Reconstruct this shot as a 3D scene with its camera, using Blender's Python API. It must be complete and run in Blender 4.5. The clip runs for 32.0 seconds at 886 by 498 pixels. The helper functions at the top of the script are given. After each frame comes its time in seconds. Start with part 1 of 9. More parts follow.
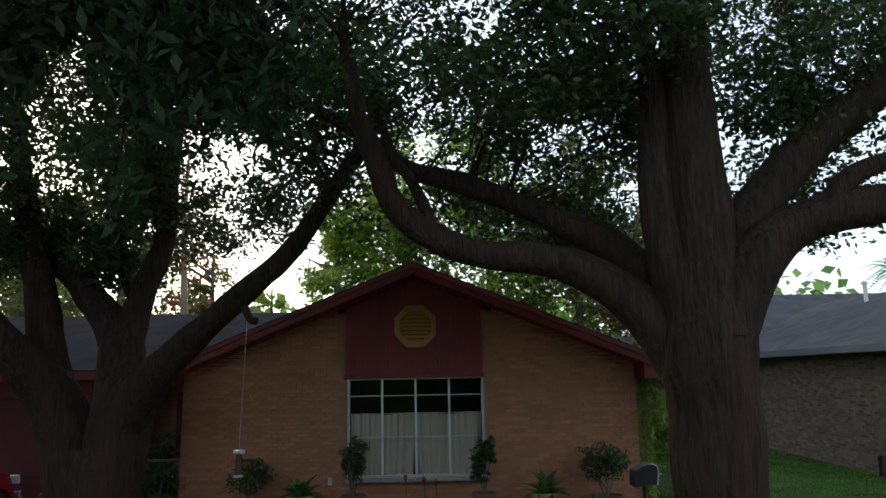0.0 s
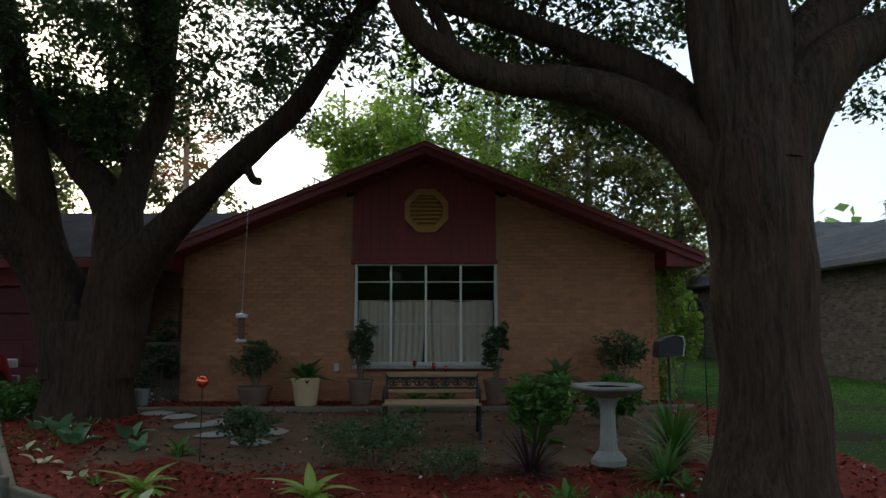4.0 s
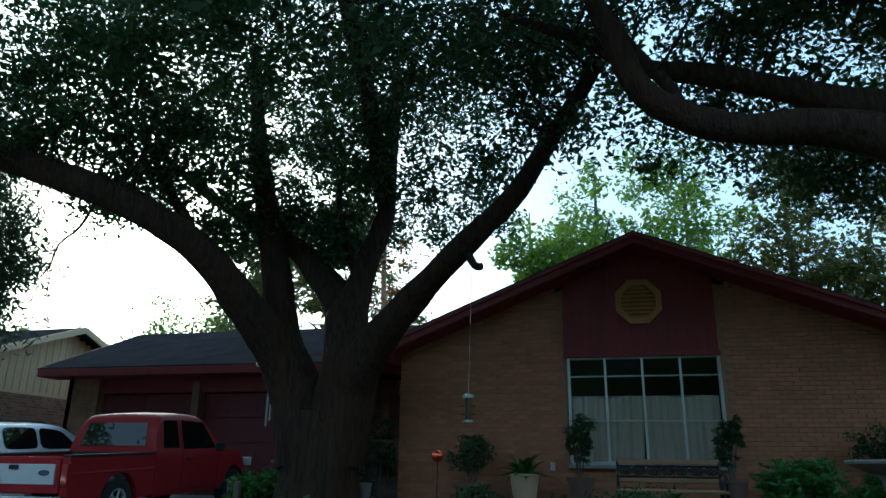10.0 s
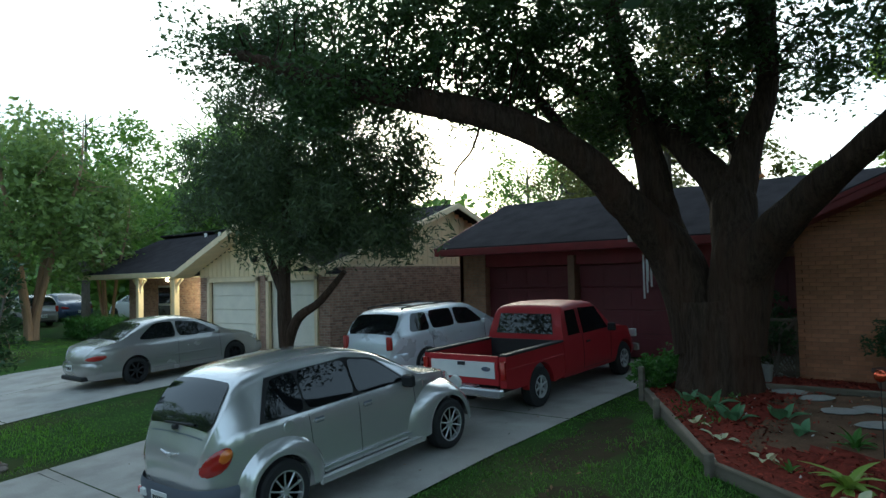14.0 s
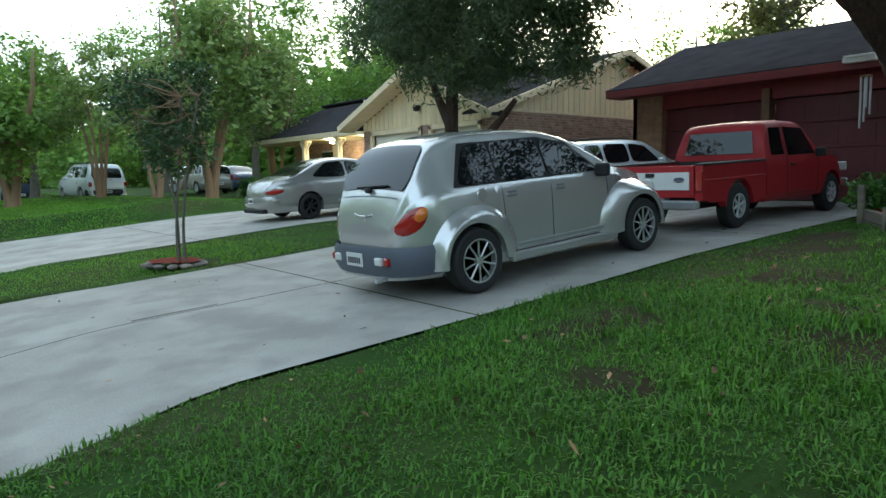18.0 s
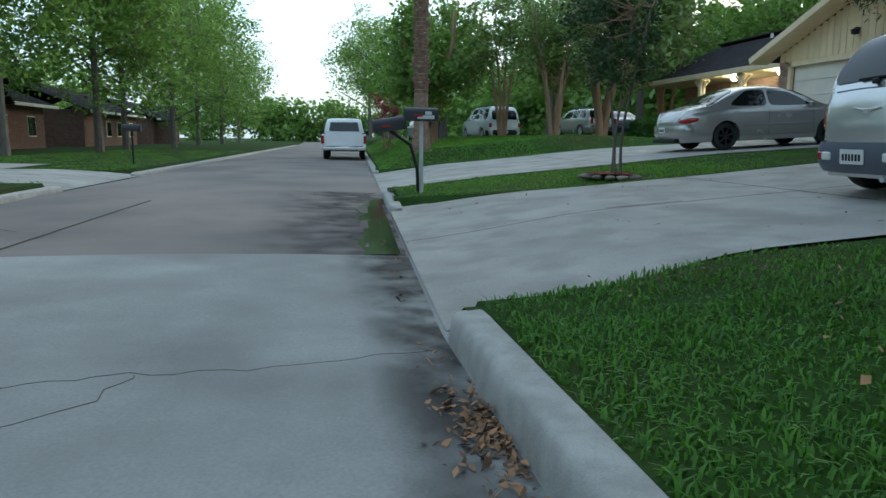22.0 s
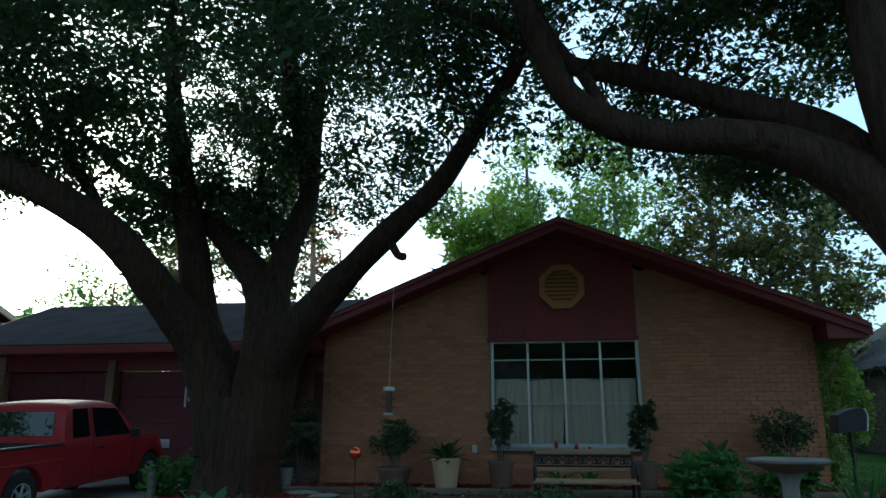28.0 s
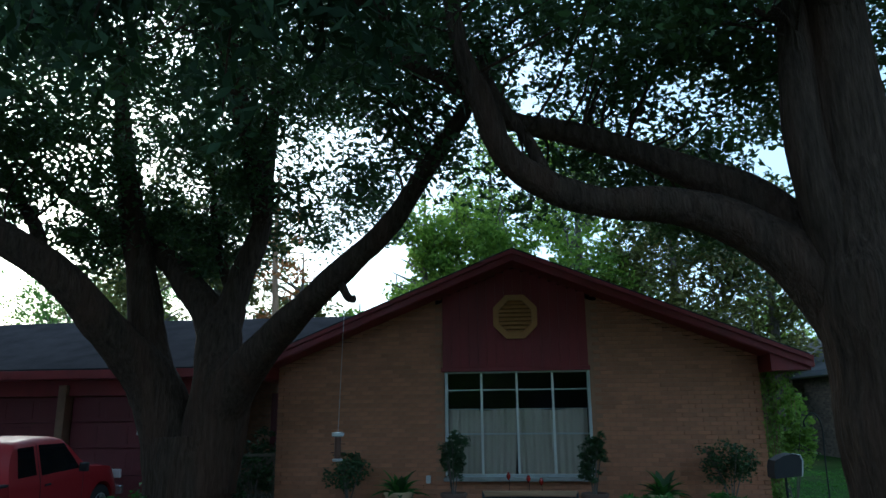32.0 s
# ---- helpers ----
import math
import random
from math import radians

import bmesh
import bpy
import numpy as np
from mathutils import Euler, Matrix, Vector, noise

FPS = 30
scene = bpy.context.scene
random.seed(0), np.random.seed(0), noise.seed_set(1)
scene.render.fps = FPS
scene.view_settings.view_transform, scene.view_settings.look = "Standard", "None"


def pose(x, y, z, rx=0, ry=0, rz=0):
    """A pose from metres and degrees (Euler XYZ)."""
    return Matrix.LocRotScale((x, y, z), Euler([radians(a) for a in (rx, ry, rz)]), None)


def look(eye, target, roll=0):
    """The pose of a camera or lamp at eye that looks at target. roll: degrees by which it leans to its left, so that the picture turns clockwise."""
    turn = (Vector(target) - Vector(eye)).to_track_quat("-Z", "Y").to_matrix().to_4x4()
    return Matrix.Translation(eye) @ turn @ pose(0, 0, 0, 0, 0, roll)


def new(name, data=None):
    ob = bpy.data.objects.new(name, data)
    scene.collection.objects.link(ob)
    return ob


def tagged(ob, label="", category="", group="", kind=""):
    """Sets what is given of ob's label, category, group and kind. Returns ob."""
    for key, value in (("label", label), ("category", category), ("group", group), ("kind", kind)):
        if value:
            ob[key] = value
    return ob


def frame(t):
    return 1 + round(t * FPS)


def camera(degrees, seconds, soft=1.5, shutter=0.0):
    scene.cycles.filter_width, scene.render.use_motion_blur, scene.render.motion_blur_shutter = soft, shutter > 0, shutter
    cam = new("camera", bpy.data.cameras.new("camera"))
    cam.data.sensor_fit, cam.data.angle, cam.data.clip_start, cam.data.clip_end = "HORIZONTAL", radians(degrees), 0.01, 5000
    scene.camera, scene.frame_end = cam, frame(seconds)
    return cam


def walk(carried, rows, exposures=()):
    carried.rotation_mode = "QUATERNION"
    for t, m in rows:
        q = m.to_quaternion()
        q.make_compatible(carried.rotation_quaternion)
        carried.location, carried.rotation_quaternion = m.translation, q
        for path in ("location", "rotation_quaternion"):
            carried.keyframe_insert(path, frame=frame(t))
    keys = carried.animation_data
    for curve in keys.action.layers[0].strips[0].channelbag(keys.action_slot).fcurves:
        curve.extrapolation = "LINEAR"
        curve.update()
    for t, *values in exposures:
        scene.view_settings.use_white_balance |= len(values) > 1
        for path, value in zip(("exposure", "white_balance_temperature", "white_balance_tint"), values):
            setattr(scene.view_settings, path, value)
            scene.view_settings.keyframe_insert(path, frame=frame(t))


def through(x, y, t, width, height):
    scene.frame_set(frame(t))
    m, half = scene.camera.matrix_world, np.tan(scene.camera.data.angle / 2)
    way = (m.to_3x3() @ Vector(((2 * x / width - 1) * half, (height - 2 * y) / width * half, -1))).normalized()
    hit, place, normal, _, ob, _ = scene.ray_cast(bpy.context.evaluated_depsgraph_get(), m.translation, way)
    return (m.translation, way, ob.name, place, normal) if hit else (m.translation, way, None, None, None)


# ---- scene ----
# ---- camera and its walk ----
cam = camera(64.6, 32.0)
PATH = [  # seconds, x, y, z, yaw, pitch, roll
    (0, 0.348, -12.163, 2.891, -0.63, 10.33, 1.07),
    (0.5, 0.361, -12.308, 2.885, -0.83, 7.55, 1.04),
    (1, 0.316, -12.356, 2.857, -1.42, 6.85, 0.99),
    (1.5, 0.155, -12.396, 2.851, -2.53, 5.54, 0.97),
    (2, 0.235, -12.391, 2.835, -2.23, 4.81, 0.97),
    (2.5, 0.179, -12.299, 2.781, -2.55, 3.78, 1.25),
    (4.5, 0.200, -11.212, 1.479, 0.54, 6.68, -0.45),
    (5, 0.164, -11.172, 1.107, 1.34, 5.64, -0.77),
    (5.5, 0.146, -11.209, 0.808, 1.81, 4.09, -0.82),
    (6, 0.168, -11.256, 0.584, 2.37, 2.91, -0.84),
    (6.5, 0.201, -11.350, 0.384, 4.04, 2.06, -1.13),
    (7, 0.062, -11.394, 0.334, 5.65, 0.14, -1.13),
    (7.5, 0.003, -11.430, 0.305, 7.70, 0.73, -1.20),
    (8, -0.090, -11.459, 0.359, 9.11, 1.72, -1.17),
    (8.5, -0.177, -11.477, 0.504, 10.29, 4.09, -0.97),
    (9, -0.205, -11.424, 0.660, 11.59, 7.97, -0.68),
    (9.5, -0.285, -11.375, 0.905, 12.59, 12.80, -0.65),
    (10, -0.390, -11.429, 1.150, 13.68, 17.48, -0.79),
    (10.5, -0.510, -11.498, 1.390, 15.32, 19.29, -0.33),
    (11, -0.707, -11.569, 1.442, 18.25, 16.43, -0.30),
    (11.5, -0.916, -11.636, 1.621, 22.42, 11.11, 0.47),
    (12, -1.056, -11.809, 1.815, 27.25, 4.70, 0.68),
    (12.5, -1.091, -11.924, 2.076, 32.37, -0.67, 1.01),
    (13, -1.110, -12.058, 2.287, 36.50, -0.37, 1.38),
    (13.5, -1.144, -12.180, 2.376, 39.03, 2.48, 1.43),
    (15.5, -1.173, -12.215, 2.401, 39.85, 2.12, 1.37),
    (16, -1.123, -12.243, 2.406, 39.78, 1.62, 1.50),
    (16.5, -1.157, -12.219, 2.298, 40.34, -0.88, 1.45),
    (17, -1.390, -12.075, 1.970, 42.23, -5.42, 1.71),
    (17.5, -1.616, -12.098, 1.537, 45.78, -5.67, 1.27),
    (18, -1.912, -12.217, 1.070, 51.12, -5.54, 0.67),
    (18.5, -1.930, -12.532, 0.725, 57.62, -4.11, 0.26),
    (19, -2.067, -12.755, 0.479, 64.14, -7.80, 0.28),
    (19.5, -2.059, -13.033, 0.374, 71.36, -11.61, -0.03),
    (20, -2.113, -13.293, 0.337, 77.99, -12.45, -0.33),
    (20.5, -2.039, -13.519, 0.415, 82.35, -11.57, -0.78),
    (21, -2.045, -13.614, 0.476, 84.51, -10.46, -0.86),
    (21.5, -2.080, -13.535, 0.493, 83.41, -9.54, -0.83),
    (22, -2.225, -13.330, 0.460, 79.60, -8.97, -0.41),
    (22.5, -2.301, -13.086, 0.423, 73.88, -9.24, -0.19),
    (23, -2.141, -12.846, 0.498, 66.93, -8.04, 0.41),
    (23.5, -1.861, -12.634, 0.690, 60.33, -4.40, 0.48),
    (24, -1.833, -12.259, 0.869, 53.90, -1.51, 0.63),
    (24.5, -1.667, -11.979, 1.092, 47.63, 1.34, 0.86),
    (25, -1.496, -11.787, 1.236, 40.82, 4.96, 0.74),
    (25.5, -1.213, -11.681, 1.298, 33.96, 7.52, 0.54),
    (26, -1.044, -11.538, 1.372, 27.76, 9.77, -0.02),
    (26.5, -0.825, -11.395, 1.420, 22.17, 11.38, -0.06),
    (28.5, -0.100, -11.369, 1.780, 6.42, 14.28, 0.21),
    (29, -0.001, -11.399, 2.049, 6.06, 13.54, 0.45),
    (29.5, -0.041, -11.515, 2.210, 6.43, 13.38, 0.71),
    (30, -0.060, -11.551, 2.250, 6.45, 13.72, 0.81),
    (30.5, -0.075, -11.563, 2.226, 5.82, 14.35, 0.79),
    (31, -0.056, -11.541, 2.231, 5.77, 13.66, 0.77),
    (31.5, -0.031, -11.534, 2.202, 6.05, 13.55, 0.67),
    (32, 0.020, -11.506, 2.253, 5.97, 13.09, 0.59),
]
EXPOSURES = [(0, 0.95, 6400, 7), (1, 1.15, 6450, 8), (2.5, 1.45, 6600, 8), (4.5, 0.75, 6600, 5), (5.2, 1.6, 6600, 4), (6, 2.25, 6800, 2), (7, 2.68, 6900, 0), (8.5, 2.05, 6600, 0), (9.2, 1.55, 6200, 0), (10, 0.55, 5000, -12), (11.5, 0.2, 4850, -14), (12.5, 0.85, 5500, -6), (13, 0.95, 5700, -6), (16, 0.65, 5650, -6), (17, 1.0, 6100, -2), (17.5, 1.45, 6200, -2), (18.3, 1.55, 6200, -4), (19, 1.22, 6100, -4), (20, 1.28, 6000, -4), (21, 1.0, 5900, -4), (22.5, 0.9, 5850, -2), (23.5, 1.08, 5900, 0), (24.5, 1.0, 6100, -2), (25, 0.7, 5700, -5), (26, 0.45, 4950, -12), (28.5, 0.75, 5200, -10), (30, 0.85, 5000, -6), (32, 0.85, 5000, -6)]
walk(cam, [(t, pose(x, y, z, 90 + p, r, w)) for t, x, y, z, w, p, r in PATH], EXPOSURES)
# ---- sky and sun ----
SUN_EL, SUN_AZ = radians(22), radians(322)   # low evening sun behind the house and its trees
world = bpy.data.worlds.new("sky")
scene.world = world
world.use_nodes = True
wn, wl = world.node_tree.nodes, world.node_tree.links
sky_tex = wn.new("ShaderNodeTexSky")
sky_tex.sky_type, sky_tex.sun_disc = "NISHITA", False
sky_tex.sun_elevation, sky_tex.sun_rotation = SUN_EL, SUN_AZ
sky_tex.air_density, sky_tex.dust_density, sky_tex.ozone_density = 1.0, 3.0, 1.0
haze = wn.new("ShaderNodeMix")      # thin high cloud evens out the dome
haze.data_type = "RGBA"
haze.inputs[0].default_value = 0.55
haze.inputs[7].default_value = (4.25, 4.9, 5.8, 1)
wl.new(sky_tex.outputs[0], haze.inputs[6])
wl.new(haze.outputs[2], wn["Background"].inputs[0])
wn["Background"].inputs[1].default_value = 0.15
sun = new("sun", bpy.data.lights.new("sun", "SUN"))
sun.data.energy, sun.data.angle, sun.data.color = 0.2, radians(20), (1.0, 0.86, 0.68)
sun_from = Vector((math.sin(SUN_AZ) * math.cos(SUN_EL), math.cos(SUN_AZ) * math.cos(SUN_EL), math.sin(SUN_EL)))
sun.matrix_world = look(sun_from * 60, (0, 0, 0))

# ---- materials ----
MATS = {}


def mat(name, col, rough=0.7, metal=0.0, var=0.18, scale=6.0, fine=60.0, bump=0.15, dist=0.01, stain=None, stain_amt=0.5, stain_scale=1.5, stain_lo=0.48,
        stretch=(1, 1, 1), island=0.0, rand=0.0, coat=0.0, spec=0.5, obj=True):
    """A surface with broad and fine variation of its colour, a fine relief and, if asked for, stains of a second colour."""
    if name in MATS:
        return MATS[name]
    m = bpy.data.materials.new(name)
    m.use_nodes = True
    n, l = m.node_tree.nodes, m.node_tree.links
    b = n["Principled BSDF"]
    co = n.new("ShaderNodeTexCoord")
    mp = n.new("ShaderNodeMapping")
    mp.inputs["Scale"].default_value = stretch
    l.new(co.outputs["Object" if obj else "Generated"], mp.inputs[0])

    def noise_tex(sc, det=4.0):
        t = n.new("ShaderNodeTexNoise")
        t.inputs["Scale"].default_value, t.inputs["Detail"].default_value = sc, det
        l.new(mp.outputs[0], t.inputs[0])
        return t.outputs[0]

    def math_node(op, a, c):
        t = n.new("ShaderNodeMath")
        t.operation = op
        for k, v in enumerate((a, c)):
            if isinstance(v, (int, float)):
                t.inputs[k].default_value = v
            else:
                l.new(v, t.inputs[k])
        return t.outputs[0]

    big, small = noise_tex(scale), noise_tex(fine)
    mix = math_node("ADD", math_node("MULTIPLY", big, 0.62), math_node("MULTIPLY", small, 0.38))
    if island or rand:
        info = n.new("ShaderNodeNewGeometry") if island else n.new("ShaderNodeObjectInfo")
        mix = math_node("ADD", mix, math_node("MULTIPLY", math_node("SUBTRACT", info.outputs["Random Per Island" if island else "Random"], 0.5), island or rand))
    ramp = n.new("ShaderNodeValToRGB")
    lo, hi = [max(0, c * (1 - var * 1.8)) for c in col], [min(1, c * (1 + var * 1.8)) for c in col]
    ramp.color_ramp.elements[0].position, ramp.color_ramp.elements[1].position = 0.2, 0.8
    ramp.color_ramp.elements[0].color, ramp.color_ramp.elements[1].color = (*lo, 1), (*hi, 1)
    l.new(mix, ramp.inputs[0])
    out = ramp.outputs[0]
    if stain:
        st = noise_tex(stain_scale, 8.0)
        sr = n.new("ShaderNodeValToRGB")
        sr.color_ramp.elements[0].position, sr.color_ramp.elements[1].position = stain_lo, stain_lo + 0.18
        sr.color_ramp.elements[1].color = (stain_amt, stain_amt, stain_amt, 1)
        l.new(st, sr.inputs[0])
        mx = n.new("ShaderNodeMix")
        mx.data_type = "RGBA"
        l.new(sr.outputs[0], mx.inputs[0])
        l.new(out, mx.inputs[6])
        mx.inputs[7].default_value = (*stain, 1)
        out = mx.outputs[2]
    l.new(out, b.inputs["Base Color"])
    rr = n.new("ShaderNodeMapRange")
    rr.inputs["To Min"].default_value, rr.inputs["To Max"].default_value = max(0.02, rough - 0.1), min(1, rough + 0.1)
    l.new(big, rr.inputs[0])
    l.new(rr.outputs[0], b.inputs["Roughness"])
    b.inputs["Metallic"].default_value = metal
    b.inputs["Specular IOR Level"].default_value = spec
    if coat:
        b.inputs["Coat Weight"].default_value, b.inputs["Coat Roughness"].default_value = coat, 0.06
    if bump:
        bp = n.new("ShaderNodeBump")
        bp.inputs["Strength"].default_value, bp.inputs["Distance"].default_value = bump, dist
        l.new(mix if not (island or rand) else small, bp.inputs["Height"])
        l.new(bp.outputs[0], b.inputs["Normal"])
    MATS[name] = m
    return m


def leaf_mat(name, col, var=0.35, through=0.35, rough=0.5):
    """Leaves, each of its own shade, that let part of the light through."""
    if name in MATS:
        return MATS[name]
    m = bpy.data.materials.new(name)
    m.use_nodes = True
    n, l = m.node_tree.nodes, m.node_tree.links
    b, o = n["Principled BSDF"], n["Material Output"]
    g = n.new("ShaderNodeNewGeometry")
    co = n.new("ShaderNodeTexCoord")
    t = n.new("ShaderNodeTexNoise")
    t.inputs["Scale"].default_value = 0.6
    l.new(co.outputs["Object"], t.inputs[0])
    a = n.new("ShaderNodeMath")
    a.operation = "ADD"
    l.new(g.outputs["Random Per Island"], a.inputs[0])
    l.new(t.outputs[0], a.inputs[1])
    h = n.new("ShaderNodeMath")
    h.operation = "MULTIPLY"
    h.inputs[1].default_value = 0.5
    l.new(a.outputs[0], h.inputs[0])
    r = n.new("ShaderNodeValToRGB")
    r.color_ramp.elements[0].position, r.color_ramp.elements[1].position = 0.15, 0.85
    r.color_ramp.elements[0].color = (*[c * (1 - var) for c in col], 1)
    r.color_ramp.elements[1].color = (*[min(1, c * (1 + var)) * k for c, k in zip(col, (1.15, 1.0, 0.8))], 1)
    l.new(h.outputs[0], r.inputs[0])
    l.new(r.outputs[0], b.inputs["Base Color"])
    b.inputs["Roughness"].default_value = rough
    tr = n.new("ShaderNodeBsdfTranslucent")
    l.new(r.outputs[0], tr.inputs[0])
    mx = n.new("ShaderNodeMixShader")
    mx.inputs[0].default_value = through
    l.new(b.outputs[0], mx.inputs[1])
    l.new(tr.outputs[0], mx.inputs[2])
    l.new(mx.outputs[0], o.inputs[0])
    MATS[name] = m
    return m


def glow(name, col, power):
    if name not in MATS:
        m = bpy.data.materials.new(name)
        m.use_nodes = True
        b = m.node_tree.nodes["Principled BSDF"]
        b.inputs["Base Color"].default_value = (*col, 1)
        b.inputs["Emission Color"].default_value, b.inputs["Emission Strength"].default_value = (*col, 1), power
        MATS[name] = m
    return MATS[name]


def glass(name, col=(0.02, 0.025, 0.03), rough=0.03, clear=0.0, ior=1.5):
    if name not in MATS:
        m = bpy.data.materials.new(name)
        m.use_nodes = True
        b = m.node_tree.nodes["Principled BSDF"]
        b.inputs["Base Color"].default_value, b.inputs["Roughness"].default_value = (*col, 1), rough
        b.inputs["IOR"].default_value, b.inputs["Transmission Weight"].default_value = ior, clear
        MATS[name] = m
    return MATS[name]


# mown grass, brighter than grass_m: the open lawns' extra skylight is in the colour
mown_m = leaf_mat("mown_lit_lawn_blades", (0.13, 0.30, 0.035), 0.4, 0.4, 0.7)
grass_m = leaf_mat("grass_blades", (0.085, 0.225, 0.026), 0.5, 0.4, 0.62)
lawn_m = mat("lawn", (0.03, 0.062, 0.013), 0.95, spec=0.05, var=0.35, scale=0.8, fine=45, bump=0.6, dist=0.03, stain=(0.065, 0.05, 0.028), stain_amt=0.5, stain_scale=0.5)
mulch_m = mat("red_mulch", (0.165, 0.03, 0.02), 0.95, spec=0.1, var=0.4, scale=9, fine=70, bump=0.9, dist=0.02)
chip_m = mat("mulch_chips", (0.18, 0.034, 0.022), 0.95, spec=0.1, var=0.4, island=0.8, bump=0.2)
soil_m = mat("bare_soil", (0.13, 0.08, 0.05), 0.95, spec=0.1, var=0.35, scale=3, fine=40, bump=0.7, dist=0.02)
# worn soil, its colour lowered further to take in shade under the oaks
worn_m = mat("worn_shaded_lawn", (0.038, 0.031, 0.018), 0.95, spec=0.05, var=0.35, scale=4, fine=40, bump=0.6, dist=0.02, stain=(0.028, 0.045, 0.012), stain_amt=0.6, stain_scale=6)
asphalt_m = mat("worn_concrete_road", (0.31, 0.305, 0.292), 0.9, spec=0.25, var=0.22, scale=1.1, fine=70, bump=0.6, dist=0.008, stain=(0.19, 0.185, 0.172), stain_amt=0.6, stain_scale=0.9, stain_lo=0.46)
asphalt_b_m = mat("old_asphalt", (0.215, 0.183, 0.163), 0.9, var=0.22, scale=1.0, fine=80, bump=0.6, dist=0.008, stain=(0.11, 0.10, 0.095), stain_amt=0.7, stain_scale=0.5, stain_lo=0.44)
drive_m = mat("driveway_concrete", (0.36, 0.342, 0.312), 0.9, spec=0.25, var=0.2, scale=1.1, fine=70, bump=0.5, dist=0.007, stain=(0.2, 0.185, 0.165), stain_amt=0.45, stain_scale=1.9, stain_lo=0.46)
kerb_m = mat("kerb_concrete", (0.38, 0.368, 0.34), 0.9, spec=0.2, var=0.2, scale=9, fine=130, bump=0.6, dist=0.006, stain=(0.24, 0.23, 0.21), stain_amt=0.3, stain_scale=5)
gutter_m = mat("gutter_silt", (0.085, 0.072, 0.06), 0.9, var=0.4, scale=4, fine=60, bump=0.6, dist=0.01)
brick_m = mat("tan_brick", (0.44, 0.2, 0.108), 0.85, var=0.14, scale=5, fine=90, bump=0.4, dist=0.004, island=0.35)
brickp_m = mat("tan_brick_piece", (0.44, 0.2, 0.108), 0.85, var=0.14, scale=5, fine=90, bump=0.4, dist=0.004, rand=0.35)
mortar_m = mat("mortar", (0.37, 0.2, 0.12), 0.95, var=0.12, scale=6, fine=90, bump=0.3, dist=0.003)
wagon_m = mat("pale_silver_car_paint", (0.62, 0.65, 0.68), 0.3, metal=0.3, var=0.03, scale=1.5, fine=200, bump=0.0, coat=0.4)
redpaint_m = mat("dark_red_paint", (0.20, 0.022, 0.024), 0.55, var=0.14, scale=4, fine=50, bump=0.15, dist=0.003, stretch=(1, 1, 0.25), stain=(0.11, 0.02, 0.02), stain_amt=0.4)
maroon_m = mat("maroon_door_paint", (0.13, 0.022, 0.028), 0.5, var=0.12, scale=3, fine=40, bump=0.1)
shingle_m = mat("dark_shingles", (0.045, 0.041, 0.043), 0.95, spec=0.0, var=0.3, scale=2, fine=80, bump=0.6, dist=0.006, island=0.7)
shingle2_m = mat("grey_shingles", (0.085, 0.085, 0.088), 0.95, spec=0.0, var=0.25, scale=2, fine=80, bump=0.6, dist=0.006, island=0.5)
door_white_m = mat("warm_white_door_paint", (0.80, 0.74, 0.62), 0.5, var=0.08, scale=3, fine=50, bump=0.1)
white_m = mat("white_paint", (0.8, 0.78, 0.73), 0.5, var=0.06, scale=3, fine=50, bump=0.1)
cream_m = mat("cream_siding", (0.82, 0.65, 0.39), 0.7, var=0.12, scale=3, fine=40, bump=0.2, dist=0.004, stretch=(1, 1, 0.2))
tan_m = mat("tan_trim", (0.80, 0.64, 0.41), 0.65, var=0.1, scale=4, fine=50, bump=0.1)
vent_m = mat("tan_vent_paint", (0.42, 0.20, 0.055), 0.6, var=0.12, scale=8, fine=60, bump=0.1)
wood_m = mat("weathered_grey_timber", (0.17, 0.142, 0.11), 0.9, var=0.3, scale=5, fine=60, bump=0.6, dist=0.006, stretch=(0.25, 0.25, 3), stain=(0.06, 0.058, 0.035), stain_amt=0.75, stain_scale=2.5, stain_lo=0.44)
damp_wood_m = mat("damp_dark_timber", (0.062, 0.05, 0.038), 0.9, var=0.4, scale=4, fine=60, bump=0.6, dist=0.006, stretch=(0.3, 0.3, 2.5), stain=(0.15, 0.125, 0.095), stain_amt=0.6, stain_scale=2.2, stain_lo=0.5)
bark_m = mat("ridged_bark", (0.055, 0.037, 0.026), 0.95, spec=0.15, var=0.55, scale=9, fine=24, bump=1.0, dist=0.09, stretch=(2.4, 2.4, 0.3), stain=(0.09, 0.045, 0.028), stain_amt=0.45, stain_scale=1.2)
bark2_m = mat("grey_bark", (0.14, 0.12, 0.10), 0.95, var=0.35, scale=7, fine=30, bump=0.8, dist=0.02, stretch=(2, 2, 0.4))
myrtle_m = mat("tan_smooth_bark", (0.30, 0.19, 0.115), 0.8, var=0.2, scale=5, fine=30, bump=0.3, dist=0.006, stretch=(1, 1, 0.3))
palm_m = mat("palm_trunk_fibre", (0.26, 0.17, 0.12), 0.95, var=0.35, scale=9, fine=40, bump=0.7, dist=0.02, stain=(0.12, 0.07, 0.05), stain_amt=0.6, stain_scale=5)
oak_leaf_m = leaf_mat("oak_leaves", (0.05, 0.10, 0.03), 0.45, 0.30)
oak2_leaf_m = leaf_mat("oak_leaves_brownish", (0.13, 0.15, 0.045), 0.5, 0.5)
# bright yellow-green; the sunlight on the backyard crowns is put into this colour
bright_leaf_m = leaf_mat("bright_sun_toned_leaves", (0.20, 0.33, 0.055), 0.45, 0.6)
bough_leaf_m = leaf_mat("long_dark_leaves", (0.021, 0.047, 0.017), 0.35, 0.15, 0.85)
street_leaf_m = leaf_mat("street_tree_leaves", (0.17, 0.31, 0.068), 0.4, 0.4)
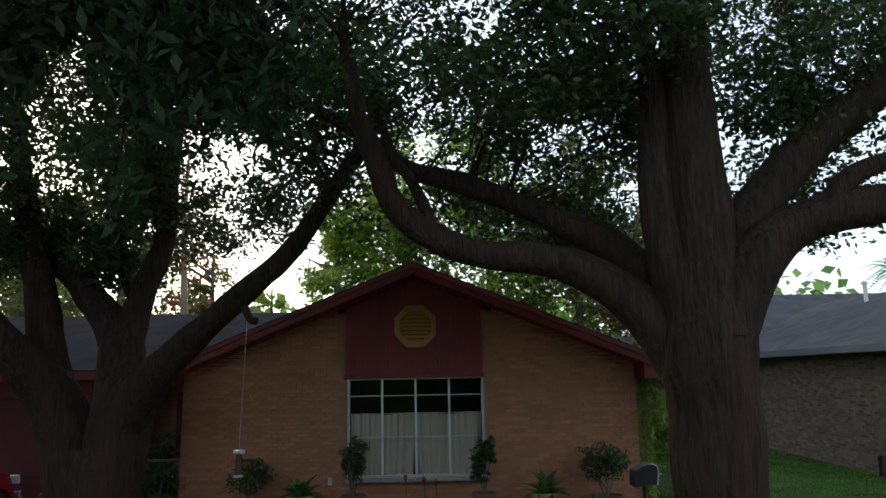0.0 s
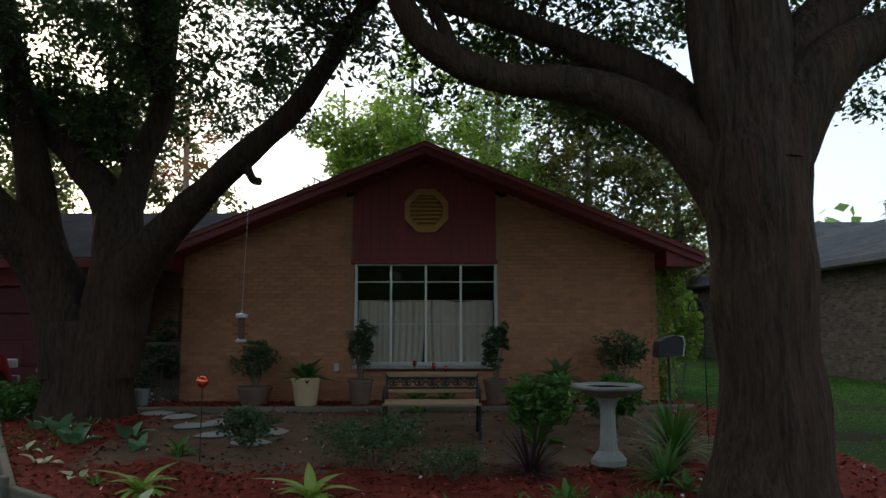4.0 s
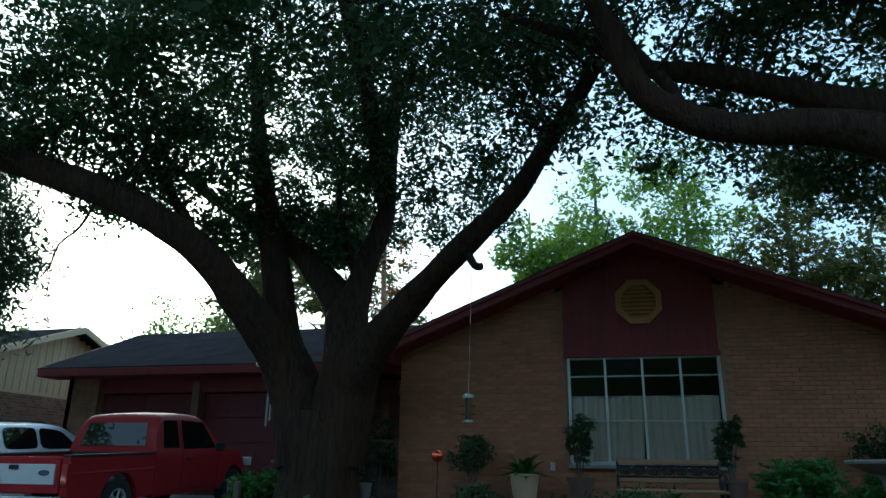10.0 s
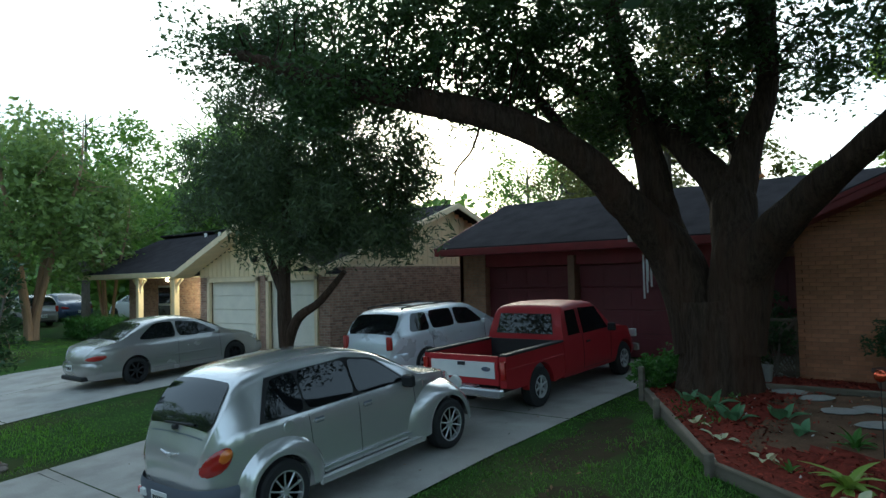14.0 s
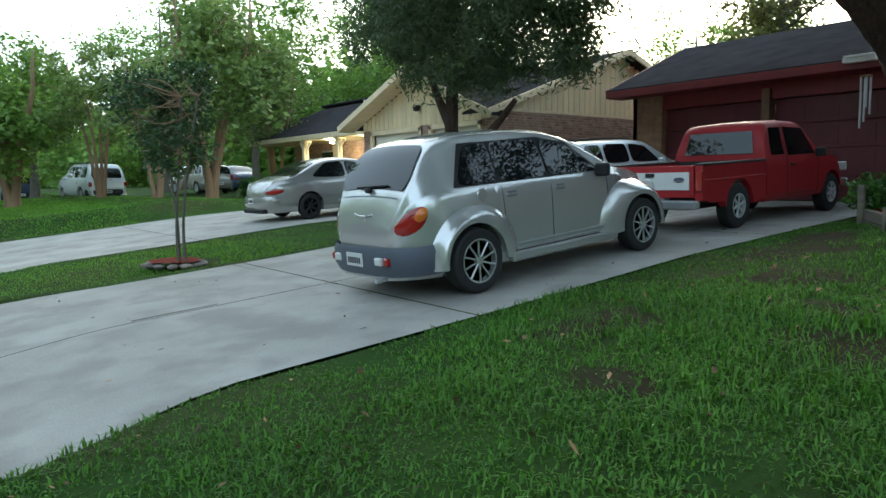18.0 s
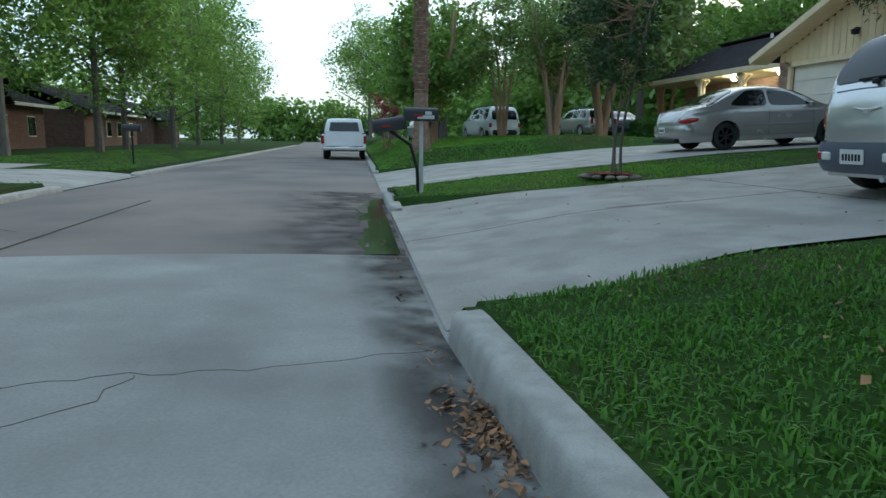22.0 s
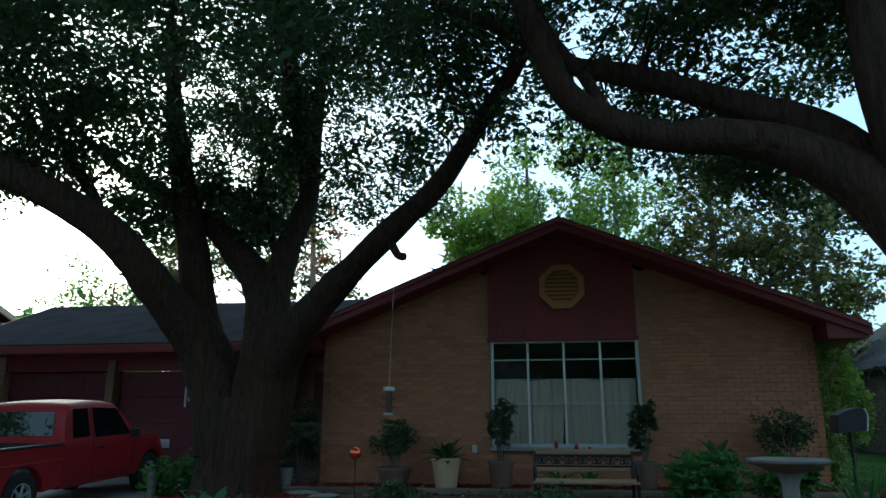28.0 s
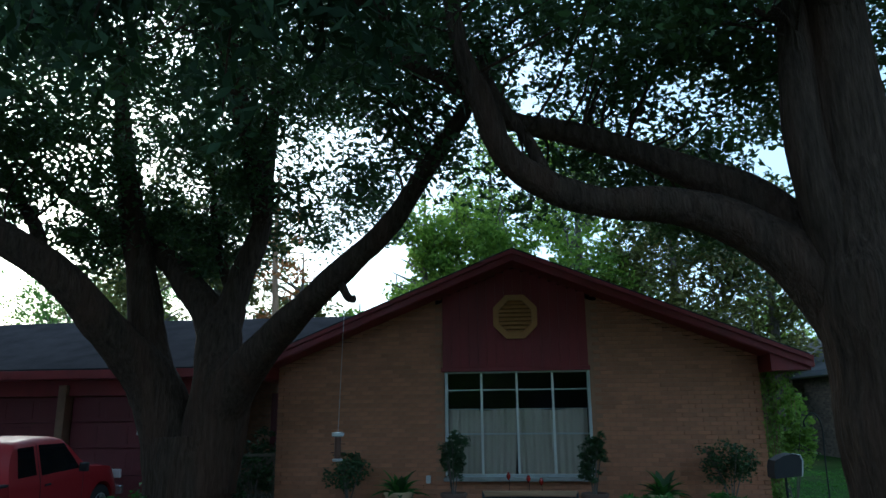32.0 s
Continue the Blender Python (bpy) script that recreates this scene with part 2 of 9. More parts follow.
myrtle_leaf_m = leaf_mat("myrtle_leaves", (0.18, 0.28, 0.085), 0.4, 0.4)
cedar_leaf_m = leaf_mat("cedar_sprays", (0.075, 0.12, 0.055), 0.4, 0.3)
hosta_m = leaf_mat("striped_yellow_green_leaves", (0.24, 0.38, 0.08), 0.35, 0.35)
shrub_m = leaf_mat("dark_shrub_leaves", (0.04, 0.09, 0.03), 0.4, 0.25)
fern_m = leaf_mat("fern_green_leaves", (0.07, 0.19, 0.035), 0.4, 0.35)
purple_m = leaf_mat("dark_purple_leaves", (0.045, 0.022, 0.028), 0.4, 0.2)
pale_leaf_m = leaf_mat("pale_green_white_leaves", (0.50, 0.58, 0.42), 0.25, 0.3)
elephant_m = leaf_mat("blue_green_broad_leaves", (0.10, 0.24, 0.13), 0.25, 0.3)
dead_leaf_m = mat("dry_leaves", (0.24, 0.13, 0.065), 0.8, var=0.35, island=0.9, bump=0.1)
# orange evening light on leaves, put into their colour
orange_leaf_m = leaf_mat("orange_lit_leaves", (0.30, 0.13, 0.04), 0.4, 0.4)
pink_m = leaf_mat("pink_red_blossom", (0.30, 0.06, 0.075), 0.3, 0.3)
silver_m = mat("silver_car_paint", (0.62, 0.61, 0.6), 0.19, metal=0.6, var=0.03, scale=1.5, fine=300, bump=0.0, coat=0.9)
silver2_m = mat("grey_silver_car_paint", (0.43, 0.415, 0.395), 0.24, metal=0.6, var=0.03, scale=1.5, fine=300, bump=0.0, coat=0.5)
whitecar_m = mat("white_car_paint", (0.84, 0.84, 0.85), 0.3, var=0.03, scale=1.5, fine=200, bump=0.0, coat=0.5)
redcar_m = mat("faded_red_car_paint", (0.31, 0.017, 0.022), 0.5, var=0.08, scale=1.2, fine=150, bump=0.0, coat=0.08, spec=0.25)
blackcar_m = mat("black_car_paint", (0.01, 0.011, 0.016), 0.35, var=0.1, scale=1.5, fine=100, bump=0.0, coat=0.15, spec=0.3)
bluecar_m = mat("dark_blue_car_paint", (0.03, 0.05, 0.10), 0.3, var=0.1, scale=1.5, fine=100, bump=0.0, coat=0.5)
bumper_m = mat("grey_bumper_plastic", (0.085, 0.095, 0.12), 0.5, var=0.08, scale=6, fine=150, bump=0.1, dist=0.002)
rubber_m = mat("tyre_rubber", (0.016, 0.016, 0.017), 0.8, var=0.2, scale=12, fine=90, bump=0.2, dist=0.003)
chrome_m = mat("chrome", (0.66, 0.66, 0.67), 0.2, metal=0.7, var=0.04, scale=6, fine=90, bump=0.0)
rim_m = mat("alloy_rim", (0.5, 0.5, 0.5), 0.35, metal=0.3, var=0.06, scale=6, fine=90, bump=0.0)
dark_m = mat("dark_trim", (0.012, 0.012, 0.013), 0.7, var=0.2, scale=9, fine=90, bump=0.1)
iron_m = mat("black_cast_iron", (0.018, 0.022, 0.022), 0.5, metal=0.4, var=0.25, scale=14, fine=90, bump=0.3, dist=0.002)
stone_m = mat("cast_stone", (0.27, 0.265, 0.25), 0.9, var=0.18, scale=7, fine=70, bump=0.5, dist=0.004, stain=(0.22, 0.23, 0.19), stain_amt=0.5, stain_scale=4)
rock_m = mat("field_stone", (0.21, 0.175, 0.15), 0.9, var=0.3, scale=6, fine=60, bump=0.6, dist=0.01, rand=0.5)
terra_m = mat("cream_glazed_pot", (0.58, 0.42, 0.26), 0.5, var=0.1, scale=5, fine=60, bump=0.1)
brownpot_m = mat("brown_clay_pot", (0.16, 0.10, 0.075), 0.8, var=0.2, scale=5, fine=60, bump=0.3, dist=0.003)
curtain_m = mat("cream_curtain", (0.62, 0.53, 0.42), 0.9, var=0.06, scale=8, fine=200, bump=0.2, dist=0.002)
alu_m = mat("aluminium_frame", (0.55, 0.56, 0.56), 0.4, metal=0.6, var=0.08, scale=8, fine=90, bump=0.05)
room_m = mat("dim_toned_room_wall", (0.10, 0.085, 0.07), 0.9, var=0.1, bump=0.0)
plate_m = mat("pale_plate", (0.62, 0.62, 0.60), 0.5, var=0.05, bump=0.0)
blackpl_m = mat("black_plastic_box", (0.02, 0.02, 0.023), 0.45, var=0.15, bump=0.1)
reflect_m = glass("car_glass", (0.008, 0.009, 0.01), 0.02, 0.0, 1.52)
pane_m = glass("window_pane", (0.9, 0.92, 0.92), 0.02, 1.0, 1.25)
red_lens_m = mat("red_lens", (0.32, 0.015, 0.012), 0.15, var=0.1, bump=0.0, coat=0.6)
amber_m = mat("amber_lens", (0.62, 0.16, 0.02), 0.15, var=0.12, bump=0.0, coat=0.6)
water_m = glass("still_water", (0.02, 0.022, 0.022), 0.07, 0.0, 1.6)


def coursed(name, c1, c2, mortar, rough=0.88):
    """Brickwork for walls that stay far off: courses of real size, laid along the wall."""
    m = bpy.data.materials.new(name)
    m.use_nodes = True
    n, l = m.node_tree.nodes, m.node_tree.links
    b = n["Principled BSDF"]
    co, sp, ad, cb = n.new("ShaderNodeTexCoord"), n.new("ShaderNodeSeparateXYZ"), n.new("ShaderNodeMath"), n.new("ShaderNodeCombineXYZ")
    l.new(co.outputs["Object"], sp.inputs[0])
    l.new(sp.outputs[0], ad.inputs[0])
    l.new(sp.outputs[1], ad.inputs[1])
    l.new(ad.outputs[0], cb.inputs[0])
    l.new(sp.outputs[2], cb.inputs[1])
    t = n.new("ShaderNodeTexBrick")
    t.inputs["Scale"].default_value, t.inputs["Mortar Size"].default_value = 1.0, 0.006
    t.inputs["Brick Width"].default_value, t.inputs["Row Height"].default_value, t.inputs["Bias"].default_value = 0.205, 0.068, 0.0
    for k, c in (("Color1", c1), ("Color2", c2), ("Mortar", mortar)):
        t.inputs[k].default_value = (*c, 1)
    l.new(cb.outputs[0], t.inputs[0])
    no = n.new("ShaderNodeTexNoise")
    no.inputs["Scale"].default_value, no.inputs["Detail"].default_value = 7.0, 6.0
    l.new(co.outputs["Object"], no.inputs[0])
    mx = n.new("ShaderNodeMix")
    mx.data_type, mx.blend_type = "RGBA", "MULTIPLY"
    mx.inputs[0].default_value = 0.7
    l.new(t.outputs[0], mx.inputs[6])
    l.new(no.outputs[0], mx.inputs[7])
    sc = n.new("ShaderNodeMix")
    sc.data_type, sc.blend_type = "RGBA", "MULTIPLY"
    sc.inputs[0].default_value, sc.inputs[7].default_value = 1.0, (1.5, 1.5, 1.5, 1)
    l.new(mx.outputs[2], sc.inputs[6])
    l.new(sc.outputs[2], b.inputs["Base Color"])
    b.inputs["Roughness"].default_value = rough
    bp = n.new("ShaderNodeBump")
    bp.inputs["Strength"].default_value, bp.inputs["Distance"].default_value = 0.6, 0.008
    l.new(t.outputs[1], bp.inputs["Height"])
    bp.invert = True
    l.new(bp.outputs[0], b.inputs["Normal"])
    MATS[name] = m
    return m


wallbrick_m = coursed("tan_brickwork", (0.40, 0.215, 0.125), (0.34, 0.18, 0.105), (0.30, 0.22, 0.15))
nbrick_m = coursed("brown_mixed_brickwork", (0.42, 0.25, 0.175), (0.25, 0.14, 0.10), (0.40, 0.33, 0.26))
farbrick_m = coursed("red_brown_brickwork", (0.20, 0.10, 0.075), (0.13, 0.065, 0.05), (0.2, 0.16, 0.13))
rbrick_m = coursed("grey_brown_brickwork", (0.14, 0.105, 0.076), (0.055, 0.04, 0.03), (0.10, 0.088, 0.075))


def broken(name, col, scale, lo, hi):
    """A thin film of dirt that lies in patches."""
    m = mat(name, col, 0.85, var=0.3, scale=4, fine=60, bump=0.2, dist=0.004)
    n, l = m.node_tree.nodes, m.node_tree.links
    co, t, r = n.new("ShaderNodeTexCoord"), n.new("ShaderNodeTexNoise"), n.new("ShaderNodeMapRange")
    t.inputs["Scale"].default_value, t.inputs["Detail"].default_value = scale, 8.0
    r.inputs["From Min"].default_value, r.inputs["From Max"].default_value, r.inputs["To Max"].default_value = lo, hi, 0.7
    l.new(co.outputs["Object"], t.inputs[0])
    l.new(t.outputs[0], r.inputs[0])
    l.new(r.outputs[0], n["Principled BSDF"].inputs["Alpha"])
    return m




# ---- mesh helpers ----
class M:
    """A mesh in the making: vertices and faces, with simple solids added one by one."""

    def __init__(self):
        self.v, self.f = [], []

    def add(self, v, f):
        k = len(self.v)
        self.v.extend(tuple(p) for p in v)
        self.f.extend(tuple(i + k for i in q) for q in f)
        return self

    def box(self, c, s, b=0.0, m=None):
        """A box at c of size s with chamfered edges; m turns it about its middle."""
        hx, hy, hz = s[0] / 2, s[1] / 2, s[2] / 2
        b = min(b, hx * 0.45, hy * 0.45, hz * 0.45)
        v, f = [], []
        if b <= 0:
            v = [(x, y, z) for x in (-hx, hx) for y in (-hy, hy) for z in (-hz, hz)]
            f = [(0, 1, 3, 2), (4, 6, 7, 5), (0, 4, 5, 1), (2, 3, 7, 6), (0, 2, 6, 4), (1, 5, 7, 3)]
        else:
            ix = {}
            for sx in (-1, 1):
                for sy in (-1, 1):
                    for sz in (-1, 1):
                        for a in range(3):
                            p = [sx * (hx - b), sy * (hy - b), sz * (hz - b)]
                            p[a] = (sx * hx, sy * hy, sz * hz)[a]
                            ix[sx, sy, sz, a] = len(v)
                            v.append(p)
            for a in range(3):
                o1, o2 = (a + 1) % 3, (a + 2) % 3
                for s_ in (-1, 1):
                    q = []
                    for u, w in ((-1, -1), (1, -1), (1, 1), (-1, 1)):
                        k = [0, 0, 0]
                        k[a], k[o1], k[o2] = s_, u, w
                        q.append(ix[(*k, a)])
                    f.append(q if s_ > 0 else q[::-1])
                for u in (-1, 1):
                    for w in (-1, 1):
                        k0, k1 = [0, 0, 0], [0, 0, 0]
                        k0[a], k1[a] = -1, 1
                        k0[o1] = k1[o1] = u
                        k0[o2] = k1[o2] = w
                        q = [ix[(*k0, o1)], ix[(*k1, o1)], ix[(*k1, o2)], ix[(*k0, o2)]]
                        f.append(q if u * w > 0 else q[::-1])
            for sx in (-1, 1):
                for sy in (-1, 1):
                    for sz in (-1, 1):
                        q = [ix[sx, sy, sz, 0], ix[sx, sy, sz, 1], ix[sx, sy, sz, 2]]
                        f.append(q if sx * sy * sz > 0 else q[::-1])
        if m is not None:
            v = [m @ Vector(p) for p in v]
        return self.add([(p[0] + c[0], p[1] + c[1], p[2] + c[2]) for p in v], f)

    def beam(self, a, b, w, h, bevel=0.0):
        """A squared bar from a to b, w wide across and h high."""
        a, b = Vector(a), Vector(b)
        d = b - a
        x = d.normalized()
        y = Vector((0, 0, 1)).cross(x)
        y = y.normalized() if y.length > 1e-4 else Vector((0, 1, 0))
        z = x.cross(y)
        r = Matrix((x, y, z)).transposed()
        return self.box((a + b) / 2, (d.length, w, h), bevel, r)

    def tube(self, pts, rad, n=10, cap=True, rough=0.0, freq=2.0):
        """A round limb through pts with a radius at each."""
        pts = [Vector(p) for p in pts]
        k = len(pts)
        v, f = [], []
        up = None
        for i, p in enumerate(pts):
            t = (pts[min(i + 1, k - 1)] - pts[max(i - 1, 0)]).normalized()
            if up is None:
                up = t.orthogonal().normalized()
            up = (up - t * up.dot(t)).normalized()
            side = t.cross(up)
            for j in range(n):
                a = 2 * math.pi * j / n
                d = up * math.cos(a) + side * math.sin(a)
                r = rad[i]
                if rough:
                    q = p + d * r
                    r *= 1 + rough * noise.noise(Vector((q.x * freq, q.y * freq, q.z * freq * 0.5)))
                v.append(p + d * r)
        for i in range(k - 1):
            for j in range(n):
                j2 = (j + 1) % n
                f.append((i * n + j, i * n + j2, (i + 1) * n + j2, (i + 1) * n + j))
        if cap:
            f.append(tuple(range(n))[::-1])
            f.append(tuple((k - 1) * n + j for j in range(n)))
        return self.add(v, f)

    def lathe(self, prof, c=(0, 0, 0), n=24, axis="z", sx=1.0, sy=1.0, cap=True):
        """A turned body from (radius, height) pairs."""
        v, f = [], []
        for r, h in prof:
            for j in range(n):
                a = 2 * math.pi * j / n
                p = (r * math.cos(a) * sx, r * math.sin(a) * sy, h)
                if axis == "x":
                    p = (p[2], p[0], p[1])
                if axis == "y":
                    p = (p[0], p[2], p[1])
                v.append((p[0] + c[0], p[1] + c[1], p[2] + c[2]))
        k = len(prof)
        for i in range(k - 1):
            for j in range(n):
                j2 = (j + 1) % n
                f.append((i * n + j, i * n + j2, (i + 1) * n + j2, (i + 1) * n + j))
        if cap and prof[0][0] > 1e-5:
            f.append(tuple(range(n))[::-1])
        if cap and prof[-1][0] > 1e-5:
            f.append(tuple((k - 1) * n + j for j in range(n)))
        return self.add(v, f)

    def prism(self, poly, y0, y1, axis="y"):
        """A flat outline pushed from y0 to y1 along an axis."""
        n = len(poly)

        def at(p, d):
            return {"y": (p[0], d, p[1]), "x": (d, p[0], p[1]), "z": (p[0], p[1], d)}[axis]
        v = [at(p, y0) for p in poly] + [at(p, y1) for p in poly]
        f = [tuple(range(n)), tuple(range(n, 2 * n))[::-1]] + [(i, i + n, (i + 1) % n + n, (i + 1) % n) for i in range(n)]
        return self.add(v, f)

    def grid(self, fn, nu, nv):
        """A sheet of fn(u, v) over 0..1 both ways."""
        v = [fn(i / nu, j / nv) for j in range(nv + 1) for i in range(nu + 1)]
        f = [(j * (nu + 1) + i, j * (nu + 1) + i + 1, (j + 1) * (nu + 1) + i + 1, (j + 1) * (nu + 1) + i) for j in range(nv) for i in range(nu)]
        return self.add(v, f)

    def mesh(self, name, material=None, angle=35):
        me = bpy.data.meshes.new(name)
        me.from_pydata([tuple(p) for p in self.v], [], self.f)
        me.validate()
        bm = bmesh.new()
        bm.from_mesh(me)
        if len(bm.faces) < 60000:
            bmesh.ops.recalc_face_normals(bm, faces=bm.faces)
        bm.to_mesh(me)
        bm.free()
        if material:
            me.materials.append(material)
        if angle:
            me.shade_smooth()
            me.set_sharp_from_angle(angle=radians(angle))
        return me


def thing(name, label, category, group="", loc=(0, 0, 0), rz=0.0, kind=""):
    """The empty at a thing's base that carries its parts."""
    ob = new(name)
    ob.empty_display_size = 0.1
    ob.matrix_world = pose(*loc, 0, 0, rz)
    return tagged(ob, label, category, group, kind)


def part(name, m, material, parent=None, label="", angle=35):
    """One mesh object under a thing or a part."""
    me = m if isinstance(m, bpy.types.Mesh) else m.mesh(name, material, angle)
    ob = new(name, me)
    if parent is not None:
        ob.parent = parent
    return tagged(ob, label)


def solo(name, m, material, label, category, kind="", group="", angle=35):
    """A thing that is one single mesh."""
    return tagged(part(name, m, material, None, "", angle), label, category, group, kind)


def raw(name, v, f, material, smooth=True):
    """A large mesh straight from arrays of vertices and faces."""
    me = bpy.data.meshes.new(name)
    v, f = np.asarray(v, dtype=np.float32), np.asarray(f, dtype=np.int32)
    me.vertices.add(len(v))
    me.vertices.foreach_set("co", v.ravel())
    n = f.shape[1]
    me.loops.add(len(f) * n)
    me.loops.foreach_set("vertex_index", f.ravel())
    me.polygons.add(len(f))
    me.polygons.foreach_set("loop_start", np.arange(0, len(f) * n, n, dtype=np.int32))
    me.update(calc_edges=True)
    me.materials.append(material)
    if smooth:
        me.shade_smooth()
    return me


def spline(pts, per=5):
    """A smooth run through points of any length."""
    p = np.array(pts, float)
    out = []
    for i in range(len(p) - 1):
        p0, p1, p2, p3 = p[max(i - 1, 0)], p[i], p[i + 1], p[min(i + 2, len(p) - 1)]
        for k in range(per):
            t = k / per
            out.append(0.5 * (2 * p1 + (p2 - p0) * t + (2 * p0 - 5 * p1 + 4 * p2 - p3) * t * t + (3 * p1 - p0 - 3 * p2 + p3) * t ** 3))
    out.append(p[-1])
    return np.array(out)


rng = np.random.default_rng(7)


def leaves(centres, size, stretch=0.5, rs=None, droop=0.0, up=0.0):
    """Pointed leaves, a folded pair of triangles each, at the given places."""
    rs = rs or rng
    c = np.asarray(centres, float)
    n = len(c)
    d = rs.normal(size=(n, 3))
    d[:, 2] = d[:, 2] * 0.6 - droop + up
    d /= np.linalg.norm(d, axis=1)[:, None] + 1e-9
    s = np.cross(d, rs.normal(size=(n, 3)))
    s /= np.linalg.norm(s, axis=1)[:, None] + 1e-9
    ln = size * (0.6 + 0.8 * rs.random(n))[:, None]
    nrm = np.cross(d, s)
    a, b = c - d * ln / 2, c + d * ln / 2
    mid = c + nrm * ln * 0.08
    v = np.stack([a, mid + s * ln * stretch / 2, b, mid - s * ln * stretch / 2], 1).reshape(-1, 3)
    f = np.arange(n * 4).reshape(n, 4)
    return v, f


# ---- ground, road, drives ----
GY = [-400, -80, -23, -18.1, -12.45, -10, -7.8, -5.2, -2.5, 1.9, 14, 80, 400]
GZ = [-0.2, -0.2, -0.32, -0.36, -0.38, -0.2, -0.03, 0.2, 0.36, 0.58, 0.75, 0.8, 0.8]




def step(a, b, t):
    t = min(1.0, max(0.0, (t - a) / (b - a)))
    return t * t * (3 - 2 * t)


def near_shift(x):
    """How far the kerb swings as the street runs on."""
    return 0.06 * max(0.0, -5.6 - max(x, -60.0))


def far_shift(x):
    return 0.035 * max(0.0, -12.0 - max(x, -90.0))


def warp(x, y):
    if y >= -12.7:
        return y + near_shift(x) * (1 - step(-12.0, -5.5, y))
    if y <= -17.9:
        return y + far_shift(x) * step(-30, -20, y)
    t = (y + 12.7) / -5.2
    return y + near_shift(x) * (1 - t) + far_shift(x) * t


def bend(m):
    m.v = [(p[0], warp(p[0], p[1]), p[2]) for p in m.v]
    return m


def drive_z(y):
    return float(np.interp(y, GY, GZ))


def ground_z(x, y):
    """The height of the lawns: they rise from the road to the houses, with a swell before the flower bed."""
    if y > -13:
        y = y - near_shift(x) * (1 - step(-12.0, -5.5, y - 0.5 * near_shift(x)))
    z = drive_z(y) + 0.42 * step(-21.4, -23.5, x) * step(-12.45, -10.5, y) * (1 - step(-6, 0, y))
    swell = 0.15 * (1 - 0.3 * step(-7.6, -6.7, y) * (1 - step(1.0, 3.0, x))) * step(-11.8, -6.6, y) * step(-6.4, -4.6, x) * (1 - step(0.5, 4.0, y)) * (1 - step(7, 12, x))
    return z + swell + 0.015 * noise.noise(Vector((x * 0.9, y * 0.9, 0)))


xs = sorted({*np.arange(-24, 9.01, 0.5).round(2), -6.4, -6.5, -11.4, -11.3, -15.25, -15.35, -21.25, -21.15, -12.4, -12.3, -9.3, -9.2, -20.5, -20.4, -16.5, -16.4, *np.arange(-6.3, -5.5, 0.1).round(2), *np.arange(-12.2, -11.4, 0.1).round(2), *np.arange(-15.2, -14.4, 0.1).round(2), *(-24 - np.geomspace(1, 400, 22)).round(1), *(9 + np.geomspace(1, 300, 16)).round(1)})
ys = sorted({*np.arange(-12.0, 4.01, 0.4).round(2), -12.51, -12.62, -17.95, -18.1, *(-18.2 - np.geomspace(0.5, 380, 18)).round(1), *(4 + np.geomspace(0.5, 380, 18)).round(1), -14.0, -16, -17.5})


def sheet_z(x, y):
    if -18.0 < y < -12.55:
        return -0.75
    for a, b, y0, y1 in ((-12.5, -6.25, -4.2, 1.9), (-11.4, -6.25, -12.69, 1.9), (-21.25, -15.25, -12.69, -0.3), (-12.35, -9.25, -17.94, -30), (-20.45, -16.45, -17.94, -30)):
        w = 0.75 * (1 - step(0, 2.4, abs(y - y0))) if y0 < -10 else 0.0
        if a - w + 0.02 < x < b + (0.77 * w if b == -6.25 else w) - 0.02 and min(y0, y1) <= y <= max(y0, y1):
            return drive_z(y) - (0.3 if abs(y - y0) < 2.4 and y0 < -10 else 0.04)
    return ground_z(x, y)


gm = M()
gw = len(xs)
gm.v = [(x, warp(x, y), sheet_z(x, y)) for y in ys for x in xs]
gm.f = [(j * gw + i, j * gw + i + 1, (j + 1) * gw + i + 1, (j + 1) * gw + i) for j in range(len(ys) - 1) for i in range(gw - 1)]
solo("ground", gm, lawn_m, "mown green lawn ground with worn patches", "ground", "structure", angle=60)


def road_z(y):
    """A slight crown in the road's middle."""
    return -0.53 + 0.07 * (1 - ((y + 15.32) / 2.63) ** 2)


ROADJ = -8.05
for name, x0, x1, material, label in (("road", ROADJ + 0.012, 60, asphalt_m, "worn grey concrete street slab with cracks"), ("road", -400, ROADJ - 0.012, asphalt_b_m, "older brownish grey street surface with stains")):
    xr = np.unique(np.concatenate([np.linspace(max(x0, -60), x1, 90), np.linspace(x0, x1, 8)]))
    yr = np.unique(np.concatenate([np.linspace(-17.95, -12.66, 14), np.linspace(-13.6, -12.66, 40)]))
    rm = M()
    rm.v = [(x, y, road_z(y) + (0.0 if material is asphalt_m else -0.012)) for y in yr for x in xr]
    rm.f = [(j * len(xr) + i, j * len(xr) + i + 1, (j + 1) * len(xr) + i + 1, (j + 1) * len(xr) + i) for j in range(len(yr) - 1) for i in range(len(xr) - 1)]
    bend(rm)
    solo(name, rm, material, label, "road", "structure")
seam = M()
for k in range(24):
    ya, yb = -17.92 + 5.2 * k / 24, -17.92 + 5.2 * (k + 1) / 24
    seam.beam((ROADJ, ya, road_z(ya) - 0.02), (ROADJ, yb, road_z(yb) - 0.02), 0.03, 0.03)
for a, b in (((-13.0, -15.87), (ROADJ, -15.95)), ((ROADJ, -15.95), (30, -16.1))):
    n = 20
    for j in range(n):
        p, q = [(a[0] + (b[0] - a[0]) * u, a[1] + (b[1] - a[1]) * u) for u in (j / n, (j + 1) / n)]
        seam.beam((*p, road_z(p[1]) - 0.001), (*q, road_z(q[1]) - 0.001), 0.014, 0.006)
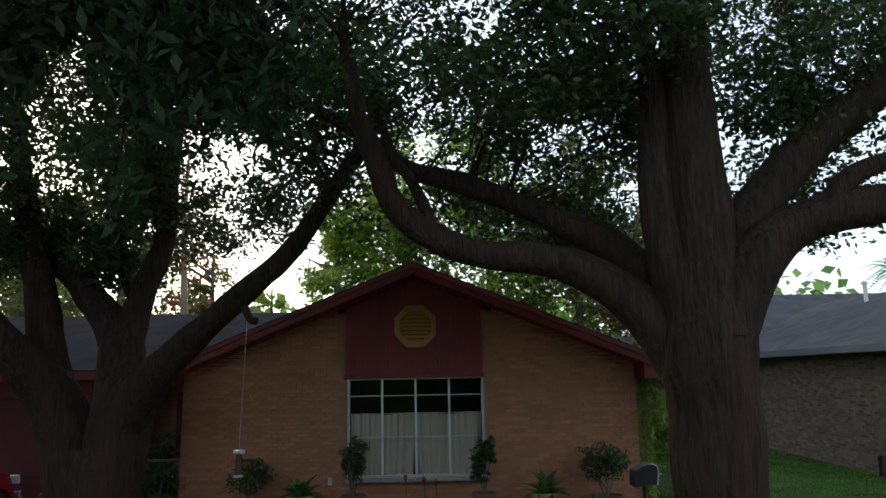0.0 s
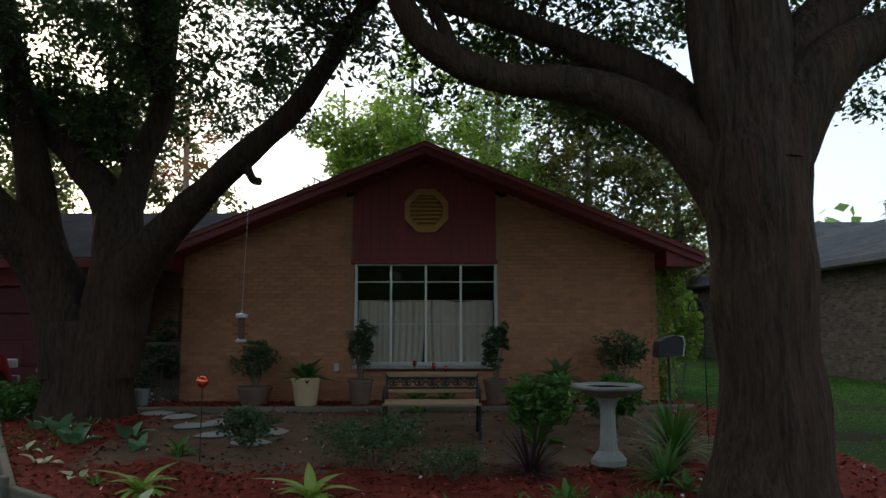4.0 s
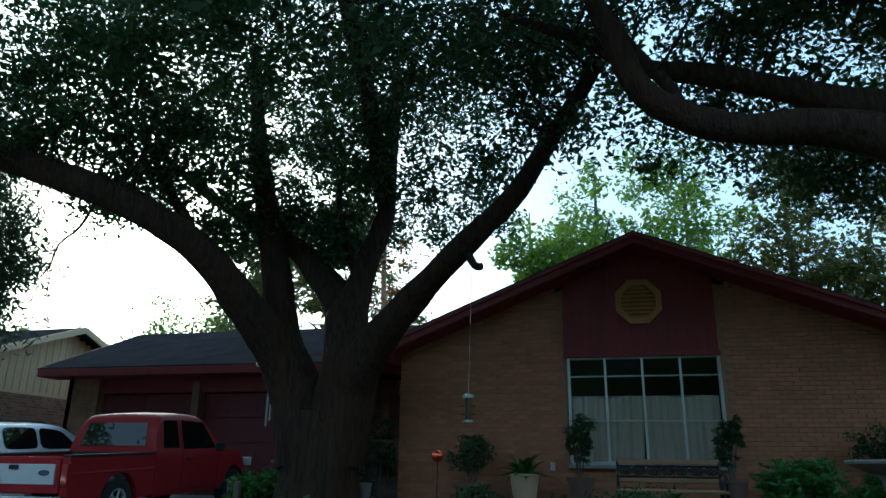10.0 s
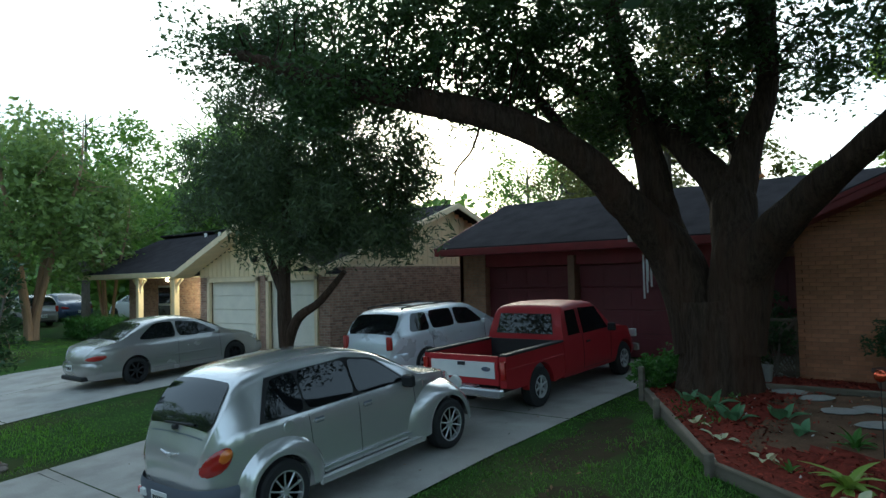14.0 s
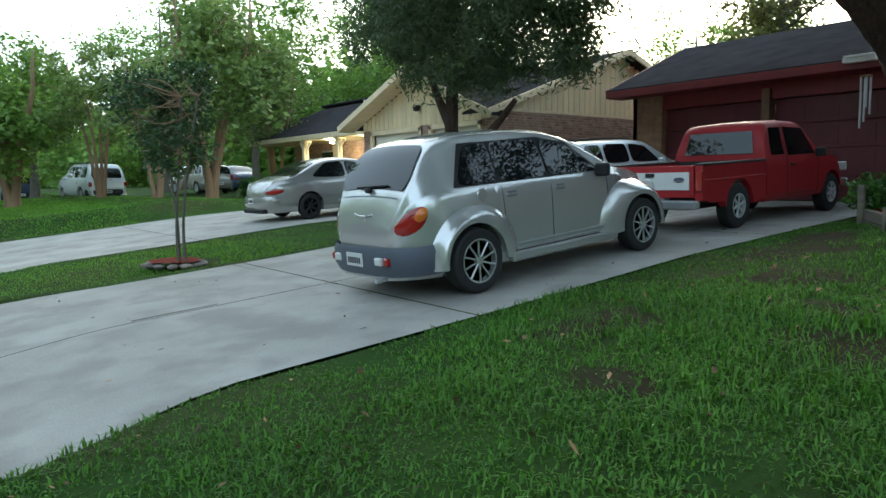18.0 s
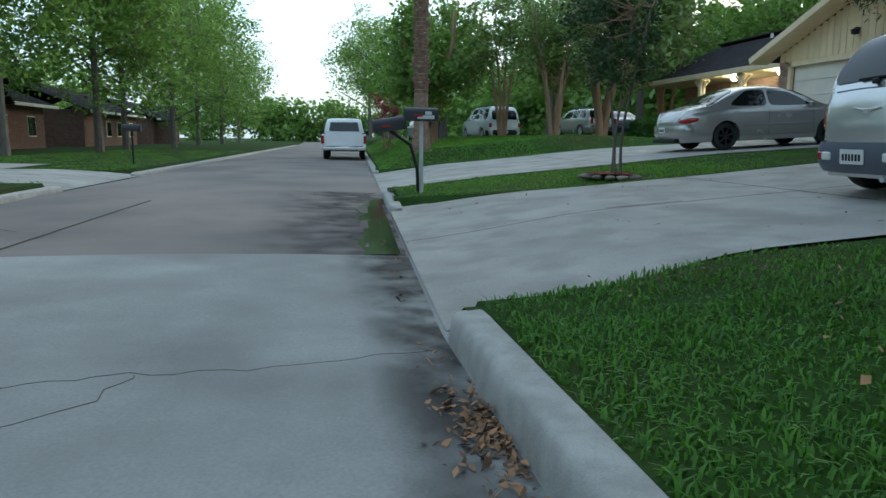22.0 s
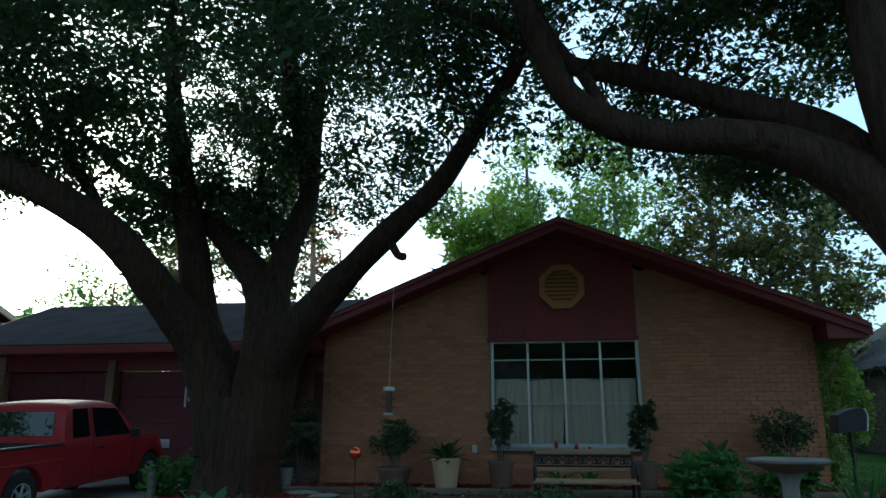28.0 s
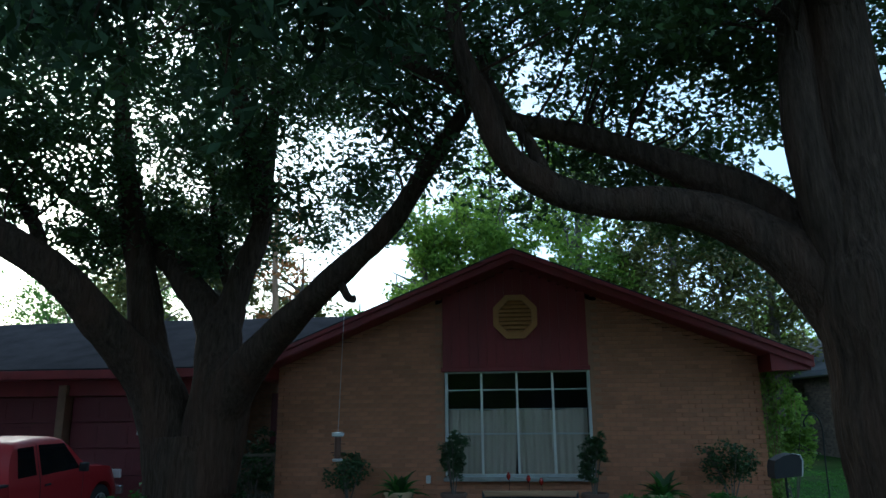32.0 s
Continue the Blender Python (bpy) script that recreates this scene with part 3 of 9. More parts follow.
solo("road_joint", bend(seam), gutter_m, "dark tarred joints in the street", "road joint", "structure")
crack = M()
for pts in ([(-5.35, -12.75), (-5.3, -12.99), (-5.14, -13.52), (-5.05, -14.09), (-4.97, -14.57), (-4.76, -15.05), (-4.8, -16.0), (-4.6, -17.2)], [(-5.1, -14.0), (-4.6, -14.3), (-4.2, -14.9), (-3.7, -15.1)], [(-2.0, -12.8), (-2.2, -13.8), (-1.8, -14.9), (-2.1, -15.8)], [(-9.6, -16.2), (-10.3, -16.9), (-11.4, -17.1), (-12.2, -17.6)]):
    line = spline(pts, 6)
    line[:, :2] += np.random.default_rng(3).normal(size=(len(line), 2)) * 0.018
    for p, q in zip(line[:-1], line[1:]):
        crack.beam((p[0], p[1], road_z(p[1])), (q[0], q[1], road_z(q[1])), 0.004, 0.003)
solo("road_crack", bend(crack), gutter_m, "thin dark cracks wandering across the street slab", "crack", "structure")


def kerb(x0, x1, y, side, high=1.0):
    """A concrete kerb with a flat top and a softly rounded nose; its ends dip and turn in where a drive opens."""
    m = M()
    xs_ = np.unique(np.concatenate([np.linspace(x0, x1, max(2, int(abs(x1 - x0) / 0.5))), x0 + np.array([0.02, 0.06, 0.12, 0.2, 0.3]), x1 - np.array([0.02, 0.06, 0.12, 0.2, 0.3])]))
    prof = [(0, -0.75), (0, -0.5), (0.012, -0.425), (0.022, -0.395), (0.036, -0.378), (0.056, -0.369), (0.165, -0.362), (0.176, -0.37), (0.18, -0.75)]
    for x in xs_:
        e = max(0.0, 1 - min(x - x0, x1 - x) / 0.3)
        for o, z in prof:
            zz = -0.53 + (z + 0.53) * high * (1 - 0.35 * e * e) if z > -0.6 else z
            m.v.append((x, y + side * (o + 0.1 * e ** 3 * (1 - o / 0.18)) + 0.004 * noise.noise(Vector((x * 3, o * 9, 3))), zz + 0.005 * noise.noise(Vector((x * 0.7, 1, 1)))))
    k, n = len(prof), len(xs_) - 1
    for i in range(n):
        for j in range(k - 1):
            m.f.append((i * k + j, i * k + j + 1, (i + 1) * k + j + 1, (i + 1) * k + j))
    m.f += [tuple(range(k))[::-1], tuple(n * k + j for j in range(k))]
    return bend(m)


for a, b in ((-5.68, 1.4), (1.41, 8.0), (8.01, 40)):
    solo("kerb", kerb(a, b, -12.70, 1), kerb_m, "pale concrete kerb along the lawn", "kerb", "structure")
for a, b in ((-14.6, -11.6), (-60, -21.6)):
    solo("kerb", kerb(a, b, -12.70, 1, 0.55), kerb_m, "pale concrete kerb along the neighbour lawn", "kerb", "structure")
for a, b in ((-8.9, 30), (-16.1, -12.7), (-90, -20.8)):
    solo("kerb", kerb(a, b, -17.93, -1, 0.6), kerb_m, "worn concrete kerb across the street", "kerb", "structure")


def drive(name, xl, xr, y0, y1, yl, label, flare=0.75, flare_r=0.75, zoff=0.012):
    """A concrete drive from the road edge to a garage; joints are left between its slabs."""
    cuts = [y0, *yl, y1]
    th = thing(name, label, "driveway", kind="structure")
    sgn = 1 if y1 > y0 else -1
    for k in range(len(cuts) - 1):
        m = M()
        a, b = cuts[k] + sgn * 0.012, cuts[k + 1] - sgn * 0.012
        mid = [(xl, (xl + xr) / 2 - 0.01), ((xl + xr) / 2 + 0.01, xr)]
        for l0, l1 in mid:
            def fn(u, v, l0=l0, l1=l1, a=a, b=b):
                y = a + (b - a) * v
                x = l0 + (l1 - l0) * u
                w = 1 - step(0, 2.4, abs(y - y0))
                if l0 == xl and u == 0:
                    x -= flare * w
                if l1 == xr and u == 1:
                    x += flare_r * w
                z = drive_z(y) + zoff
                t = 1 - min(1.0, abs(y - y0) / 2.1)
                t = t * t * (1.6 - 0.6 * t)
                return (x, y, z * (1 - t) + (-0.526) * t)
            m.grid(fn, 4, 14)
        part("slab", bend(m), drive_m, th)
    return th


drive("driveway", -11.46, -6.27, -12.69, 1.95, [-8.35, -3.2], "long grey concrete driveway with stains and joints", 0.75, 0.58)
drive("driveway", -21.3, -15.2, -12.69, -0.2, [-7.6, -3.4], "neighbour's grey concrete driveway")
drive("driveway", -12.4, -9.2, -17.94, -30, [-22], "concrete driveway across the street")
drive("driveway", -20.5, -16.4, -17.94, -30, [-23], "concrete driveway across the street under a dark car")
pad = M()
pad.grid(lambda u, v: (-20.52 - 3.3 * u, -20.6 - 9.4 * v, drive_z(-20.6 - 9.4 * v) + 0.012), 3, 14)
solo("driveway_apron", pad, drive_m, "concrete parking pad beside the drive across the street", "driveway", "structure")
wide = M()
wide.grid(lambda u, v: (-12.6 + 1.12 * u + 0.5 * (1 - v) ** 3 * (1 - u), -4.6 + 6.5 * v, drive_z(-4.6 + 6.5 * v) + 0.012), 3, 14)
solo("driveway_apron", wide, drive_m, "concrete strip widening the driveway before the garage", "driveway", "structure")
filler = M()
for y in (-8.35, -3.2):
    filler.box((-8.8, y, drive_z(y) - 0.02), (5.15, 0.05, 0.04))
filler.beam((-8.94, -10.4, drive_z(-10.4) - 0.02), (-8.94, -8.35, drive_z(-8.35) - 0.02), 0.04, 0.04)
filler.beam((-8.94, -8.35, drive_z(-8.35) - 0.02), (-8.94, 1.9, drive_z(1.9) - 0.025), 0.04, 0.04)
solo("drive_joint", filler, gutter_m, "dark joints between driveway slabs", "joint", "structure")
# turf that rolls down to the drives' edges
for xe, sgn, y0, y1 in ((-6.27, 1, -12.6, 1.9), (-11.46, -1, -12.6, -4.7), (-15.2, 1, -12.6, -0.6), (-21.3, -1, -12.6, -0.6)):
    m = M()
    ny = int((y1 - y0) / 0.1)

    def turf(u, v, xe=xe, sgn=sgn, y0=y0, y1=y1):
        y = y0 + (y1 - y0) * v
        x = xe + sgn * ((0.58 if xe == -6.27 else 0.75) * (1 - step(0, 2.4, abs(y + 12.69))) + (-0.02, 0.0, 0.03, 0.1, 0.3, 0.62)[round(u * 5)])
        zs = drive_z(y) + 0.012
        t = 1 - min(1.0, abs(y + 12.69) / 2.1)
        t = t * t * (1.6 - 0.6 * t)
        low = zs * (1 - t) - 0.526 * t - 0.03
        k = (0.0, 0.35, 0.75, 0.95, 1.0, 1.0)[round(u * 5)]
        wob = 0.02 * noise.noise(Vector((x * 5, y * 5, 0)))
        return (x + (wob if 0 < u < 1 else 0), warp(x, y), low + (ground_z(x, warp(x, y)) + (0.006 if u < 1 else -0.03) - low) * k)
    m.grid(turf, 5, ny)
    solo("turf_edge", m, lawn_m, "worn turf edge along a driveway", "lawn edge", "structure", angle=80)

# puddle and silt in the gutter
def blob(cx, cy, rx, ry, z, n=40, seed=0, amp=0.25):
    m = M()
    r = [1 + amp * noise.noise(Vector((math.cos(2 * math.pi * k / n) * 1.8, math.sin(2 * math.pi * k / n) * 1.8, seed))) for k in range(n)]
    m.v = [(cx, cy, z)] + [(cx + rx * q * r[k] * math.cos(2 * math.pi * k / n), cy + ry * q * r[k] * math.sin(2 * math.pi * k / n), z) for q in (0.25, 0.5, 0.75, 1.0) for k in range(n)]
    m.f = [(0, 1 + k, 1 + (k + 1) % n) for k in range(n)]
    m.f += [(1 + i * n + k, 1 + (i + 1) * n + k, 1 + (i + 1) * n + (k + 1) % n, 1 + i * n + (k + 1) % n) for i in range(3) for k in range(n)]
    return m


def pool(x0, x1, ya, yb, z, seed, n=60):
    """A long wavering sheet between two edges along the gutter."""
    m = M()
    for k in range(n + 1):
        u = k / n
        x, w = x0 + (x1 - x0) * u, min(1.0, 5 * (1 - u)) ** 0.5
        mid = ya + 0.12
        lo = yb + 0.1 * noise.noise(Vector((x * 1.3, 2, seed))) + 0.05 * noise.noise(Vector((x * 4, 5, seed)))
        for v in (0, 0.33, 0.67, 1):
            m.v.append((x, mid + ((ya + (lo - ya) * v) - mid) * w, z))
    m.f = [(k * 4 + j, k * 4 + j + 1, k * 4 + j + 5, k * 4 + j + 4) for k in range(n) for j in range(3)]
    return bend(m)


solo("puddle", pool(-8.1, -13.7, -12.76, -13.07, -0.5175, 4), water_m, "shallow rain puddle in the street gutter", "puddle")


for x0, x1, ya, yb, k in ((-8.5, -9.0, -13.01, -13.07, 21), (-9.8, -10.7, -12.99, -13.08, 22), (-11.4, -12.6, -12.97, -13.05, 23)):
    solo("silt_bar", pool(x0, x1, ya, yb, -0.5155, k, 24), gutter_m, "dark wet silt lying at the puddle edge", "silt", "stuff")


def dirt_film(name, col, x0, x1, wide, top, seed):
    """Dirt on the road that thins out away from the kerb."""
    m = broken(name, col, 2.6, 0.36, 0.66)
    n, l = m.node_tree.nodes, m.node_tree.links
    b = n["Principled BSDF"]
    co, sp, r, mu = n.new("ShaderNodeTexCoord"), n.new("ShaderNodeSeparateXYZ"), n.new("ShaderNodeMapRange"), n.new("ShaderNodeMath")
    r.inputs["From Min"].default_value, r.inputs["From Max"].default_value = -12.72 - wide, -12.70
    r.inputs["To Max"].default_value, mu.operation = top, "MULTIPLY"
    old = b.inputs["Alpha"].links[0].from_socket
    l.new(co.outputs["Object"], sp.inputs[0])
    l.new(sp.outputs[1], r.inputs[0])
    l.new(old, mu.inputs[0])
    l.new(r.outputs[0], mu.inputs[1])
    l.new(mu.outputs[0], b.inputs["Alpha"])
    sh = M()
    sh.grid(lambda u, v: (x0 + (x1 - x0) * u, -12.705 - (wide + 0.3) * v, road_z(-12.705 - (wide + 0.3) * v) + (0.004 if x1 > ROADJ + 1 else -0.009)), 60, 24)
    solo("gutter_silt", bend(sh), m, "dark damp dirt along the kerb foot", "silt", "stuff")


dirt_film("kerb_foot_dirt", (0.045, 0.038, 0.032), -8.0, 6.0, 0.42, 1.9, 5)
dirt_film("puddle_dirt", (0.05, 0.042, 0.036), -15.0, -8.1, 1.3, 1.35, 9)


# ---- the brick house ----
SL = 0.405                     # roof slope of the gable wing


def rake(x, off=0.0):
    return 4.81 - SL * abs(x) + off


WX0, WX1 = -3.93, 3.77
house = thing("house", "low tan brick ranch house with dark red gable trim", "house")
back = M()
back.prism([(WX0 + 0.12, 0.3), (WX1 - 0.12, 0.3), (WX1 - 0.12, rake(WX1, -0.3)), (1.16, rake(1.16, -0.3)), (1.16, 1.25), (-1.16, 1.25), (-1.16, rake(1.16, -0.3)), (WX0 + 0.12, rake(WX0, -0.3))], 0.012, 0.15)
back.prism([(-1.16, 2.92), (1.16, 2.92), (1.16, rake(1.16, -0.3)), (0, rake(0, -0.3)), (-1.16, rake(1.16, -0.3))], 0.012, 0.15)
wall_front = part("wall", back, mortar_m, house, "tan brick front wall")
for x in (WX0 + 0.06, WX1 - 0.06):
    side = M()
    side.box((x, 4.8, 1.75), (0.12, 9.5, 2.6))
    part("wall", side, wallbrick_m, house)
base = M()
base.box(((WX0 + WX1) / 2, 4.75, 0.5), (7.86, 9.62, 0.36), 0.01)
part("foundation", base, kerb_m, house, "grey slab edge")

# gable roof of the wing
def slab_roof(m, p0, p1, q0, q1, t):
    """A sloping roof plate between two eave points and two ridge points, t thick."""
    a = [Vector(p) for p in (p0, p1, q1, q0)]
    n = (a[1] - a[0]).cross(a[3] - a[0]).normalized()
    n = n if n.z > 0 else -n
    m.add([p for p in a] + [p - n * t for p in a], [(0, 1, 2, 3), (7, 6, 5, 4), (0, 4, 5, 1), (1, 5, 6, 2), (2, 6, 7, 3), (3, 7, 4, 0)])


EX = 4.36
for s in (-1, 1):
    m = M()
    slab_roof(m, (s * EX, -0.52, rake(EX)), (s * EX, 9.8, rake(EX)), (0, -0.52, rake(0)), (0, 9.8, rake(0)), 0.035)
    part("roof", m, shingle_m, house, "dark shingle roof slope")
    m = M()
    m.prism([(s * (EX + 0.01), rake(EX, -0.03)), (0, rake(0, -0.03)), (0, rake(0, -0.21)), (s * (EX + 0.01), rake(EX, -0.21))], -0.55, -0.515)
    part("fascia", m, redpaint_m, house, "red rake board")
    m = M()
    m.prism([(s * EX, rake(EX, -0.045)), (0, rake(0, -0.045)), (0, rake(0, -0.10)), (s * EX, rake(EX, -0.10))], -0.59, -0.552)
    part("drip_edge", m, redpaint_m, house)
    m = M()
    m.prism([(s * (EX - 0.02), rake(EX, -0.19)), (0, rake(0, -0.19)), (0, rake(0, -0.215)), (s * (EX - 0.02), rake(EX, -0.215))], -0.51, 0.05)
    part("soffit", m, redpaint_m, house, "red soffit boards")
    m = M()
    m.box((s * (EX + 0.015), 4.6, rake(EX, -0.11)), (0.03, 10.3, 0.17), 0.004)
    part("fascia", m, redpaint_m, house)
    m = M()
    x0 = WX1 if s > 0 else WX0
    m.prism([(x0 + s * 0.02, rake(x0, -0.2)), (s * (EX - 0.01), rake(EX, -0.2)), (s * (EX - 0.01), rake(EX, -0.24)), (x0 + s * 0.02, rake(EX, -0.24))], -0.50, 9.6)
    part("eave_box", m, redpaint_m, house, "boxed red eave end")

# red panel of boards over the window, with the octagonal vent
for k in range(16):
    panel = M()
    x = -1.175 + 2.33 * (k + 0.5) / 16
    top = min(rake(x - 0.07), rake(x + 0.07)) - 0.2
    panel.box((x, -0.035, (2.90 + top) / 2), (2.33 / 16 - 0.002, 0.045, top - 2.90), 0.0015)
    part("panel_board", panel, redpaint_m, house)
trim = M()
trim.box((-0.01, -0.05, 2.915), (2.38, 0.05, 0.07), 0.006)
part("window_head", trim, redpaint_m, house)


def octagon(r, c=(0, 0), turn=22.5):
    return [(c[0] + r * math.cos(radians(turn + 45 * k)), c[1] + r * math.sin(radians(turn + 45 * k))) for k in range(8)]


ring = M()
o, i = octagon(0.385, (0.02, 3.75)), octagon(0.285, (0.02, 3.75))
for k in range(8):
    j = (k + 1) % 8
    q = [o[k], o[j], i[j], i[k]]
    ring.prism(q, -0.115, -0.062)
vent = part("gable_vent", ring, vent_m, house, "tan octagonal louvred vent")
# backing in halved vent paint: the shade behind the slats is in its colour
bk = M()
bk.prism(octagon(0.29, (0.02, 3.75)), -0.064, -0.06)
part("vent_back", bk, mat("vent_shade_toned_board", (0.20, 0.10, 0.035), 0.8), vent)
for k in range(8):
    z = 3.51 + 0.067 * k
    hw = min(0.262, 0.262 - max(0, abs(z - 3.75) - 0.108))
    sl = M()
    sl.box((0.02, -0.085, z), (2 * hw, 0.012, 0.062), 0.003, Matrix.Rotation(radians(-38), 3, "X"))
    part("slat", sl, vent_m, vent)

# the wide window
wx0, wx1, wz0, wz1 = -1.125, 1.145, 1.27, 2.88
win = tagged(new("window_1"), "wide twelve-pane aluminium window with cream half curtains", "window", kind="structure")
fr = M()
for x in (wx0, wx1):
    fr.box((x, 0.02, (wz0 + wz1) / 2), (0.05, 0.07, wz1 - wz0), 0.005)
for z in (wz0, wz1):
    fr.box(((wx0 + wx1) / 2, 0.02, z), (wx1 - wx0, 0.07, 0.05), 0.005)
part("window_frame", fr, alu_m, win)
cw = (wx1 - wx0) / 4
for k in (1, 2, 3):
    b = M()
    b.box((wx0 + cw * k, 0.012, (wz0 + wz1) / 2), (0.036, 0.06, wz1 - wz0 - 0.05), 0.004)
    part("mullion", b, white_m, win)
for z in (2.59, 1.905):
    for k in range(4):
        b = M()
        b.box((wx0 + cw * (k + 0.5), 0.02, z), (cw - 0.04, 0.035, 0.02), 0.003)
        part("glazing_bar", b, alu_m, win)
rows = [wz0 + 0.025, 1.905, 2.59, wz1 - 0.025]
for k in range(4):
    for r in range(3):
        b = M()
        b.box((wx0 + cw * (k + 0.5), 0.03, (rows[r] + rows[r + 1]) / 2), (cw - 0.045, 0.006, rows[r + 1] - rows[r] - 0.02))
        p = part("pane", b, pane_m, win)
        p.visible_shadow = False
sill = M()
sill.box((0.01, -0.045, 1.225), (2.36, 0.17, 0.06), 0.01)
part("window_sill", sill, kerb_m, win, "pale rowlock sill")
for s, (c0, c1) in enumerate(((wx0 + 0.03, -0.01), (0.0, wx1 - 0.03))):
    cm = M()
    def fold(u, v, c0=c0, c1=c1, s=s):
        x = c0 + (c1 - c0) * u
        sp = (0.04 if s == 0 else -0.03) * (1 - v) ** 2 * (u if s == 0 else 1 - u)
        return (x - sp, 0.14 + 0.010 * math.sin(u * 47 + 3 * s + 2 * math.sin(u * 9)) + 0.012 * math.sin(u * 19 + s) + 0.006 * math.sin(u * 83 + 4 * math.sin(u * 5)), 1.26 + 1.02 * v + 0.012 * math.sin(u * 9))
    cm.grid(fold, 90, 8)
    solo("curtain", cm, curtain_m, "cream half-height cloth curtain behind the window", "curtain", group="window curtains", angle=80)
rod = M()
rod.tube([(wx0, 0.15, 2.29), (wx1, 0.15, 2.29)], [0.008, 0.008], 8)
solo("curtain_rod", rod, alu_m, "thin metal curtain rod", "curtain rod")
# plain lining behind the panes; the room's dimness is put into its dark colour
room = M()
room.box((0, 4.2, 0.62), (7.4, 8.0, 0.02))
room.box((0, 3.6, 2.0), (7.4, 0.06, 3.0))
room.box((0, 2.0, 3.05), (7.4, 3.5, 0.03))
solo("room_lining", room, room_m, "interior floor, wall and ceiling with dimness in their colour", "interior", "structure")

# garage wing
GX0, GX1, GYF = -12.2, -3.93, 1.9
RZ, RY = 4.47, 4.62
gar = M()
gar.box((-11.8, GYF + 0.1, 1.75), (0.78, 0.2, 2.4), 0.004)
part("wall", gar, wallbrick_m, house, "tan brick garage pier")
gar = M()
gar.box((GX0 + 0.06, (GYF + 7.6) / 2, 1.75), (0.12, 5.7, 2.4))
part("wall", gar, wallbrick_m, house)
gar = M()
gar.prism([(1.9, 2.9), (7.4, 2.9), (RY, RZ - 0.15)], GX0 + 0.02, GX0 + 0.1, "x")
part("gable_end", gar, redpaint_m, house)
gar = M()
gar.box((-8.98, GYF + 0.06, 1.7), (0.17, 0.24, 2.3), 0.008)
part("garage_post", gar, mat("pale_brown_post", (0.22, 0.13, 0.08), 0.8), house)
gar = M()
gar.box((-9.0, GYF + 0.12, 2.82), (5.6, 0.16, 0.36), 0.004)
gar.box((-6.0, GYF + 0.12, 1.75), (0.6, 0.16, 2.4), 0.004)
part("garage_header", gar, redpaint_m, house)
for x0, x1 in ((-11.4, -9.08), (-8.88, -6.3)):
    bk = M()
    bk.box(((x0 + x1) / 2, GYF + 0.25, 1.62), (x1 - x0, 0.03, 2.02))
    d = part("garage_door", bk, maroon_m, house, "dark maroon panelled garage door")
    for k in range(4):
        pm = M()
        z0 = 0.61 + 0.505 * k
        pm.box(((x0 + x1) / 2, GYF + 0.2, z0 + 0.25), (x1 - x0, 0.04, 0.497), 0.008)
        for c in range(4):
            w = (x1 - x0) / 4
            pm.box((x0 + w * (c + 0.5), GYF + 0.178, z0 + 0.25), (w * 0.78, 0.012, 0.33), 0.005)
        part("door_panel", pm, maroon_m, d)
for c, z in (((-8.0, 7.5, 1.75), (8.3, 0.12, 2.4)), ((-4.9, 3.4, 1.75), (2.3, 0.12, 2.5))):
    rear = M()
    rear.box(c, z)
    part("wall", rear, wallbrick_m, house)
for y0, y1, z0 in ((1.38, RY, 3.14), (7.9, RY, 3.14)):
    m = M()
    slab_roof(m, (-12.58, y0, z0), (-0.5, y0, z0), (-12.58, y1, RZ), (-0.5, y1, RZ), 0.035)
    part("roof", m, shingle_m, house, "dark shingle garage roof")
m = M()
m.box((-8.25, 1.37, 3.03), (8.66, 0.03, 0.16), 0.004)
part("fascia", m, redpaint_m, house)
m = M()
m.box((-8.25, 1.66, 2.955), (8.6, 0.56, 0.02))
part("soffit", m, redpaint_m, house)
for y0, z0, y1, z1 in ((1.38, 3.06, RY, RZ - 0.08), (RY, RZ - 0.08, 7.9, 3.06)):
    m = M()
    m.beam((-12.58, y0, z0), (-12.58, y1, z1), 0.03, 0.16)
    part("rake_board", m, redpaint_m, house)
for x in (-7.05, -5.35):
    m = M()
    m.box((x, 1.30, 3.10), (0.55, 0.12, 0.10), 0.02)
    m.box((x, 1.30, 3.165), (0.5, 0.16, 0.03), 0.004)
    part("gutter_piece", m, white_m, house, "short white gutter length")
m = M()
m.box((-4.75, 3.33, 1.65), (0.9, 0.05, 2.05), 0.008)
for x in (-4.97, -4.53):
    for z in (1.15, 2.05):
        m.box((x, 3.295, z), (0.3, 0.02, 0.65), 0.006)
entry = part("entry_door", m, maroon_m, house, "dark entry door in the recess")
m = M()
m.lathe([(0.0, 0), (0.03, 0.01), (0.035, 0.03), (0.0, 0.06)], (-4.4, 3.26, 1.62), 10, "y")
part("door_knob", m, chrome_m, entry)
porch = M()
porch.box((-4.95, 1.6, 0.6), (2.0, 3.3, 0.1), 0.01)
solo("porch_slab", porch, kerb_m, "grey concrete entry porch slab", "porch", "structure")
lat = thing("lattice_screen", "grey wooden diamond lattice screen beside the entry", "lattice", loc=(-4.42, 0.12, 0.62))
for k in range(11):
    a = M()
    t = -0.45 + 0.12 * k
    a.beam((max(-0.42, t - 0.45), 0, max(0.02, -0.42 - t + 0.45)), (min(0.42, t + 0.5), 0, min(0.95, -t + 0.87 + 0.08)), 0.01, 0.026)
    part("lath", a, wood_m, lat)
    a = M()
    a.beam((max(-0.42, t - 0.45), 0.012, min(0.93, t + 0.52)), (min(0.42, t + 0.5), 0.012, max(0.02, t + 0.52 - 0.95)), 0.01, 0.026)
    part("lath", a, wood_m, lat)
fr = M()
for x in (-0.44, 0.44):
    fr.box((x, 0.006, 0.5), (0.05, 0.05, 1.02), 0.005)
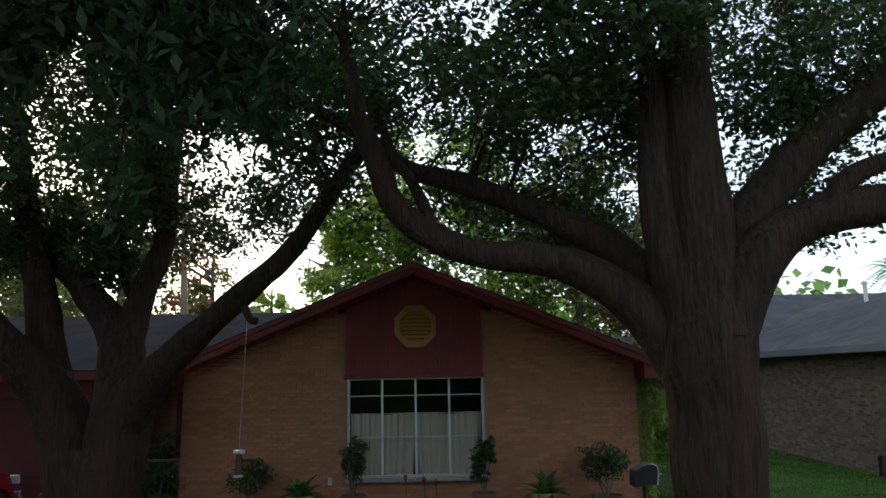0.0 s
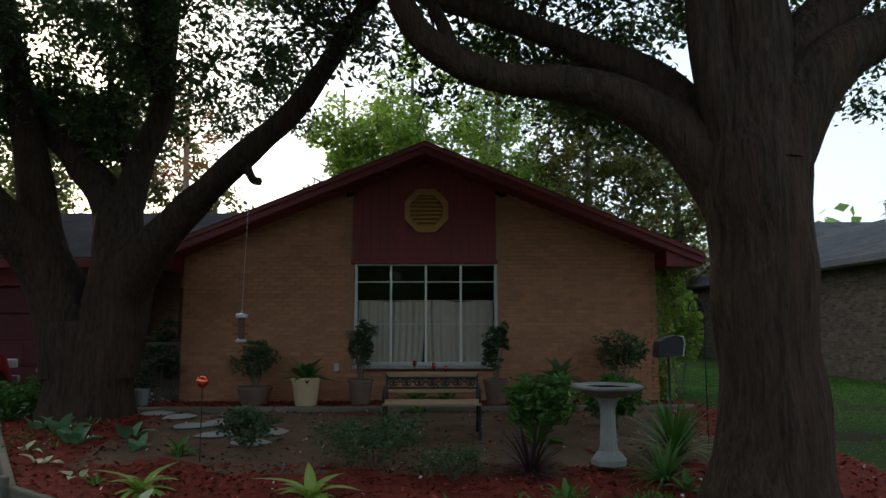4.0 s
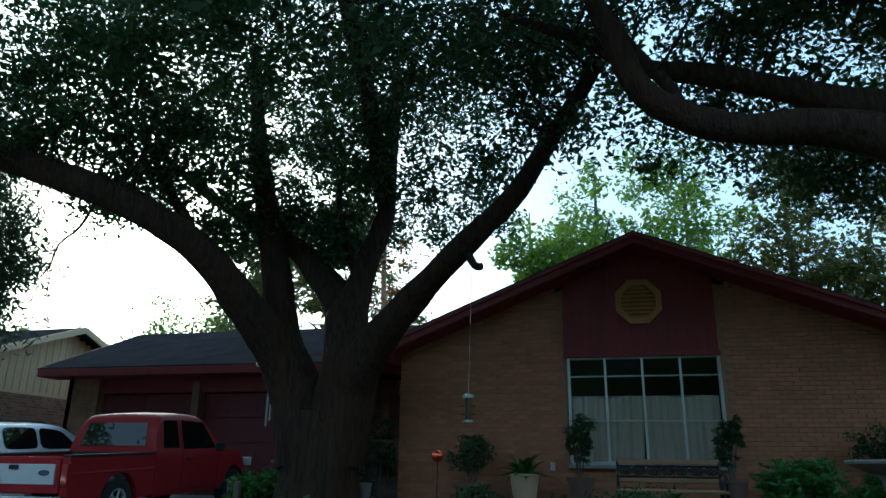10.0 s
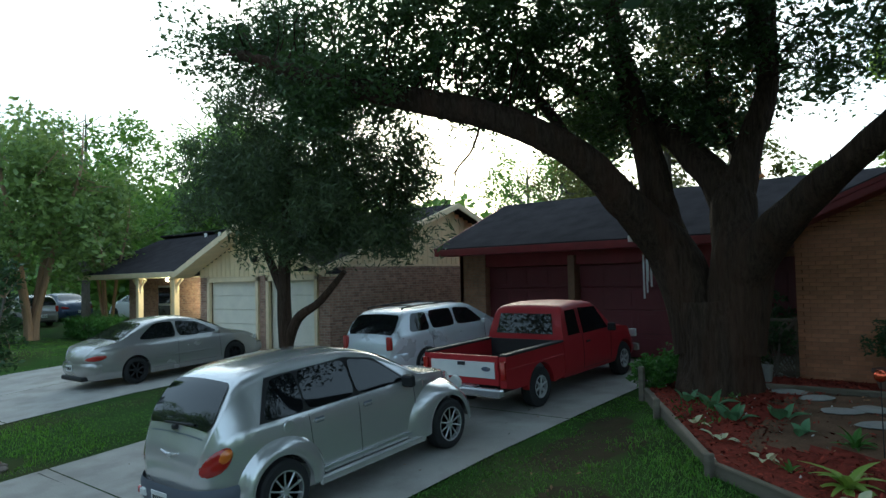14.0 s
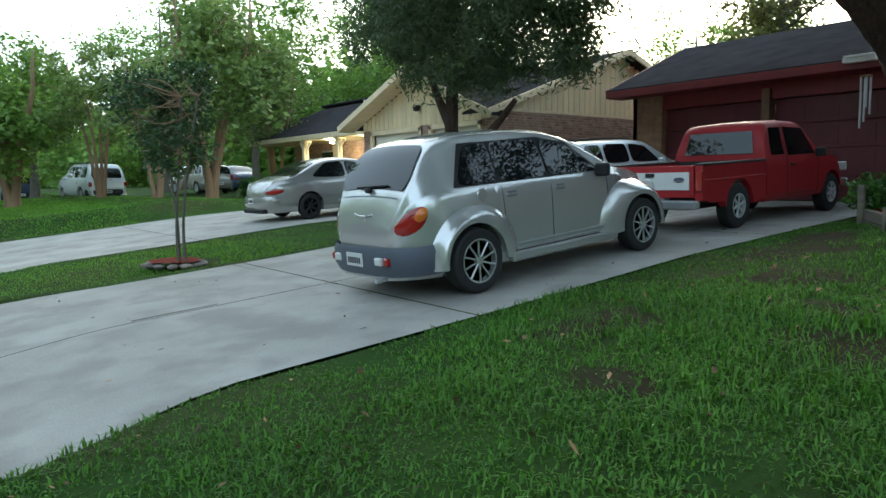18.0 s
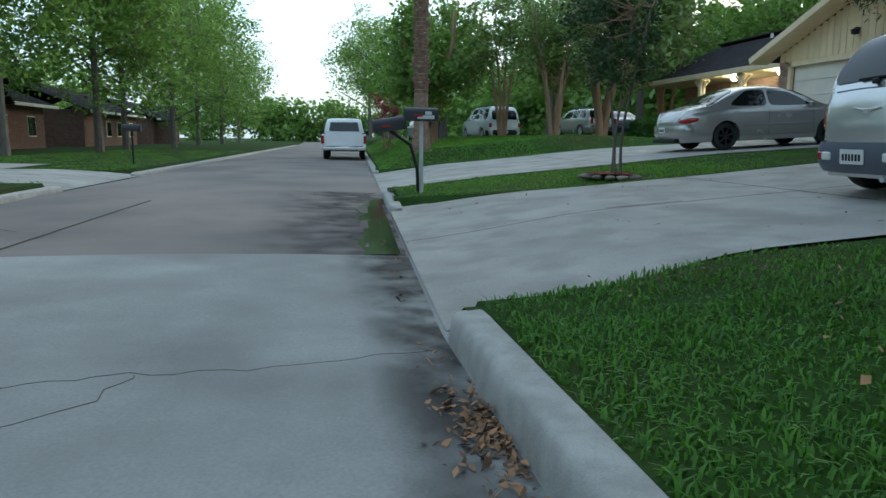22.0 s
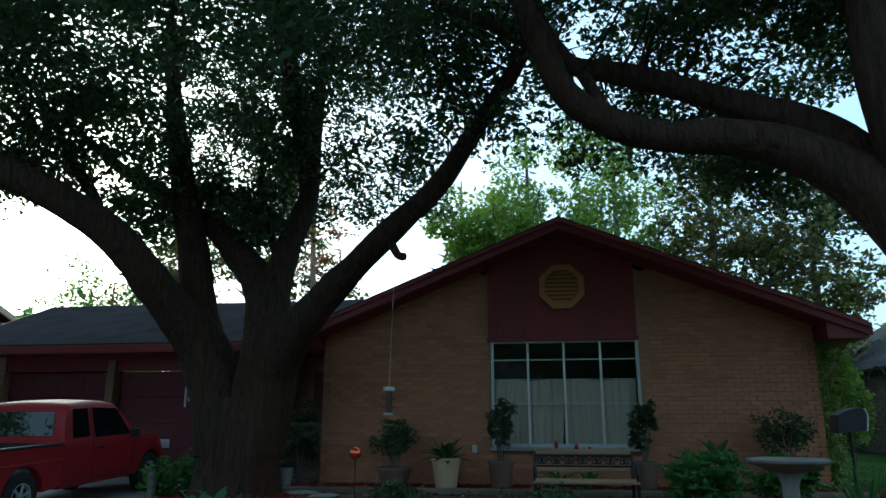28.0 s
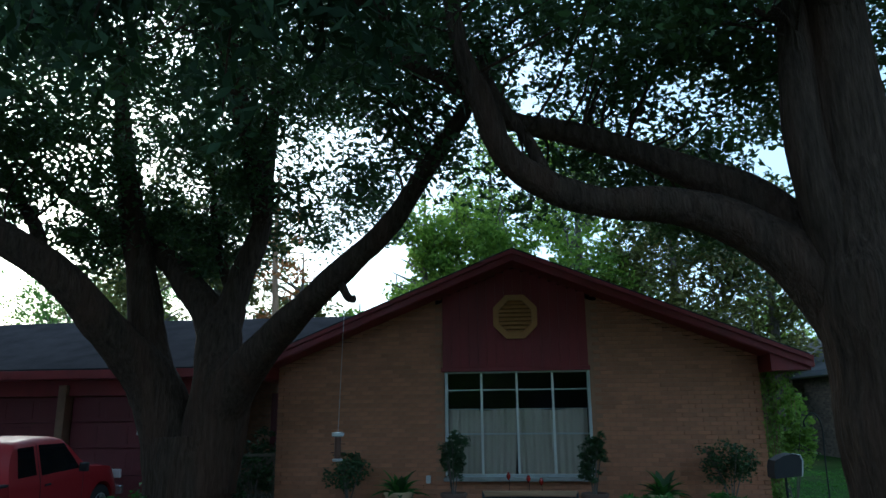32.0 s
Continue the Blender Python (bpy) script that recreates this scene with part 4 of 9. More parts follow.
for z in (0.02, 0.97):
    fr.box((0, 0.006, z), (0.85, 0.04, 0.05), 0.005)
part("lattice_frame", fr, wood_m, lat)
pipe = M()
pipe.tube([(-1.2, 7.0, 4.0), (-1.2, 7.0, 4.95)], [0.03, 0.03], 8)
part("vent_pipe", pipe, white_m, house)
out = thing("wall_outlet", "small pale weatherproof outlet box on brick", "outlet box", loc=(-1.42, -0.02, 1.22))
a = M()
a.box((0, -0.012, 0), (0.075, 0.045, 0.12), 0.008)
part("outlet_box", a, plate_m, out)
a = M()
a.box((0, -0.038, 0.01), (0.05, 0.008, 0.07), 0.003)
part("cover", a, alu_m, out)


# ---- trees ----
def limb(m, pts, n=12, rough=0.12, freq=2.2):
    s = spline(pts, 6)
    m.tube(s[:, :3], s[:, 3], n, True, rough, freq)
    return s


def clumps(vols, rs):
    """Places for leaf clumps inside a few flattened balls."""
    out = []
    for cx, cy, cz, rx, ry, rz, n in vols:
        d = rs.normal(size=(n, 3))
        d /= np.linalg.norm(d, axis=1)[:, None]
        r = rs.random(n) ** (1 / 2.2)
        out.append(np.array([cx, cy, cz]) + d * r[:, None] * np.array([rx, ry, rz]))
    return np.concatenate(out)


def foliage(name, centres, per, radius, size, material, parent, rs, droop=0.25, stretch=0.5, label="", flat=0.7):
    c = np.repeat(centres, per, axis=0)
    rad = np.repeat(radius * (0.6 + 0.8 * rs.random(len(centres))), per)
    d = rs.normal(size=c.shape)
    d /= np.linalg.norm(d, axis=1)[:, None]
    r = rs.random(len(c)) ** (1 / 2.0)
    p = c + d * (rad * r)[:, None] * np.array([1, 1, flat])
    v, f = leaves(p, size, stretch, rs, droop)
    return tagged(part(name, raw(name, v, f, material, False), material, parent, label), kind="stuff")


def twigs(m, centres, hubs, rs, r0=0.022, share=1.0, cap=3.2):
    """Thin bent branches from the limbs to the leaf clumps."""
    for c in centres:
        if rs.random() > share:
            continue
        d = np.linalg.norm(hubs - c, axis=1)
        h = hubs[int(np.argmin(d + 0.6 * rs.random(len(d))))]
        ln = np.linalg.norm(c - h)
        if ln > cap or ln < 0.15:
            continue
        k = (h + c) / 2 + rs.normal(size=3) * ln * 0.13
        s = spline([(*h, r0 * 1.6), (*k, r0), (*c, r0 * 0.35)], 3)
        m.tube(s[:, :3], s[:, 3], 5, False)


def furrow(m, deep):
    """Cuts long wavering furrows into bark."""
    c = Vector((0, 0, 0))
    for p in m.v:
        c += Vector(p)
    c /= len(m.v)
    out = []
    for p in m.v:
        q = Vector(p)
        k = noise.noise(Vector((q.x * 9, q.y * 9, q.z * 1.1))) + 0.5 * noise.noise(Vector((q.x * 21, q.y * 21, q.z * 2.2)))
        d = Vector((q.x - c.x, q.y - c.y, 0))
        out.append(tuple(q - d.normalized() * deep * abs(k)) if d.length > 0.05 else tuple(q))
    m.v = out


def oak(name, label, trunk, limbs, vols, seed, leaf, per=80, size=0.1, bark=bark_m, radius=0.55, share=1.0):
    rs = np.random.default_rng(seed)
    b = trunk[0]
    th = thing(name, label, "tree", loc=b[:3])
    off = np.array([*b[:3], 0.0])
    m = M()
    limb(m, [tuple(np.array(p) - off) for p in trunk], 84, 0.16, 2.6)
    furrow(m, 0.05)
    part("trunk", m, bark, th)
    hubs = []
    for l in limbs:
        m = M()
        s = limb(m, [tuple(np.array(p) - off) for p in l], 40 if l[0][3] > 0.25 else 14, 0.14)
        if l[0][3] > 0.25:
            furrow(m, 0.035)
        part("limb", m, bark, th)
        hubs.append(s[len(s) // 3:, :3])
    hubs = np.concatenate(hubs)
    c = clumps(vols, rs) - off[:3]
    m = M()
    twigs(m, c, hubs, rs, 0.011, share, 1.9)
    tagged(part("twig_mass", m, bark, th), kind="stuff")
    foliage("crown", c, per, radius, size, leaf, th, rs)
    return th


T1, T2 = (-4.78, -1.3), (2.86, -5.7)
oak("oak_tree", "broad old oak with ridged brown bark and several leaning stems",
    [(-4.76, -1.3, 0.15, 0.80), (-4.74, -1.3, 0.5, 0.66), (-4.73, -1.3, 1.1, 0.59), (-4.74, -1.3, 1.6, 0.60), (-4.75, -1.3, 1.95, 0.52)],
    [[(-4.98, -1.3, 1.2, 0.40), (-5.19, -1.3, 2.2, 0.39), (-5.36, -1.4, 2.69, 0.38), (-5.55, -1.65, 3.05, 0.33), (-5.8, -2.1, 3.5, 0.28), (-6.3, -2.7, 4.25, 0.24), (-7.3, -3.4, 4.85, 0.22), (-8.7, -4.2, 5.3, 0.19), (-10.0, -4.7, 5.75, 0.15), (-11.3, -5.2, 6.3, 0.08)],
     [(-5.3, -1.3, 2.5, 0.32), (-5.5, -1.3, 3.13, 0.30), (-5.6, -1.3, 3.6, 0.27), (-5.71, -1.3, 4.25, 0.24), (-6.1, -1.3, 5.74, 0.18), (-6.38, -1.3, 7.26, 0.12), (-6.6, -1.2, 8.6, 0.06)],
     [(-4.5, -1.3, 1.2, 0.44), (-4.4, -1.3, 2.2, 0.44), (-4.38, -1.3, 2.7, 0.42), (-4.46, -1.25, 3.1, 0.36), (-4.47, -1.2, 3.5, 0.33), (-4.5, -1.15, 3.85, 0.2)],
     [(-4.5, -1.15, 3.35, 0.28), (-4.75, -1.1, 3.85, 0.26), (-5.08, -1.0, 4.21, 0.24), (-5.45, -0.95, 4.62, 0.2), (-6.3, -0.8, 5.2, 0.15), (-7.4, -0.8, 5.85, 0.1), (-8.8, -0.9, 7.0, 0.05)],
     [(-4.45, -1.2, 3.35, 0.26), (-4.33, -1.15, 3.9, 0.22), (-4.2, -1.1, 4.4, 0.2), (-4.05, -1.1, 4.8, 0.19), (-3.94, -1.05, 5.3, 0.15), (-3.93, -1.0, 6.2, 0.13), (-3.85, -0.9, 7.7, 0.07)],
     [(-4.4, -1.35, 2.2, 0.36), (-4.0, -1.55, 2.75, 0.31), (-3.6, -1.85, 3.08, 0.26), (-3.2, -2.1, 3.4, 0.21), (-2.3, -2.7, 3.98, 0.17), (-1.58, -2.9, 4.55, 0.15), (-1.2, -3.0, 5.05, 0.13), (-0.75, -3.1, 5.7, 0.11), (-0.2, -3.2, 6.5, 0.06)],
     [(-4.3, -1.1, 4.0, 0.10), (-4.6, -0.9, 4.5, 0.08), (-4.9, -0.7, 5.3, 0.06), (-5.0, -0.6, 6.2, 0.04)],
     # limb added only to carry the shading clumps out towards the street
     [(-3.94, -1.05, 5.2, 0.15), (-3.9, -2.6, 7.0, 0.13), (-3.8, -5.5, 8.6, 0.1), (-3.8, -9.5, 9.3, 0.05)],
     [(-6.35, -2.75, 4.3, 0.11), (-6.9, -2.3, 4.95, 0.09), (-7.5, -2.0, 5.6, 0.07), (-8.1, -1.9, 6.5, 0.04)],
     [(-2.24, -2.72, 3.95, 0.06), (-2.1, -2.82, 3.7, 0.05), (-2.0, -2.86, 3.66, 0.05)]],
    # clumps centred above z 9, mostly out of view, are added to shade lawn and drive
    [(-5.2, -1.5, 8.2, 4.6, 3.4, 1.7, 185), (-8.8, -3.6, 7.0, 3.0, 2.4, 1.2, 92), (-1.4, -2.8, 7.2, 2.3, 2.2, 1.2, 80), (-9.3, -4.4, 5.6, 1.9, 1.1, 0.55, 24), (-6.2, -1.6, 6.2, 1.7, 1.6, 0.9, 48), (-4.0, -1.6, 6.2, 1.1, 1.2, 0.9, 34), (-11.5, -5, 6.5, 1.7, 1.5, 0.8, 34), (-3.1, 0.6, 5.6, 1.2, 0.8, 0.8, 16), (-3.9, -5.2, 6.3, 2.9, 1.6, 0.8, 56), (-7.0, -4.6, 6.6, 2.0, 1.5, 0.7, 32), (-4.8, -6.6, 9.2, 3.8, 2.8, 1.2, 90), (-7.0, 2.0, 8.9, 3.8, 3.0, 1.2, 80), (-7.6, -2.2, 5.4, 1.7, 1.0, 0.7, 40), (-7.6, -3.6, 5.9, 1.7, 0.9, 0.5, 30), (-9.6, -4.6, 5.2, 1.2, 0.7, 0.4, 18), (-4.9, -0.3, 5.2, 1.6, 0.7, 0.8, 34), (-6.3, -0.5, 5.4, 1.2, 0.7, 0.7, 26), (-9.0, -1.0, 11.6, 4.2, 3.6, 0.8, 290), (-1.0, -2.6, 5.8, 1.0, 0.8, 0.6, 20), (-6.6, -1.2, 4.9, 0.9, 0.7, 0.6, 12), (-4.9, -0.8, 5.0, 1.0, 0.8, 0.6, 12), (-2.4, -1.8, 5.4, 1.0, 1.0, 0.6, 14), (-4.6, -6.0, 10.3, 4.2, 3.6, 0.9, 430), (-3.8, -10.2, 9.6, 4.2, 2.2, 0.8, 280)],
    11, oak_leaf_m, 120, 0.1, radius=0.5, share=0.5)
oak("oak_tree", "massive oak with a straight dark trunk and long low limbs",
    [(2.86, -5.7, 0.15, 0.72), (2.86, -5.7, 0.5, 0.56), (2.86, -5.7, 1.0, 0.45), (2.88, -5.7, 1.8, 0.415), (2.86, -5.7, 2.5, 0.42), (2.84, -5.7, 3.2, 0.45), (2.84, -5.7, 3.8, 0.38)],
    [[(2.74, -5.65, 2.9, 0.30), (2.35, -5.55, 3.45, 0.24), (1.87, -5.45, 3.84, 0.19), (1.35, -5.4, 4.02, 0.165), (0.83, -5.35, 4.07, 0.145), (0.33, -5.35, 4.26, 0.135), (-0.03, -5.4, 4.55, 0.125), (-0.22, -5.45, 5.05, 0.115), (-0.42, -5.5, 5.6, 0.09), (-0.55, -5.5, 6.5, 0.05)],
     [(2.75, -5.5, 3.3, 0.24), (2.25, -5.15, 4.1, 0.18), (1.76, -5.0, 4.42, 0.15), (1.2, -4.9, 4.72, 0.13), (0.63, -4.85, 4.95, 0.12), (0.06, -4.8, 5.14, 0.1), (-0.5, -4.7, 5.6, 0.08), (-1.4, -4.5, 6.2, 0.04)],
     [(2.7, -5.75, 3.2, 0.22), (2.46, -5.75, 4.4, 0.17), (2.52, -5.7, 5.58, 0.13), (2.4, -5.6, 7.0, 0.06)],
     [(2.86, -5.7, 3.2, 0.42), (2.86, -5.7, 4.2, 0.32), (2.84, -5.7, 5.6, 0.26), (2.95, -5.6, 7.0, 0.17), (3.1, -5.5, 8.4, 0.07)],
     [(2.92, -5.75, 3.2, 0.33), (3.36, -5.8, 3.95, 0.24), (3.95, -5.9, 4.3, 0.2), (4.9, -6.0, 4.45, 0.18), (6.0, -6.1, 4.9, 0.13), (7.4, -6.2, 5.6, 0.06)],
     [(3.0, -5.65, 3.5, 0.32), (3.3, -5.6, 4.2, 0.24), (3.75, -5.6, 4.76, 0.21), (4.37, -5.6, 5.3, 0.19), (5.0, -5.6, 5.75, 0.16), (6.2, -5.5, 6.6, 0.08)],
     [(3.95, -5.9, 4.2, 0.12), (4.1, -6.0, 4.55, 0.10), (4.5, -6.05, 4.75, 0.09), (5.2, -6.1, 4.85, 0.07), (5.6, -6.2, 5.5, 0.05)],
     # added limb that holds the unseen shading clumps over the front lawn
     [(2.84, -5.7, 5.4, 0.2), (2.7, -6.6, 7.2, 0.16), (2.5, -8.2, 8.6, 0.1), (2.4, -10.4, 9.2, 0.05)],
     [(0.35, -5.35, 4.3, 0.07), (0.2, -5.2, 4.75, 0.06), (-0.1, -5.1, 5.3, 0.05), (-0.3, -4.8, 6.0, 0.03)]],
    # clumps centred from z 9.5 up are out of view, added as shade
    [(2.6, -5.6, 7.9, 4.2, 3.4, 1.6, 130), (-0.6, -5.4, 6.6, 2.0, 1.8, 1.0, 40), (0.9, -4.3, 5.7, 1.7, 1.0, 0.55, 14), (6.2, -6.0, 6.6, 2.4, 2.4, 1.5, 56), (2.3, -2.9, 5.0, 1.0, 0.9, 0.75, 24), (4.6, -5.4, 6.0, 1.3, 1.5, 0.9, 22), (1.4, -6.0, 5.6, 1.1, 0.8, 0.6, 18), (2.4, -4.6, 6.0, 0.8, 0.8, 0.9, 22), (3.6, -2.2, 6.3, 0.7, 0.7, 0.9, 12), (3.0, -4.0, 5.9, 0.5, 0.6, 0.8, 8), (8.0, -1.5, 11.0, 5.0, 5.0, 0.8, 330), (1.0, -3.6, 6.6, 2.4, 2.0, 0.9, 26), (5.0, -4.4, 6.8, 2.0, 2.0, 1.0, 40), (1.5, -8.0, 7.6, 2.5, 1.8, 0.8, 40), (5.4, -3.6, 5.2, 1.5, 1.2, 0.8, 30), (4.2, -1.6, 4.6, 0.9, 0.8, 0.9, 20), (0.8, -7.0, 10.2, 4.2, 3.2, 0.9, 290), (2.4, -10.2, 9.5, 4.0, 2.2, 0.8, 240), (4.0, -5.2, 5.6, 1.0, 0.8, 0.7, 20), (1.9, -4.2, 6.0, 1.0, 0.8, 0.7, 26), (0.5, -3.7, 4.95, 1.1, 0.7, 0.45, 14), (1.7, -3.2, 4.85, 0.9, 0.7, 0.55, 16), (2.5, -2.4, 4.7, 0.8, 0.6, 0.6, 11), (3.3, -2.0, 4.4, 0.6, 0.6, 0.6, 7), (2.0, -6.6, 6.2, 1.0, 0.8, 0.7, 30)],
    12, oak_leaf_m, 125, 0.09, radius=0.48, share=0.5)
# hanging near sprays of long leaves over the lawn's upper edge
rs = np.random.default_rng(31)
near = thing("tree_bough", "drooping bough with long glossy dark green leaves", "tree bough", loc=(-1.4, -7.6, 5.4))
m = M()
ends = []
for k in range(22):
    e = np.array([rs.uniform(-1.9, 1.1), rs.uniform(-0.6, 0.7), rs.uniform(-1.3, 0.1)])
    s = spline([(0.3, 2.0, 0.5, 0.05), (e[0] * 0.4, 0.4, 0.45, 0.025), (e[0] * 0.85, e[1] * 0.8, e[2] * 0.5 + 0.2, 0.012), (*e, 0.005)], 4)
    m.tube(s[:, :3], s[:, 3], 6, False)
    ends.extend(s[6:, :3])
part("branch_spray", m, bark_m, near)
c = np.repeat(np.array(ends), 26, axis=0) + rs.normal(size=(len(ends) * 26, 3)) * 0.14
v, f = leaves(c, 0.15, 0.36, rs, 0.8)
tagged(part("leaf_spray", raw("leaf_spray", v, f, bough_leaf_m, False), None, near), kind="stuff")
dead = M()
for pts in ([(-7.5, -3.5, 4.75, 0.022), (-7.65, -3.55, 4.35, 0.018), (-7.9, -3.6, 4.1, 0.014), (-8.0, -3.6, 3.75, 0.01), (-8.25, -3.65, 3.45, 0.005)], [(-7.9, -3.6, 4.1, 0.01), (-8.1, -3.5, 4.0, 0.005)], [(-7.3, -3.45, 4.7, 0.012), (-7.42, -3.5, 4.55, 0.006)]):
    s = spline(pts, 3)
    dead.tube(s[:, :3], s[:, 3], 6)
solo("dead_twig", dead, bark_m, "bare dead twig hanging from a limb", "twig")


def tree(x, y, h, r, leaf, seed, name="tree", label="leafy green tree", n=60, per=70, size=0.2, low=0.35, bark=bark2_m, tr=0.2, lean=0.0, stems=1, gz=None, sq=0.75, spread=None, group=""):
    """A tree with a tapered trunk, boughs and a crown of clumps."""
    rs = np.random.default_rng(seed)
    z = ground_z(x, y) if gz is None else gz
    th = thing(name, label, "tree", group, loc=(x, y, z - 0.05))
    hubs = []
    for k in range(stems):
        a = 2 * math.pi * k / max(stems, 1) + rs.random()
        dx, dy = (0.0, 0.0) if stems == 1 else (math.cos(a), math.sin(a))
        m = M()
        sp = r * 0.45
        s = limb(m, [(0.1 * dx, 0.1 * dy, 0, tr * 1.35), (0.2 * dx, 0.2 * dy, h * 0.12, tr), (dx * sp * 0.5 + lean * 0.3, dy * sp * 0.5, h * 0.4, tr * 0.8), (dx * sp + lean * 0.8, dy * sp, h * 0.7, tr * 0.45), (dx * sp * 1.1 + lean, dy * sp * 1.1, h * 0.94, tr * 0.12)], 10, 0.12)
        part("trunk", m, bark, th)
        hubs.append(s[len(s) // 3:, :3])
    m = M()
    for k in range(7 if stems == 1 else 4):
        a, hh = rs.random() * 6.28, h * rs.uniform(low + 0.05, 0.75)
        bl = r * rs.uniform(0.55, 0.9)
        s = limb(m, [(lean * hh / h, 0, hh, tr * 0.4), (math.cos(a) * bl * 0.5, math.sin(a) * bl * 0.5, hh + bl * 0.3, tr * 0.25), (math.cos(a) * bl, math.sin(a) * bl, hh + bl * 0.55, tr * 0.08)], 7)
        hubs.append(s[3:, :3])
    hubs = np.concatenate(hubs)
    rz = h * (1 - low) / 2
    lumps = [(lean, 0, h * low + rz, r * 0.72, r * 0.72, rz * 0.9, n // 2)]
    for k in range(6):
        a = rs.random() * 6.28
        lumps.append((lean + math.cos(a) * r * 0.55, math.sin(a) * r * 0.55, h * low + rz * rs.uniform(0.5, 1.6), r * 0.42, r * 0.42, rz * 0.42, n // 12 + 1))
    c = clumps(lumps, rs)
    twigs(m, c, hubs, rs, tr * 0.1, 0.5, 4.0)
    tagged(part("bough_mass", m, bark, th), kind="stuff")
    foliage("crown", c, per, r * 0.24, size, leaf, th, rs, flat=sq)
    return th


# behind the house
# the brightest crowns have their evening light in the leaf colour
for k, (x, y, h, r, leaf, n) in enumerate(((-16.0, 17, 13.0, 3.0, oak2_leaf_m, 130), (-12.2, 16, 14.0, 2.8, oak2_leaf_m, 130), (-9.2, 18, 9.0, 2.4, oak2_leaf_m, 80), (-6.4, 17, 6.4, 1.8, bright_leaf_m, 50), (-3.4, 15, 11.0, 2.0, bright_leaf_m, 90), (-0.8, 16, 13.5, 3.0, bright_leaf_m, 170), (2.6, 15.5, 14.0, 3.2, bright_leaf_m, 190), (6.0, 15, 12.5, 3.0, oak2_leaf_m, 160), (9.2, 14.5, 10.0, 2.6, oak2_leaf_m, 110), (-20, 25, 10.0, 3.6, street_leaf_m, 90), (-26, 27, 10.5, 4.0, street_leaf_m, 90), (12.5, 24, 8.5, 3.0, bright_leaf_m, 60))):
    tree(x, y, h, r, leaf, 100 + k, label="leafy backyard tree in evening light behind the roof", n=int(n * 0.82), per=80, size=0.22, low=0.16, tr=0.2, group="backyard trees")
rs = np.random.default_rng(55)
# this tree's orange is low sunlight painted into the leaves
lit_tree = thing("orange_lit_tree", "tall thin tree with orange evening light in its leaf colour", "tree", loc=(-9.2, 14.5, 0.7))
m = M()
limb(m, [(0, 0, 0, 0.2), (0.1, 0, 4, 0.15), (-0.1, 0.1, 8, 0.1), (0, 0, 11, 0.04)], 10)
part("trunk", m, myrtle_m, lit_tree)
c = clumps([(0, 0, 7.0, 1.2, 1.2, 4.0, 26)], rs)
foliage("crown", c, 46, 0.55, 0.17, orange_leaf_m, lit_tree, rs)
# along the street and on the neighbouring lots
for k, (x, y, h, r, leaf, n, tr) in enumerate(((-33, -8.2, 5.4, 2.5, street_leaf_m, 50, 0.16), (-29, -2, 7.5, 3.2, myrtle_leaf_m, 60, 0.14), (-41, -6.2, 6.8, 3.4, street_leaf_m, 56, 0.2), (-36, 3, 9.5, 4.2, street_leaf_m, 70, 0.2), (-47, 2, 10.5, 4.5, street_leaf_m, 60, 0.22), (-30, 10, 9.0, 4.0, street_leaf_m, 60, 0.2), (-40, 14, 11, 5.0, street_leaf_m, 60, 0.25), (-58, -7, 9, 4.6, street_leaf_m, 56, 0.25), (-75, -6, 11, 5, street_leaf_m, 50, 0.25), (-95, -6, 12, 5.5, street_leaf_m, 50, 0.25))):
    tree(x, y, h * 1.15, r * 1.1, leaf, 200 + k, label="leafy green street tree on a lawn", n=int(n * 1.6), per=80, size=0.26, low=0.16, tr=tr, stems=1 if tr > 0.17 else 4, bark=bark2_m if tr > 0.17 else myrtle_m, group="trees down the street")
for k, (x, y, h, r, leaf, n, low) in enumerate(((-21.5, -27, 9.5, 4.0, oak2_leaf_m, 80, 0.25), (-32, -25, 12, 4.2, street_leaf_m, 80, 0.3), (-39, -23.5, 11, 4.0, street_leaf_m, 80, 0.26), (-46, -24, 11, 4.2, street_leaf_m, 70, 0.22), (-55, -23, 11, 4.5, street_leaf_m, 70, 0.2), (-66, -23, 10.5, 4.6, street_leaf_m, 60, 0.18), (-82, -23, 10.5, 5, street_leaf_m, 60, 0.15), (-100, -23, 10.5, 5, street_leaf_m, 50, 0.12), (-38, -34, 13, 5, street_leaf_m, 60, 0.2), (-55, -36, 13, 5, street_leaf_m, 60, 0.2), (-24, -38, 13, 5, oak2_leaf_m, 60, 0.2))):
    tree(x, y, h * 1.35, r * 1.2, leaf, 300 + k, label="leafy green tree across the street", n=int(n * 2.2), per=80, size=0.28, low=low * 0.36, tr=0.17, group="trees across the street")
# out-of-view trees, added to block low sky and darken reflections in glass
for k, (x, y, h, r) in enumerate(((-6, -27, 9, 4.0), (-1, -25, 10, 3.6), (4, -28, 11, 4.2), (8, -24.5, 10, 3.6), (13, -26, 9, 4.0), (21, -28, 10, 4.5), (31, -25, 10, 4.5), (26, -8, 9, 4.0), (27, 2, 9, 4.0))):
    tree(x, y, h, r, street_leaf_m, 360 + k, label="leafy green tree across the street", n=70, per=80, size=0.32, low=0.1, tr=0.22, group="trees across the street")
for k, (x, y, h) in enumerate(((-27.2, -4.6, 5.2), (-31.5, -5.4, 5.8), (-30.5, 1.5, 6.2))):
    tree(x, y, h, 2.0, myrtle_leaf_m, 250 + k, "crape_myrtle", "many-stemmed crape myrtle on the neighbour lawn", n=64, per=70, size=0.16, low=0.28, tr=0.07, stems=5, bark=myrtle_m, group="crape myrtles")
